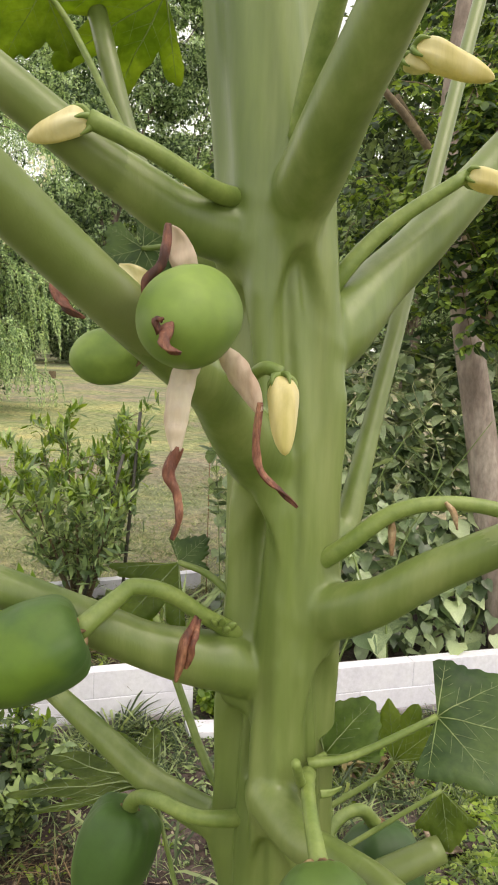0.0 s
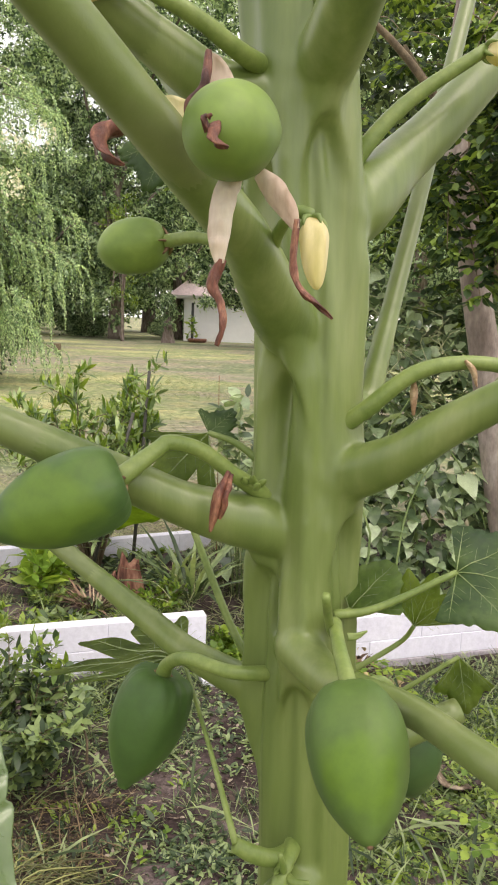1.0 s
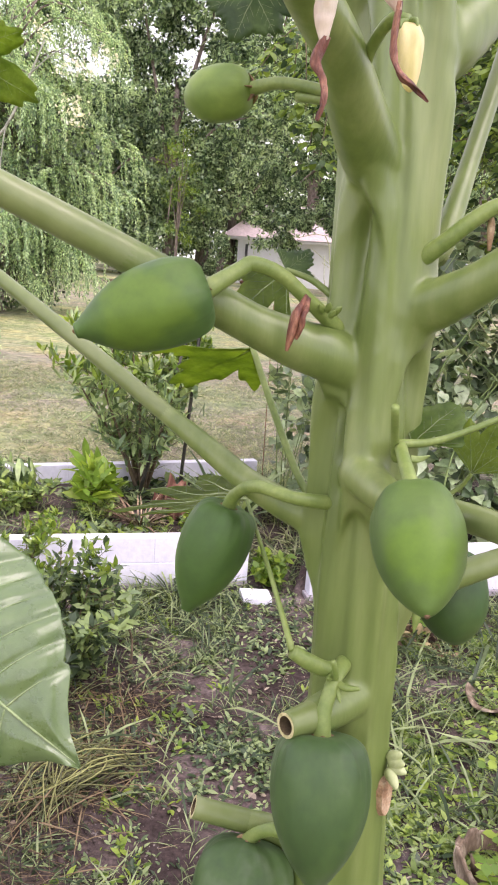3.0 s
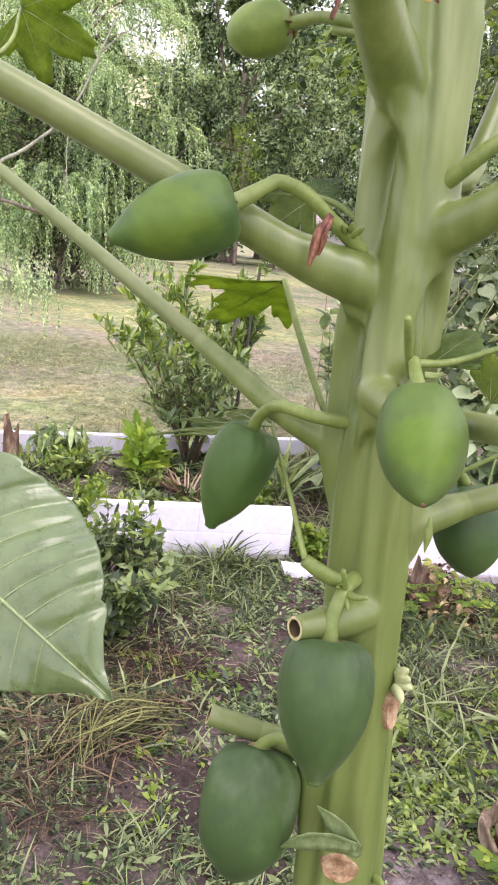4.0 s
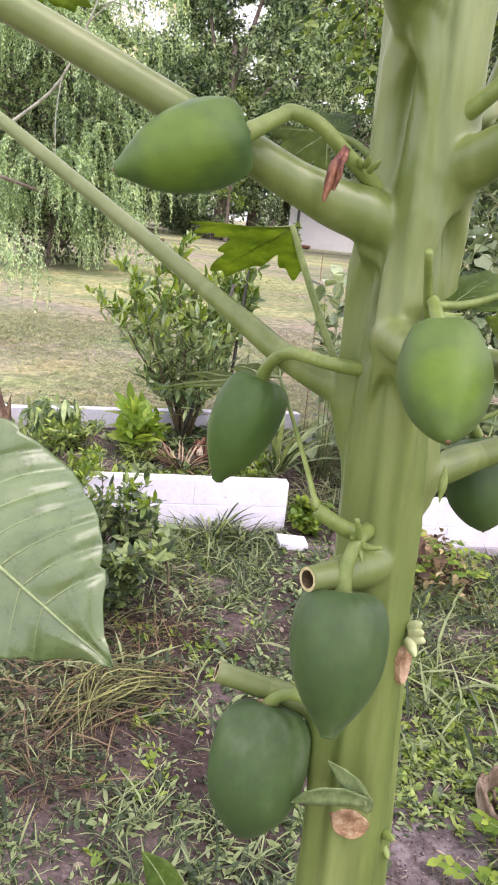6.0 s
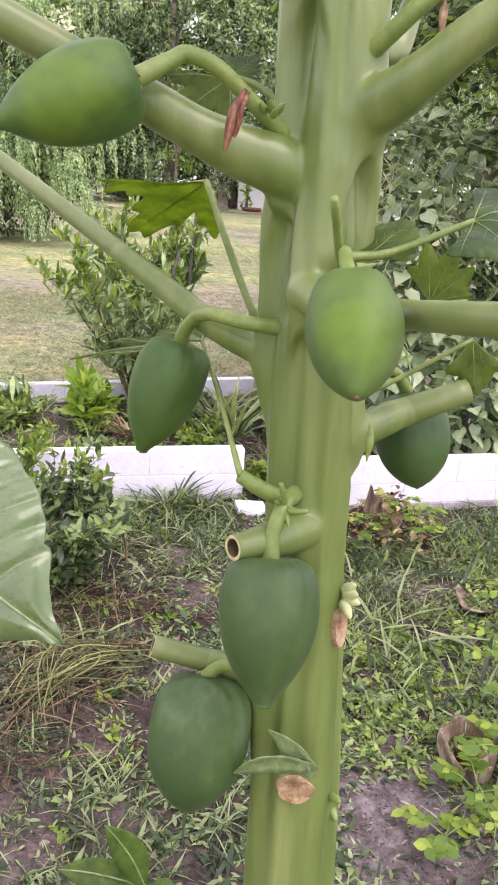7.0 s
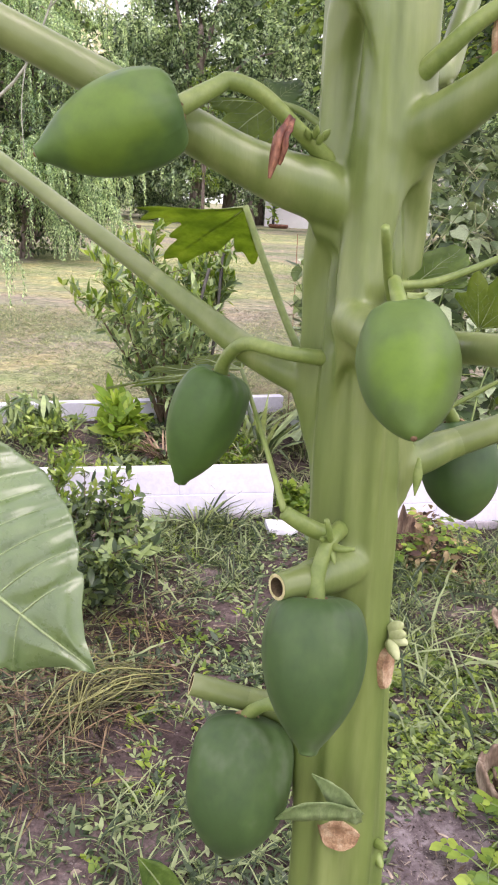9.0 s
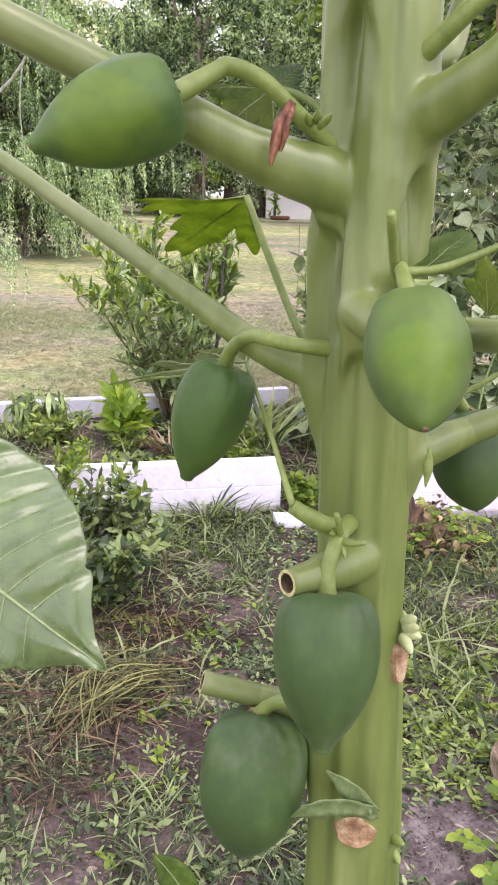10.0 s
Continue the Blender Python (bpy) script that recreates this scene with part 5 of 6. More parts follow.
bed_stump = thing("tree_stump", "short brown stump with a ragged top in the bed", "stump", (-1.72, 2.97, 0.10))
part("wood", stump_mesh(0.036, 0.19, 4.0, 0.6), LITTER_WOOD, bed_stump)
bed_stick = thing("garden_stake", "thick pale greyish stake in the bed", "stake", (-1.835, 3.0, 0.08), group="stakes in the shrub")
part("rod", tube([(0, 0, -0.05), (-0.01, 0, 0.2), (-0.02, 0.01, 0.42)], [0.020, 0.019, 0.017], segs=10, steps=4), BARK_PINK, bed_stick)
husk = thing("dry_stump", "pale hollow broken stump beside yellow-green seedlings", "stump", (0.425, 1.40, -0.012))
for r, h, a0, a1, sd_, tl in ((0.072, 0.09, 2.6, 5.0, 5.0, 0.12), (0.078, 0.10, -1.2, 0.9, 6.3, 0.30), (0.070, 0.085, 0.6, 2.9, 7.7, 0.10), (0.040, 0.09, 3.2, 5.6, 8.9, 0.25)):
    ob = part("husk_wall", shell(r, h, a0, a1, sd_, tl), HUSK, husk)
    so = ob.modifiers.new("thickness", 'SOLIDIFY')
    so.thickness = 0.007
piece = thing("broken_husk", "broken pale piece of dry husk lying on the soil", "husk", (0.50, 2.11, 0.0))
ob = part("husk_wall", shell(0.045, 0.12, 2.2, 4.6, 12.0, 0.5), HUSK, piece)
ob.rotation_euler = (0.7, -0.6, 0.4)
ob.location = (0, 0, 0.025)
so = ob.modifiers.new("thickness", 'SOLIDIFY')
so.thickness = 0.006
husk2 = thing("dry_stump", "old brown stump under weeds before the wall", "stump", (0.20, 2.50, 0.0))
part("wood", stump_mesh(0.065, 0.17, 9.0, 0.9, 0.6), LITTER_WOOD, husk2)

# ---- elephant ear ----
ear = thing("elephant_ear_plant", "large pale green elephant ear leaf on its stalk", "elephant ear", (-0.72, 0.95, 0.0))


EAR_X = (0.0, 0.12, 0.25, 0.40, 0.54, 0.65, 0.744, 0.805, 0.89, 0.95, 1.0)
EAR_HALF = (0.420, 0.440, 0.442, 0.415, 0.365, 0.300, 0.215, 0.142, 0.064, 0.030, 0.0)


def ear_half(x):
    if x < 0:
        return 0.42 * math.sqrt(max(0.0, 1 - (x / 0.31) ** 2)) + 0.02
    return (float(np.interp(x, EAR_X, EAR_HALF)) - 0.018 * math.exp(-((x - 0.70) / 0.010) ** 2)) * (1 + 0.022 * math.sin(x * 27) * min(1, x * 2) + 0.05 * noise.noise(Vector((x * 13, 3.1, 0.4))) * min(1, x * 2)) + 0.003


def ear_lift(x, y, seed, cup=0.14, wave=0.040):
    """Height of the big leaf's blade over its plane: cupped, wavy at the edge, quilted between the veins."""
    s = y / ear_half(x)
    vein = max(math.exp(-((x - (q * 0.125 - 0.12) - abs(y) * 0.28 - 0.60 * y * y) / 0.022) ** 2) for q in range(7))
    mid = math.exp(-(y / 0.016) ** 2)
    puff = 0.0150 * (1 - vein) * (1 - mid) * min(1, abs(s) * 3)
    return -cup * (y * 2) ** 2 - 0.05 * max(0, x) ** 2 + puff + wave * math.sin(11 * x + seed) * s * s + 0.060 * noise.noise(Vector((x * 2.6, y * 2.6, seed))) + 0.005 * noise.noise(Vector((x * 11, y * 11, seed)))


def heart(length, width, seed, nx=120, ny=60):
    """A big heart-shaped leaf, tip towards +x, stalk end at the origin."""
    bm = bmesh.new()
    grid = []
    for i in range(nx + 1):
        x = -0.30 + 1.30 * i / nx
        half = ear_half(x)
        grid.append([bm.verts.new((x * length, half * j / (ny // 2) * width * (1.0 if j > 0 else 0.74), ear_lift(x, half * j / (ny // 2), seed) * length)) for j in range(-ny // 2, ny // 2 + 1)])
    for a, b in zip(grid, grid[1:]):
        for k in range(len(a) - 1):
            bm.faces.new((a[k], b[k], b[k + 1], a[k + 1]))
    for f in bm.faces:
        f.smooth = True
    return bm


def ear_leaf(center, tip, normal, length, width, seed):
    bm = heart(length, width, seed)
    z = Vector(normal).normalized()
    x = Vector(tip) - Vector(center)
    x = (x - z * x.dot(z)).normalized()
    m = Matrix.Translation(center) @ Matrix((x, z.cross(x), z)).transposed().to_4x4()
    bm.transform(Matrix.Translation(-Vector(ear.location)) @ m)
    ob = part("leaf", bm, LEAF_EAR, ear, "broad wavy pale green leaf with raised veins")
    so = ob.modifiers.new("thickness", 'SOLIDIFY')
    so.thickness = 0.0012
    vm = bmesh.new()
    tube_into(vm, [(x * length, 0, ear_lift(x, 0, seed) * length + 0.0008) for x in (-0.02, 0.15, 0.3, 0.45, 0.6, 0.75, 0.88, 0.98)], [0.0045, 0.0040, 0.0036, 0.0032, 0.0026, 0.0020, 0.0012, 0.0006], segs=8, steps=4)
    vm.transform(Matrix.Translation(-Vector(ear.location)) @ m)
    part("midrib", vm, VEIN_EAR, ob, "pale midrib")
    for q in range(7):
        for sg in (-1, 1):
            pts = []
            for w in (0.0, 0.15, 0.3, 0.45, 0.6, 0.75, 0.9):
                y = sg * 0.44 * w
                x = q * 0.125 - 0.12 + abs(y) * 0.28 + 0.60 * y * y
                if x < 0.93 and abs(y) < 0.93 * ear_half(x):
                    pts.append((x * length, y * width * (1.0 if y > 0 else 0.74), ear_lift(x, y, seed) * length + 0.0003))
            if len(pts) < 3:
                continue
            sv = tube(pts, [0.0018 - 0.0013 * k / (len(pts) - 1) for k in range(len(pts))], segs=6, steps=3)
            sv.transform(Matrix.Translation(-Vector(ear.location)) @ m)
            part("side_vein", sv, VEIN_EAR, ob)


ear_leaf((-0.618, 0.932, 0.658), (-0.290, 0.900, 0.476), (0.10, -0.80, 0.56), 0.375, 0.42, 2)
part("leaf_stalk", tube([(0, 0, 0), (0.02, 0.05, 0.30), (0.08, 0.03, 0.57), (0.105, -0.02, 0.648)], [0.020, 0.016, 0.012, 0.008], segs=14, steps=6), STEM_GREEN, ear)

# ---- vine thicket behind the right-hand wall ----
def heart_small(seed=0):
    """A broad pointed leaf template, 1 long, folded at its midrib: mesh data."""
    v, f = [], []
    prof = ((-0.12, 0.26), (0.0, 0.40), (0.15, 0.46), (0.35, 0.42), (0.58, 0.29), (0.8, 0.15), (1.0, 0.01))
    for x, w in prof:
        for s in (-1, -0.5, 0, 0.5, 1):
            z = 0.16 * abs(s) * w - 0.22 * max(0, x) ** 2 + 0.03 * math.sin(9 * x + seed) * s
            v.append((x - (0.10 * abs(s) if x < 0 else 0), s * w, z))
    for i in range(len(prof) - 1):
        for k in range(4):
            a = i * 5 + k
            f.append((a, a + 1, a + 6, a + 5))
    return np.array(v), np.array(f)


HEART = [heart_small(s) for s in (0, 2, 4)]
vines = thing("vine_thicket", "dense thicket of broad-leaved vines over the wall", "vine", (0.6, 3.4, 0.1))
g = np.random.default_rng(51)


def vine_surface(n, depth=0.0):
    """Points on a bulging, ragged heap of leaves that stands behind the wall."""
    x = np.where(g.uniform(0, 1, n) < 0.02, g.uniform(-0.40, -0.1, n), g.uniform(-0.16, 2.1, n))
    face = np.maximum(RIGHT(x) + 0.10, 3.0 - 0.9 * np.clip(x, -1, 0))
    top = 1.32 + 0.20 * np.sin(x * 3.1 + 0.4) + 0.10 * np.sin(x * 9) - 1.25 * np.clip(0.10 - x, 0, 1)
    u = g.uniform(0, 1, n) ** 0.85
    z = 0.14 + (top - 0.14) * u
    y = face + 0.75 * u ** 1.6 + depth + g.normal(0, 0.05, n)
    gap = (np.abs(x - 0.80 + 0.22 * z) < 0.16) & (z > 0.72)      # the young tree stands clear of the leaves
    y = np.where(gap, np.maximum(y, 3.42 + 0.1 * z), y)
    return np.stack([x, y, z], -1)


near = vine_surface(300)
keep = near[np.argsort(near[:, 0])]
meshes = [mesh_of("vine_leaf", v, f) for v, f in HEART]
rots = turns(g.normal(-1.45, 0.85, len(keep)), g.normal(0.34, 0.30, len(keep)), g.normal(0, 0.32, len(keep)))
for i, (p, r) in enumerate(zip(keep, rots)):
    ob = part("leaf", meshes[i % 3], VINE, vines)
    s = float(g.uniform(0.048, 0.104))
    ob.matrix_basis = Matrix.Translation(Vector(p) - Vector(vines.location)) @ Matrix(r.tolist()).to_4x4() @ Matrix.Diagonal((s, s, s, 1))
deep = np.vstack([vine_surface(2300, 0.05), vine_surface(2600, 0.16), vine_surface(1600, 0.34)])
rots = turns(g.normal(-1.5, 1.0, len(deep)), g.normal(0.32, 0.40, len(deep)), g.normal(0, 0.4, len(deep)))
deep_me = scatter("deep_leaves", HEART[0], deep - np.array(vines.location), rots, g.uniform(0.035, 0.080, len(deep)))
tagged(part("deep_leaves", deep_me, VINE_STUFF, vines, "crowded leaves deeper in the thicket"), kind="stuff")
bm = bmesh.new()
rv = random.Random(5)
for k in range(22):
    x = rv.uniform(0.0, 2.0)
    y = RIGHT(x) + 0.12 + rv.uniform(0, 0.3)
    pts = [(x, y, 0.08), (x + rv.uniform(-.15, .15), y + 0.02, rv.uniform(0.3, 0.5)), (x + rv.uniform(-.3, .3), y + rv.uniform(-.08, .25), rv.uniform(0.6, 0.9)), (x + rv.uniform(-.4, .4), y + rv.uniform(0, .5), rv.uniform(0.9, 1.45))]
    tube_into(bm, [Vector(p) - Vector(vines.location) for p in pts], [0.006, 0.005, 0.004, 0.0015], segs=5, steps=4)
part("stem_tangle", bm, STEM_GREEN, vines)
bm = bmesh.new()
for k in range(110):                                   # dry runners that stick out on top
    x = rv.uniform(-0.1, 1.6)
    y, z = RIGHT(x) + rv.uniform(0.45, 0.95), rv.uniform(0.85, 1.2)
    a, L = rv.uniform(0, 6.28), rv.uniform(0.12, 0.34)
    q = [(x, y, z), (x + math.cos(a) * L * 0.25, y + math.sin(a) * L * 0.2, z + L * rv.uniform(0.2, 0.5)), (x + math.cos(a + 0.8) * L * 0.5, y + math.sin(a) * L * 0.3, z + L * rv.uniform(0.4, 0.8)), (x + math.cos(a) * L * 0.8, y + math.sin(a) * L * 0.6, z + L * rv.uniform(0.5, 1.1))]
    tube_into(bm, [Vector(p) - Vector(vines.location) for p in q], [0.0026, 0.0022, 0.0018, 0.0010], segs=5, steps=3)
tagged(part("runner_tangle", bm, TAN_STEM, vines, "tan dry runners on top"), kind="stuff")


# ---- trees ----
TWIG = (np.array([(0, 0, 0), (0.42, 0.26, 0.05), (1.0, 0, -0.12), (0.50, -0.24, 0.06)]), np.array([(0, 1, 2, 3)]))

def tree(name, label, base, height, trunk_r, crown, leaf, count, seed, mat=OAK, bark=BARK, template=TWIG, clumps=160, lean=(0, 0), droop=0.0, limbs=7, clump_r=0.55, fork=0.35):
    """Tapered trunk, limbs that reach into the crown, and a crown of many leaf clumps.
    crown: ellipsoids (x, y, z, rx, ry, rz) from the base."""
    rnd = random.Random(seed)
    gg = np.random.default_rng(seed)
    tr = thing(name, label, "tree", base)
    top = Vector((lean[0], lean[1], height * 0.62))
    bm = bmesh.new()
    tube_into(bm, [(0, 0, -0.1), (lean[0] * 0.15, lean[1] * 0.15, height * 0.14), (lean[0] * 0.5, lean[1] * 0.5, height * 0.36), top], [trunk_r * 1.35, trunk_r, trunk_r * 0.8, trunk_r * 0.4], segs=14, steps=5)
    part("trunk", bm, bark, tr)
    bm = bmesh.new()
    sizes = np.array([c[3] * c[4] * c[5] for c in crown]) ** 0.67
    which = gg.choice(len(crown), clumps, p=sizes / sizes.sum())
    cr = np.array(crown)
    d = gg.normal(0, 1, (clumps, 3))
    d /= np.linalg.norm(d, axis=1)[:, None]
    rad = gg.uniform(0.25, 1.0, clumps) ** 0.45
    centers = cr[which, :3] + d * cr[which, 3:] * rad[:, None]
    for k in range(limbs):
        e = Vector(centers[rnd.randrange(clumps)])
        s = Vector((0, 0, 0)).lerp(top, rnd.uniform(fork, 0.95))
        s.x, s.y = lean[0] * s.z / top.z * 0.8, lean[1] * s.z / top.z * 0.8
        m = s.lerp(e, 0.5) + Vector((rnd.uniform(-.3, .3), rnd.uniform(-.3, .3), 0.08 * height))
        tube_into(bm, [s, m, e], [trunk_r * 0.42, trunk_r * 0.25, trunk_r * 0.06], segs=8, steps=5)
    part("branching", bm, bark, tr)
    per = max(1, int(count * 1.05) // clumps)
    mean = float(np.mean(cr[:, 3:]))
    pos = np.repeat(centers, per, 0) + gg.normal(0, clump_r * mean * 0.28, (clumps * per, 3)) * np.array([1, 1, 0.75])
    n = len(pos)
    rot = turns(gg.uniform(0, 2 * np.pi, n), gg.normal(0.35 + droop, 0.6, n), gg.normal(0, 0.7, n))
    pos[:, 2] = np.maximum(pos[:, 2], 0.15)
    part("crown", scatter("crown", template, pos, rot, leaf * gg.uniform(0.5, 1.3, n)), mat, tr)
    return tr


tree("oak_tree", "broad dark oak at the far side of the lawn", (-12.3, 43.0, 0), 16.0, 0.34, [(0, -1.0, 3.4, 3.2, 2.0, 2.6), (-2.2, -1.2, 4.4, 2.6, 1.6, 2.6), (2.0, -1.0, 4.6, 2.4, 1.6, 2.6), (-2.6, 1, 8.6, 3.6, 3, 4.0), (2.6, 0, 8.5, 3.6, 3, 3.6), (0, 0, 13.5, 4.6, 3, 3.2), (-1, 0, 18.5, 4.6, 3, 3.8), (3.6, 0, 17.5, 3.6, 3, 3.6)], 0.29, 48000, 61, clump_r=0.33, clumps=420)
tree("oak_tree", "dark rounded tree beside the white house", (-9.6, 47.0, 0), 12.0, 0.30, [(-0.6, -1, 4.0, 2.2, 2.0, 2.8), (0.6, 0, 8.6, 3.6, 2.4, 3.4), (-1.6, 0, 6.4, 2.6, 2, 3.0), (1.2, 0, 14.5, 4.0, 3, 4.0), (0.5, 0, 20.0, 3.6, 3, 3.4)], 0.26, 32000, 62, clump_r=0.33, clumps=320)
tree("oak_tree", "dark tree whose boughs hang before the house", (-1.6, 36.0, 0), 13.0, 0.32, [(0, 0, 8.5, 4.4, 3, 4.0), (-3.5, 0, 2.9, 1.30, 1.2, 1.2), (-2.6, 0, 4.1, 2.6, 1.2, 1.5), (-4.4, 0, 5.4, 1.4, 1.0, 1.0), (0.2, 0, 3.0, 2.0, 1.2, 1.9), (2.4, 0, 4.6, 3.4, 2, 3.8)], 0.20, 60000, 63, clump_r=0.33, clumps=400)
tree("oak_tree", "tall dark tree behind the lawn", (-19.5, 45.0, 0), 17.0, 0.5, [(0, -1, 3.2, 5, 3, 3.0), (0, 0, 4.8, 5, 4, 4.0), (2.4, 0, 7.5, 3.6, 3, 3.0), (-5, 0, 9.0, 4.0, 3, 4.4), (4.5, 0, 14, 3.4, 3, 2.4)], 0.31, 48000, 64, clump_r=0.33, clumps=420)
tree("oak_tree", "tall tree rising behind the house", (-6.0, 58.0, 0), 20.0, 0.5, [(0, 0, 13.5, 5.5, 4, 4.6), (-6, 0, 12.5, 4, 3, 4.4), (5, 0, 11, 5.5, 3, 5.5)], 0.34, 36000, 65, clump_r=0.33, clumps=360)
tree("oak_tree", "dark tree at the side of the lawn", (3.2, 30.0, 0), 14.0, 0.3, [(0, 0, 4.8, 3.2, 3, 4.4), (3.2, 0, 7.0, 3.4, 2.5, 5.6), (-0.6, 1, 10.0, 3.4, 2.5, 3.6), (5.5, 0, 3.5, 3.5, 2.5, 3.4)], 0.21, 48000, 66, clump_r=0.33, clumps=420)
tree("oak_tree", "broad leafy tree over the lawn edge", (-14.6, 28.0, 0), 11.5, 0.30, [(0, 0, 3.4, 3.0, 2.5, 3.2), (-3.6, 0, 4.4, 3.4, 3, 4.2), (0.4, 0, 7.6, 2.8, 2.5, 2.8), (-4, 0, 9.0, 3.2, 2.5, 3.0), (2.5, 0.5, 11.4, 2.4, 2.0, 2.6), (2.6, 1.0, 10.2, 2.2, 2.0, 2.2)], 0.19, 54000, 67, clump_r=0.33, clumps=460)
tree("shade_tree", "dense dark green tree behind the young tree", (2.3, 9.6, 0), 7.0, 0.16, [(-0.9, 0, 4.3, 1.5, 1.3, 1.7), (0.8, 0, 5.0, 1.9, 1.4, 2.1), (2.0, 0, 3.6, 1.8, 1.3, 1.7), (-0.5, 0, 6.4, 1.6, 1.3, 1.5)], 0.13, 36000, 73, mat=OAK_DARK, clumps=330)
tree("yellowing_tree", "small tree with yellow-green foliage among darker ones", (-10.9, 39.4, 0), 8.4, 0.08, [(0, 0, 5.9, 1.3, 0.9, 1.5), (0.3, 0, 3.2, 1.2, 0.8, 1.8)], 0.15, 1400, 68, mat=BRIGHT, clumps=50)
tree("ivy_trunk", "ivy-covered trunk standing on the lawn", (-8.52, 39.6, 0), 2.6, 0.30, [(0, 0, 0.8, 0.42, 0.42, 0.8), (0, 0, 1.9, 0.45, 0.45, 0.8)], 0.10, 5200, 69, clumps=110, limbs=2, clump_r=0.35)
tree("oak_tree", "distant dark trees closing the lawn", (-32.0, 58.0, 0), 18.0, 0.5, [(0, 0, 8, 7, 5, 8), (9, 2, 7, 6, 4, 7), (-9, 0, 8, 7, 4, 7)], 0.43, 52000, 70, clump_r=0.33, clumps=340)
tree("oak_tree", "distant dark trees behind the house", (8.0, 56.0, 0), 18.0, 0.5, [(0, 0, 9, 6, 5, 8), (7, 2, 7, 6, 4, 6.5), (-6, 0, 7, 4, 4, 5)], 0.43, 44000, 71, clump_r=0.33, clumps=320)
tree("oak_tree", "distant trees filling the gap behind the lawn", (-16.0, 66.0, 0), 17.0, 0.5, [(0, 0, 6, 7, 4, 5.5), (-6, 0, 10, 6, 4, 6), (7, 0, 5.5, 5, 4, 4.6)], 0.43, 44000, 72, clump_r=0.33, clumps=320)
for k, (x, y, w, h) in enumerate(((-17.5, 40.0, 2.2, 1.5), (-14.5, 44.5, 1.8, 1.3), (-21.0, 36.0, 2.4, 1.7), (-10.4, 50.0, 1.6, 1.2))):
    tree("hedge_shrub", "dark low shrub under the far trees", (x, y, 0), h * 1.6, 0.06, [(0, 0, h * 0.6, w, 1.0, h * 0.6)], 0.15, 7200, 160 + k, clumps=120, limbs=4)

# weeping feathery tree
weep = thing("weeping_tree", "pale feathery weeping tree with white blossom", "tree", (-6.9, 13.2, 0))
bm = tube([(0, 0, -0.1), (0.1, 0, 1.0), (0.25, 0.1, 2.4), (0.1, 0.2, 4.2)], [0.13, 0.10, 0.08, 0.04], segs=12, steps=5)
part("trunk", bm, BARK, weep)
rw = random.Random(81)
gw = np.random.default_rng(81)
limbs, strands = bmesh.new(), []
for k in range(116):
    a = rw.uniform(0, 2 * math.pi)
    z0 = rw.uniform(0.25, 4.9)
    R = rw.uniform(0.9, 2.5) * (0.85 if z0 < 1.5 else 1.0 if z0 < 3.4 else 0.8)
    hi = z0 + rw.uniform(0.2, 1.0)
    p = [(0.15, 0.1, z0), (R * 0.5 * math.cos(a), R * 0.5 * math.sin(a), hi), (R * math.cos(a), R * math.sin(a), hi - rw.uniform(0.1, 0.6))]
    tube_into(limbs, p, [0.022, 0.012, 0.004], segs=6, steps=4)
    row = spline(p, 10)
    for q in (row[-1], row[-3], row[-5], row[-7], row[-9], row[-12]):
        for _ in range(rw.randint(2, 5)):
            strands.append((q[0] + rw.gauss(0, .05), q[1] + rw.gauss(0, .05), q[2] + rw.gauss(0, .04), a + rw.gauss(0, 0.8), rw.uniform(0.30, 1.05)))
for p, rr in (([(-0.4, -1.2, 1.2), (0.60, -3.2, 1.81), (1.10, -3.2, 2.14), (1.77, -3.2, 2.69), (2.31, -3.2, 3.77)], (0.030, 0.026, 0.023, 0.019, 0.010)), ([(1.77, -3.2, 2.69), (1.70, -3.2, 2.2), (1.72, -3.2, 1.6)], (0.010, 0.007, 0.004)), ([(2.10, -3.2, 3.35), (2.5, -3.3, 3.6), (3.0, -3.4, 3.75)], (0.010, 0.007, 0.004))):
    part("bare_branch", tube(p, rr, segs=8, steps=4), PALE_TWIG, weep, "bare pale grey branch")
bough = len(strands)
for k in range(52):                                   # a long bough that hangs low over the lawn
    u = rw.random() ** 0.8
    strands.append((3.45 + 0.72 * u + rw.gauss(0, .05), -8.20 + rw.gauss(0, .12), 0.93 - 0.16 * u + rw.gauss(0, .04), rw.gauss(0, 0.7), rw.uniform(0.12, 0.40)))
tube_into(limbs, [(0.1, 0.0, 1.2), (1.60, -5.00, 1.40), (3.30, -8.20, 1.00), (4.0, -8.25, 0.80)], [0.03, 0.02, 0.008, 0.003], segs=6, steps=4)
part("branching", limbs, BARK, weep)
pos, yaw, pit = [], [], []
for k, (x, y, z, b, L) in enumerate(strands):
    L = max(0.1, min(L, z - 0.1))
    for u in np.linspace(0, 1, int((64 if k < bough else 110) * L)):
        out = 0.42 * L * (1 - (1 - u) ** 2.2)
        for s2 in (-1, 1):
            pos.append((x + math.cos(b) * out + rw.gauss(0, 0.012), y + math.sin(b) * out + rw.gauss(0, 0.012), max(0.12, z + 0.10 * L * math.sin(u * 3.1) - L * u ** 1.6)))
            yaw.append(b + s2 * 1.2 + rw.gauss(0, 0.4))
            pit.append(0.45 + 0.55 * u + rw.gauss(0, 0.25))
pos = np.array(pos)
n = len(pos)
part("crown", scatter("crown", TWIG, pos, turns(np.array(yaw), np.array(pit), gw.normal(0, 0.5, n)), gw.uniform(0.026, 0.062, n) * np.where(pos[:, 1] < -6, 0.5, 1.0)), FEATHER, weep)
# dark leaves added inside the crown in place of its deep shade
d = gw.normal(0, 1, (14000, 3))
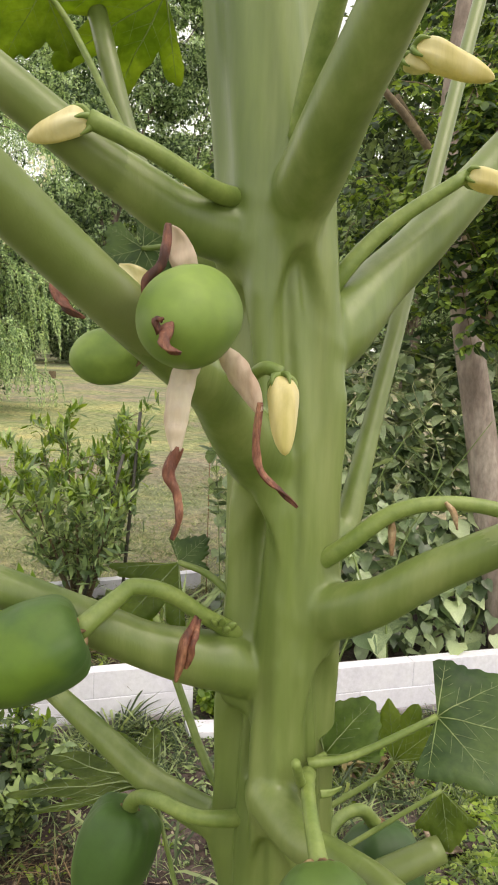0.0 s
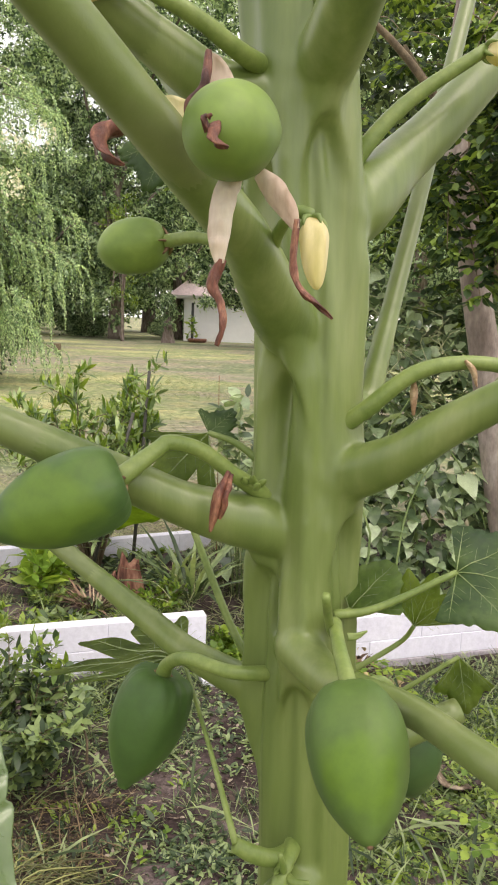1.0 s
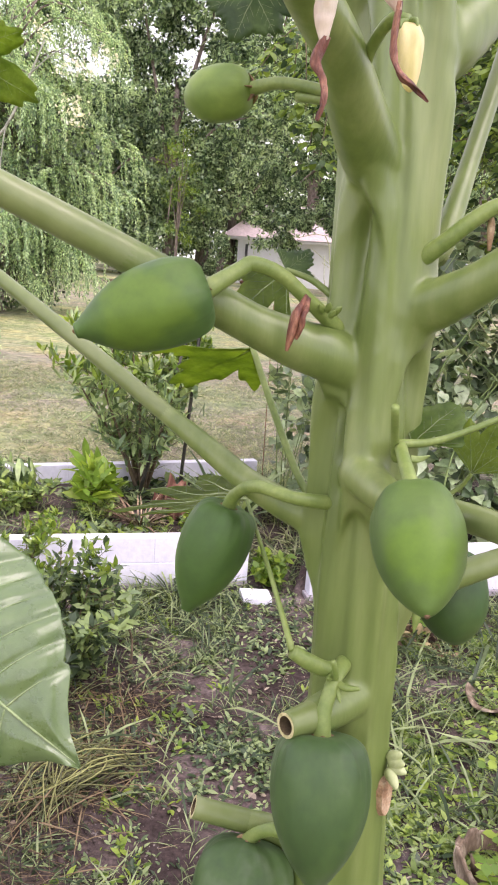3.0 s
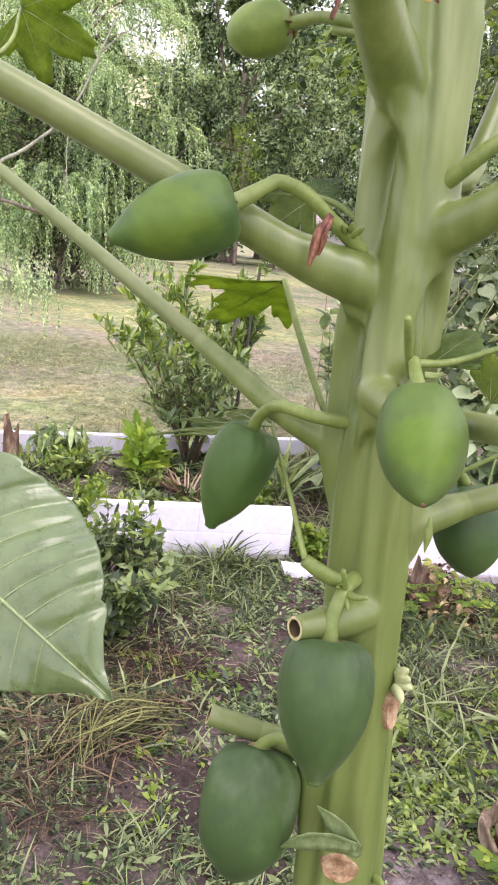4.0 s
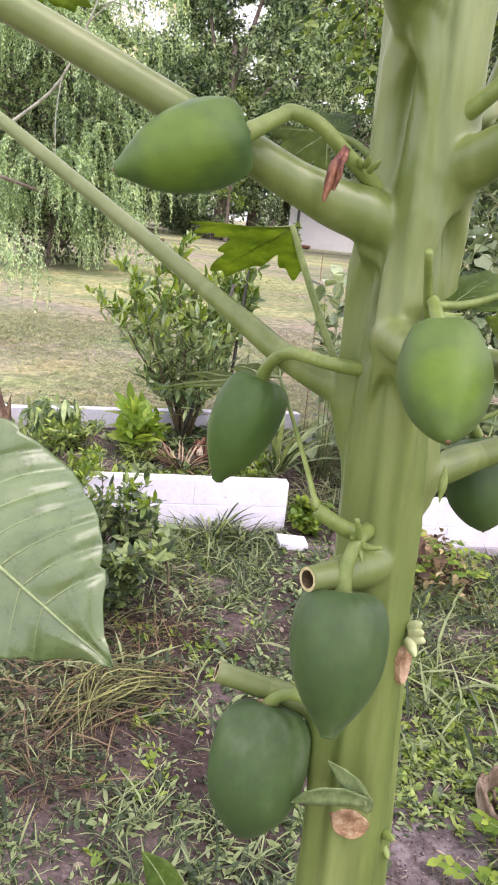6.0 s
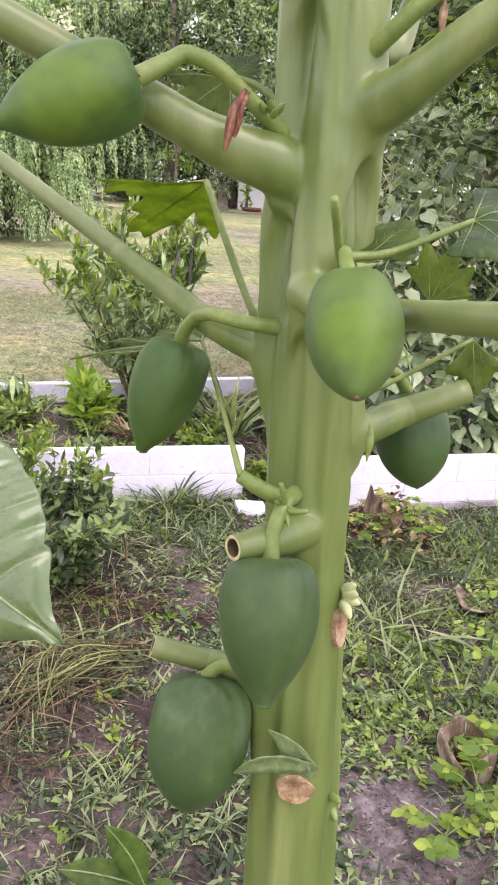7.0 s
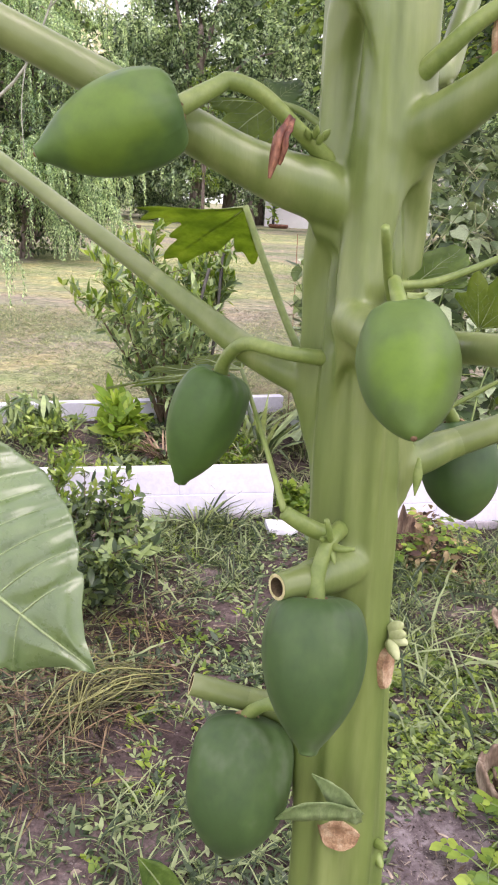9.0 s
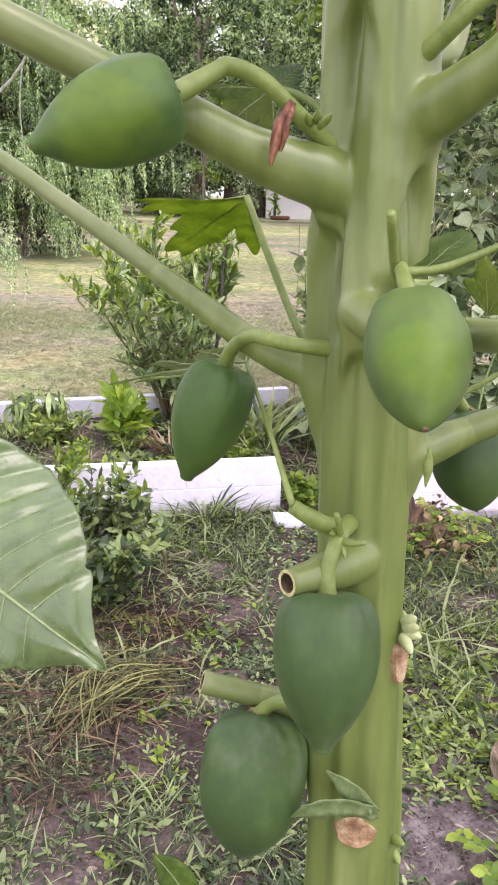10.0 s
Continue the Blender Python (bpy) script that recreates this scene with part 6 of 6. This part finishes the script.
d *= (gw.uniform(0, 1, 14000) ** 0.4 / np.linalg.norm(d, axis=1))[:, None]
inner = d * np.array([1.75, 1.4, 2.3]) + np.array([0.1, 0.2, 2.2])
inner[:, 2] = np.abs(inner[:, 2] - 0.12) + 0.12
part("inner_leaves", scatter("inner_leaves", TWIG, inner, turns(gw.uniform(0, 6.28, 14000), gw.normal(0.5, 0.5, 14000), gw.normal(0, 0.6, 14000)), gw.uniform(0.06, 0.13, 14000)), OAK_DARK, weep, "dark leaves added for the shade inside the crown")
blossom = material("white_blossom", [(0.70, 0.68, 0.58), (0.82, 0.80, 0.74)], scale=5, rough=0.7, bump=0.0, through_light=0.3)
tips = np.array([(2.35, -2.2, 3.66), (2.60, -2.1, 3.75), (2.15, -2.2, 3.70), (2.80, -2.2, 3.80), (2.36, -2.3, 3.10), (2.22, -2.2, 3.22), (2.40, -2.3, 2.95), (1.7, -2.0, 4.2), (0.9, -2.1, 4.4)])
spots = np.repeat(tips, 34, 0) + gw.normal(0, 0.075, (len(tips) * 34, 3)) * np.array([1.1, 1, 1.2])
part("blossom", scatter("blossom", OVAL, spots, turns(gw.uniform(0, 6.28, len(spots)), gw.normal(0, 0.8, len(spots)), gw.normal(0, 0.8, len(spots))), gw.uniform(0.03, 0.07, len(spots))), blossom, weep, "clusters of white blossom")

# round-leaved young tree behind the vines
mor = thing("young_tree", "slim pinkish-barked tree with small round leaflets", "tree", (0.91, 3.20, 0.05))
part("trunk", tube([(0, 0, -0.1), (-0.03, 0, 0.2), (-0.115, 0, 0.6), (-0.205, 0.0, 1.05), (-0.29, 0.0, 1.45), (-0.40, 0.1, 2.1), (-0.34, 0.2, 3.0)], [0.078, 0.074, 0.068, 0.062, 0.056, 0.045, 0.03], segs=14, steps=6), BARK_PINK, mor)
rm, gm = random.Random(91), np.random.default_rng(91)
twigs, leafl = bmesh.new(), []


def spray(start, way, length, n_pin=7, sag=0.35):
    """A twice-divided leaf: a rachis with side stalks, each with pairs of leaflets."""
    s, w = Vector(start) - Vector(mor.location), Vector(way).normalized()
    e = s + w * length - Vector((0, 0, sag * length))
    m = s.lerp(e, 0.5) + Vector((0, 0, 0.12 * length))
    path = spline([s, m, e], 6)
    tube_into(twigs, [s, m, e], [0.0035, 0.0025, 0.001], segs=5, steps=3)
    side = w.cross(Vector((0, 0, 1))).normalized()
    for i in range(n_pin):
        u = (i + 1) / n_pin
        q = Vector(path[int(u * (len(path) - 1))])
        for sg in (-1, 1):
            d = (side * sg + w * 0.45 + Vector((0, 0, -0.35 + rm.uniform(-.2, .2)))).normalized()
            L = length * 0.38 * (1.15 - 0.6 * u)
            for k in range(4):
                p = q + d * (L * (k + 1) / 4)
                for s2 in (-1, 1):
                    leafl.append((*(p + Vector((rm.gauss(0, .006), rm.gauss(0, .006), 0))), math.atan2(d.y, d.x) + s2 * 0.9, rm.uniform(0.1, 0.8)))


for k in range(150):
    z = rm.uniform(1.5, 3.0)
    x = rm.uniform(0.7 if z < 1.75 else 0.15, 1.9)
    spray((x, rm.uniform(3.5, 4.6), z), (rm.uniform(-1, 1), rm.uniform(-1, 0.3), rm.uniform(-0.3, 0.3)), rm.uniform(0.25, 0.45))
for k in range(70):                                   # the deeper crown
    spray((rm.uniform(0.35, 2.3), rm.uniform(4.2, 5.4), rm.uniform(1.75, 3.4)), (rm.uniform(-1, 1), rm.uniform(-1, 0.3), rm.uniform(-0.3, 0.3)), rm.uniform(0.3, 0.5))
for k in range(6):                                   # a bough that hangs on the other side of the papaya stem
    spray((-0.34 + rm.uniform(-.10, .14), 3.5 + rm.uniform(-.2, .2), rm.uniform(1.95, 2.3)), (rm.uniform(-0.7, 0.3), -0.3, -0.5), rm.uniform(0.2, 0.32), sag=0.6)
for k in range(36):                                   # sprays that hide the upper trunk
    spray((0.58 + rm.uniform(-.16, .2), 3.0 + rm.uniform(-.1, .1), rm.uniform(1.66, 2.4)), (rm.uniform(-0.5, 0.5), -0.4, -0.3), rm.uniform(0.2, 0.3), sag=0.5)
for a, b, r in (((-0.30, 0.1, 1.9), (-0.9, -0.05, 2.5), 0.02), ((-0.9, -0.05, 2.5), (-1.27, -0.2, 2.1), 0.008), ((-0.25, 0, 1.4), (0.3, 0.3, 2.2), 0.025), ((-0.3, 0, 1.7), (-0.6, 0.3, 2.4), 0.02)):
    tube_into(twigs, [a, (Vector(a) + Vector(b)) / 2 + Vector((0, 0, 0.06)), b], [r, r * 0.8, r * 0.5], segs=7, steps=4)
tagged(part("branching", twigs, STEM_BROWN, mor), kind="stuff")
lf = np.array(leafl)
n = len(lf)
part("crown", scatter("crown", OVAL, lf[:, :3], turns(lf[:, 3], lf[:, 4], gm.normal(0, 0.5, n)), gm.uniform(0.028, 0.052, n)), MORINGA, mor)

# ---- white house beyond the lawn ----
house = thing("house", "low white house with a pink roof beyond the lawn", "house", (-8.76, 45.0, 0))
part("wall", box((0, 0, -0.2), (9.5, 7.0, 2.45)), STUCCO, house)
part("roof", box((-0.7, -0.6, 2.45), (10.2, 7.6, 2.60), 0.03), STUCCO, house, "white eaves board")


def gable(x0, x1, y0, y1, z0, z1):
    bm = bmesh.new()
    v = [bm.verts.new(c) for c in ((x0, y0, z0), (x1, y0, z0), (x1, y1, z0), (x0, y1, z0), (x0 + 1.6, (y0 + y1) / 2, z1), (x1 - 1.6, (y0 + y1) / 2, z1))]
    for f in ((0, 1, 5, 4), (1, 2, 5), (2, 3, 4, 5), (3, 0, 4), (3, 2, 1, 0)):
        bm.faces.new([v[i] for i in f])
    return bm


part("roof", gable(-0.8, 10.3, -0.7, 7.7, 2.604, 4.7), ROOF, house, "pink hipped roof")
door = part("door", box((0.45, -0.05, 0.0), (0.60, 0.02, 2.2), 0.01), DARK_GLASS, house, "narrow dark opening beside a post")
for x in (6.6, 8.1):
    w = part("window", box((x, -0.04, 1.0), (x + 1.1, 0.02, 2.0), 0.01), STUCCO, house)
    part("pane", box((x + 0.08, -0.055, 1.08), (x + 1.02, -0.042, 1.92)), DARK_GLASS, w)
planter = thing("planter", "small round planter with a yellow-green plant on the lawn", "planter", (-7.4, 42.0, 0))
part("bowl", tube([(0, 0, 0), (0, 0, 0.12), (0, 0, 0.2)], [0.45, 0.55, 0.5], segs=18, steps=2), STUMP, planter)
p, r, s = leaves_on([(-0.2, 0, 0.5), (-0.3, 0, 0.9), (-0.35, 0, 1.2)], 14, 0.3, spread=0.12, seed=3)
part("foliage", scatter("foliage", OVAL, p, r, s), BRIGHT, planter)
for x, y, h in ((-9.1, 25.0, 0.3),):
    post = thing("lawn_post", "short dark post on the lawn", "post", (x, y, 0))
    part("post", box((-0.09, -0.09, -0.1), (0.09, 0.09, h), 0.01), STEM_BROWN, post)


# ---- grass, weeds, litter on the ground ----
def ground_points(n, x0, x1, y0, y1, seed, dense=None, spare=True):
    g = np.random.default_rng(seed)
    x, y = g.uniform(x0, x1, n * 3), g.uniform(y0, y1, n * 3)
    ok = np.ones(len(x), bool)
    for face, lo, hi in ((FRONT, -2.8, -0.33), (BACK, -3, -0.5), (RIGHT, -0.10, 2.3)):
        f = face(x)
        ok &= ~((x > lo) & (x < hi) & (y > f - 0.01) & (y < f + 0.13))
    if spare:                                          # hardly anything grows on the bare patch
        ok &= ((x - 0.26) / 0.15) ** 2 + ((y - 1.17) / 0.22) ** 2 > g.uniform(0.2, 1.3, len(x))
    if dense:
        d = np.array([noise.noise(Vector((a * dense, b * dense, seed))) for a, b in zip(x, y)])
        ok &= d > g.uniform(-0.16, 0.34, len(x))
    x, y = x[ok][:n], y[ok][:n]
    z = np.array([ground_height(a, b) for a, b in zip(x, y)])
    return np.stack([x, y, z], -1), g


def tufts(name, label, n, region, height, blades, seed, mat, template=STRAP, lift=(0.35, 1.3), dense=1.4, category="grass", spare=True):
    pts, g = ground_points(n, *region, seed, dense, spare)
    p = np.repeat(pts, blades, 0) + np.concatenate([g.normal(0, 0.012, (len(pts) * blades, 2)), np.zeros((len(pts) * blades, 1))], 1)
    k = len(p)
    size = height * g.uniform(0.4, 1.2, k) * np.repeat(g.uniform(0.6, 1.3, len(pts)), blades)
    me = scatter(name, template, p, turns(g.uniform(0, 2 * np.pi, k), -g.uniform(*lift, k), g.normal(0, 0.4, k)), size)
    ob = part(name, me, mat)
    return tagged(ob, label, category, kind="stuff")


GARDEN = (-1.7, 1.5, 0.75, 2.95)
tufts("grass", "thin green grass tufts on the garden soil", 1250, GARDEN, 0.056, 8, 101, GRASS, lift=(0.35, 1.35), dense=2.3)
tufts("grass", "small pale grass seedlings on the soil", 1300, GARDEN, 0.055, 6, 131, GRASS, lift=(0.5, 1.4), dense=1.2)
tufts("grass", "long arching blades of grass", 70, GARDEN, 0.15, 4, 102, GRASS, lift=(0.5, 1.2), dense=2.0)
tufts("weeds", "small broad-leaved weeds on the soil", 3600, GARDEN, 0.025, 7, 103, WEED, template=SMALL, lift=(0.0, 0.8), dense=1.8, category="weeds")
tufts("weeds", "bright small-leaved weeds among the grass", 560, (0.1, 1.3, 1.2, 2.8), 0.030, 7, 104, BRIGHT, template=OVAL, lift=(0.0, 0.7), dense=2.2, category="weeds")
tufts("weeds", "yellow-green seedlings among the weeds", 300, (-1.2, 0.1, 1.0, 2.6), 0.024, 7, 121, BRIGHT, template=SMALL, lift=(0.1, 0.9), dense=2.6, category="weeds")
tufts("weeds", "fresh green weeds in the raised bed", 240, (-2.0, -0.5, 2.6, 3.7), 0.055, 6, 122, BRIGHT, template=SMALL, lift=(0.2, 1.0), dense=1.8, category="weeds")
tufts("grass", "sparse grass on the open soil around the papaya", 5200, (-4.2, 4.4, -3.5, 3.4), 0.080, 5, 123, GRASS, dense=0.9)
tufts("weeds", "scattered weeds on the open soil", 2600, (-4.2, 4.4, -3.5, 3.4), 0.026, 7, 124, WEED, template=SMALL, lift=(0.0, 0.8), dense=1.1, category="weeds")
NEAR = (-0.85, 0.30, 0.75, 1.75)
tufts("weeds", "low broad-leaved weeds crowding the soil", 800, NEAR, 0.021, 8, 114, WEED, template=SMALL, lift=(0.0, 0.9), dense=3.0, category="weeds")
tufts("weeds", "narrow-leaved weeds crowding the soil", 110, NEAR, 0.040, 7, 115, GRASS, template=LONG, lift=(0.2, 1.2), dense=2.6, category="weeds")
tufts("straw", "dry grey-brown straw and stalks on the soil", 1100, GARDEN, 0.10, 2, 105, STRAW, template=THIN, lift=(-0.02, 0.12), dense=1.7, category="straw")
tufts("leaf_litter", "dead brown leaf fragments on the soil", 3000, GARDEN, 0.016, 3, 106, LITTER, template=OVAL, lift=(-0.1, 0.4), dense=1.2, category="leaf litter")
tufts("grass", "green grass along the wall foot", 150, (-0.75, -0.30, 2.1, 2.60), 0.085, 8, 107, GRASS, dense=None)
tufts("weeds", "weeds and seedlings in the raised bed", 420, (-2.2, -0.45, 2.5, 3.7), 0.06, 6, 108, WEED, template=SMALL, lift=(0.1, 0.9), dense=1.6, category="weeds")
tufts("straw", "dry stalks lying in the raised bed", 320, (-1.4, -0.5, 2.7, 3.6), 0.14, 4, 109, STRAW, template=THIN, lift=(-0.02, 0.35), dense=None, category="straw")
tufts("lawn_grass", "short patchy green lawn grass behind the bed", 26000, (-4.6, 1.0, 3.7, 8.5), 0.040, 4, 110, LAWN, template=STUB, lift=(0.1, 0.9), dense=0.45, category="grass")
tufts("lawn_grass", "short straw-coloured lawn grass", 18000, (-4.6, 1.0, 3.7, 8.5), 0.042, 3, 111, LAWN_DRY, template=STUB, lift=(0.05, 0.7), dense=0.55, category="grass")
tufts("lawn_grass", "clumpy lawn grass further off", 9000, (-9.0, 1.0, 8.5, 17.0), 0.05, 4, 113, LAWN, template=STUB, lift=(0.1, 0.9), dense=0.5, category="grass")

# heap of pulled dry grass: a brown tangle with a bundle of yellowing stems on top
tufts("straw_heap", "brown tangle of pulled dry grass on the soil", 640, (-1.05, -0.42, 1.10, 1.85), 0.14, 6, 112, HEAP, template=THIN, lift=(0.0, 0.6), dense=None, category="straw")
rb = random.Random(33)
bm = bmesh.new()
for k in range(40):
    u = rb.random()
    s0 = Vector((-0.52 + 0.20 * u, 1.58 - 0.14 * rb.random(), rb.uniform(0.01, 0.07)))
    mid = Vector((-0.52 + 0.09 * rb.uniform(-1, 1), 1.42 + 0.06 * rb.uniform(-1, 1), rb.uniform(0.03, 0.10)))
    e = Vector((-0.62 + 0.16 * rb.random(), 1.24 + 0.12 * rb.random(), rb.uniform(0.0, 0.04)))
    tube_into(bm, [s0, mid, e], [0.0013, 0.0018, 0.0009], segs=5, steps=4)
tagged(part("pulled_grass", bm, YELLOW_STEM), "bundle of yellowing grass stems on the heap", "straw", kind="stuff")
# dead leaves heaped before the wall
pts, gd = ground_points(460, 0.08, 0.42, 2.34, 2.64, 140)
pts[:, 2] += gd.uniform(0, 0.17, len(pts)) * np.exp(-((pts[:, 0] - 0.22) / 0.11) ** 2)
me = scatter("dead_leaf_heap", blade(0.55, 0.5, 3, 0.5), pts, turns(gd.uniform(0, 6.28, len(pts)), gd.normal(0, 0.7, len(pts)), gd.normal(0, 0.8, len(pts))), gd.uniform(0.016, 0.042, len(pts)))
tagged(part("dead_leaf_heap", me, RED_LITTER), "curled dead brown leaves heaped by the wall", "leaf litter", kind="stuff")

tufts("grass", "grey-green grass and stalks beside the beds", 420, (-0.52, 0.10, 2.92, 4.4), 0.10, 7, 116, LAWN, dense=None)
tufts("straw", "pale dry stalks beside the beds", 300, (-0.52, 0.10, 2.92, 4.4), 0.12, 4, 117, LAWN_DRY, template=THIN, lift=(0.0, 0.7), dense=None, category="straw")

tufts("grass", "fine green grass between the papaya and the wall", 460, (0.12, 1.1, 1.42, 2.6), 0.055, 6, 118, GRASS, dense=2.2)
tufts("grass", "long pale arching grass between the papaya and the wall", 70, (0.12, 1.1, 1.42, 2.6), 0.16, 4, 134, GRASS, lift=(0.35, 1.2), dense=2.0)
tufts("weeds", "pale small weeds between the papaya and the wall", 1100, (0.12, 1.1, 1.30, 2.6), 0.026, 8, 135, SEEDLING, template=SMALL, lift=(0.0, 0.9), dense=2.4, category="weeds")
tufts("twigs", "small dry twigs and bits on the bare soil", 900, (0.05, 0.52, 0.90, 1.60), 0.035, 3, 119, LITTER, template=THIN, lift=(-0.02, 0.1), dense=None, category="leaf litter", spare=False)
tufts("twigs", "small dry twigs and bits on the garden soil", 2600, (-0.95, 0.95, 0.80, 2.55), 0.034, 3, 132, LITTER, template=THIN, lift=(-0.02, 0.15), dense=1.2, category="leaf litter")
tufts("soil_crumbs", "pale and dark crumbs and chips on the bare soil", 2000, (0.05, 0.55, 0.85, 1.60), 0.006, 3, 121, CRUMB, template=OVAL, lift=(-0.2, 0.6), dense=None, category="debris", spare=False)
tufts("leaf_litter", "curled dead bits on the bare soil", 420, (0.05, 0.55, 0.85, 1.60), 0.022, 2, 133, LITTER, template=LONG, lift=(-0.1, 0.4), dense=None, category="leaf litter", spare=False)
tufts("soil_crumbs", "pale and dark crumbs and chips on the bare soil", 1500, (-0.85, -0.05, 0.80, 1.60), 0.006, 3, 122, CRUMB, template=OVAL, lift=(-0.2, 0.6), dense=None, category="debris")

# seedlings with round yellow-green leaflets round the dry stump
def seedling(base, height, fronds, length, seed):
    rs, gs = random.Random(seed), np.random.default_rng(seed)
    sd = thing("seedling", "yellow-green seedling with small round leaflets", "seedling", base, group="round-leaved seedlings")
    part("stem", tube([(0, 0, -0.02), (0.004, 0.003, height * 0.5), (0, 0, height)], [0.003, 0.0025, 0.0015], segs=7, steps=3), STEM_GREEN, sd)
    rows = []
    for k in range(fronds):
        a = 2 * math.pi * k / fronds + rs.uniform(-.4, .4)
        z0, L = height * rs.uniform(0.5, 1.0), length * rs.uniform(0.6, 1.1)
        e = Vector((math.cos(a) * L, math.sin(a) * L, z0 + L * rs.uniform(-0.25, 0.35)))
        part("leaf_stalk", tube([(0, 0, z0), (e.x * 0.5, e.y * 0.5, (z0 + e.z) / 2 + 0.012), e], [0.0016, 0.0013, 0.0008], segs=5, steps=3), STEM_GREEN, sd)
        for u in (0.4, 0.6, 0.8, 1.0):
            q = Vector((0, 0, z0)).lerp(e, u) + Vector((0, 0, 0.010))
            for sg in (-1, 1):
                rows.append((*q, a + sg * 1.1, rs.uniform(-0.2, 0.25)))
    r = np.array(rows)
    part("foliage", scatter("foliage", blade(0.78, 0.08, 3, 0.06), r[:, :3], turns(r[:, 3], r[:, 4], gs.normal(0, 0.25, len(r))), gs.uniform(0.018, 0.030, len(r))), BRIGHT, sd)


for k, (x, y, h, fr, ln) in enumerate(((0.40, 1.24, 0.09, 6, 0.09), (0.47, 1.32, 0.13, 7, 0.11), (0.50, 1.50, 0.22, 6, 0.12), (0.55, 1.72, 0.16, 6, 0.12), (0.34, 1.13, 0.05, 5, 0.08), (0.60, 1.95, 0.14, 6, 0.1), (0.24, 2.42, 0.18, 7, 0.12), (0.33, 2.40, 0.15, 6, 0.10), (0.16, 2.36, 0.12, 6, 0.10))):
    seedling((x, y, 0.0), h, fr, ln, 120 + k)
# young papaya seedling low on the soil, its leaves leaning out to one side
sd = thing("papaya_seedling", "small papaya seedling with pointed green leaves", "seedling", (-0.155, 0.90, 0.0))
part("stem", tube([(0, 0, -0.02), (0.002, 0, 0.02), (0, -0.005, 0.05)], [0.005, 0.004, 0.003], segs=8, steps=3), STEM_GREEN, sd)
for pts, w, side in (([(0, -0.005, 0.045), (-0.015, -0.015, 0.100), (-0.034, -0.028, 0.150), (-0.057, -0.040, 0.194)], [0.006, 0.048, 0.046, 0.001], (0.33, 0.50, 0.35)), ([(0, -0.005, 0.045), (-0.045, -0.018, 0.066), (-0.092, -0.030, 0.080), (-0.136, -0.040, 0.085)], [0.006, 0.044, 0.042, 0.001], (0.0, 0.68, 0.62)), ([(0, -0.005, 0.045), (0.035, -0.015, 0.060), (0.070, -0.020, 0.055)], [0.006, 0.034, 0.001], (0.0, 0.62, 0.57))):
    lf_ob = part("leaf", ribbon(pts, w, curl=0.25, side=side, crumple=0.1), LEAF_PAPAYA, sd)
    part("midrib", tube([Vector(q) + Vector((0.0004, -0.0010, 0.0012)) for q in pts], [0.0014] * (len(pts) - 1) + [0.0004], segs=6, steps=4), VEIN, lf_ob, "pale midrib")
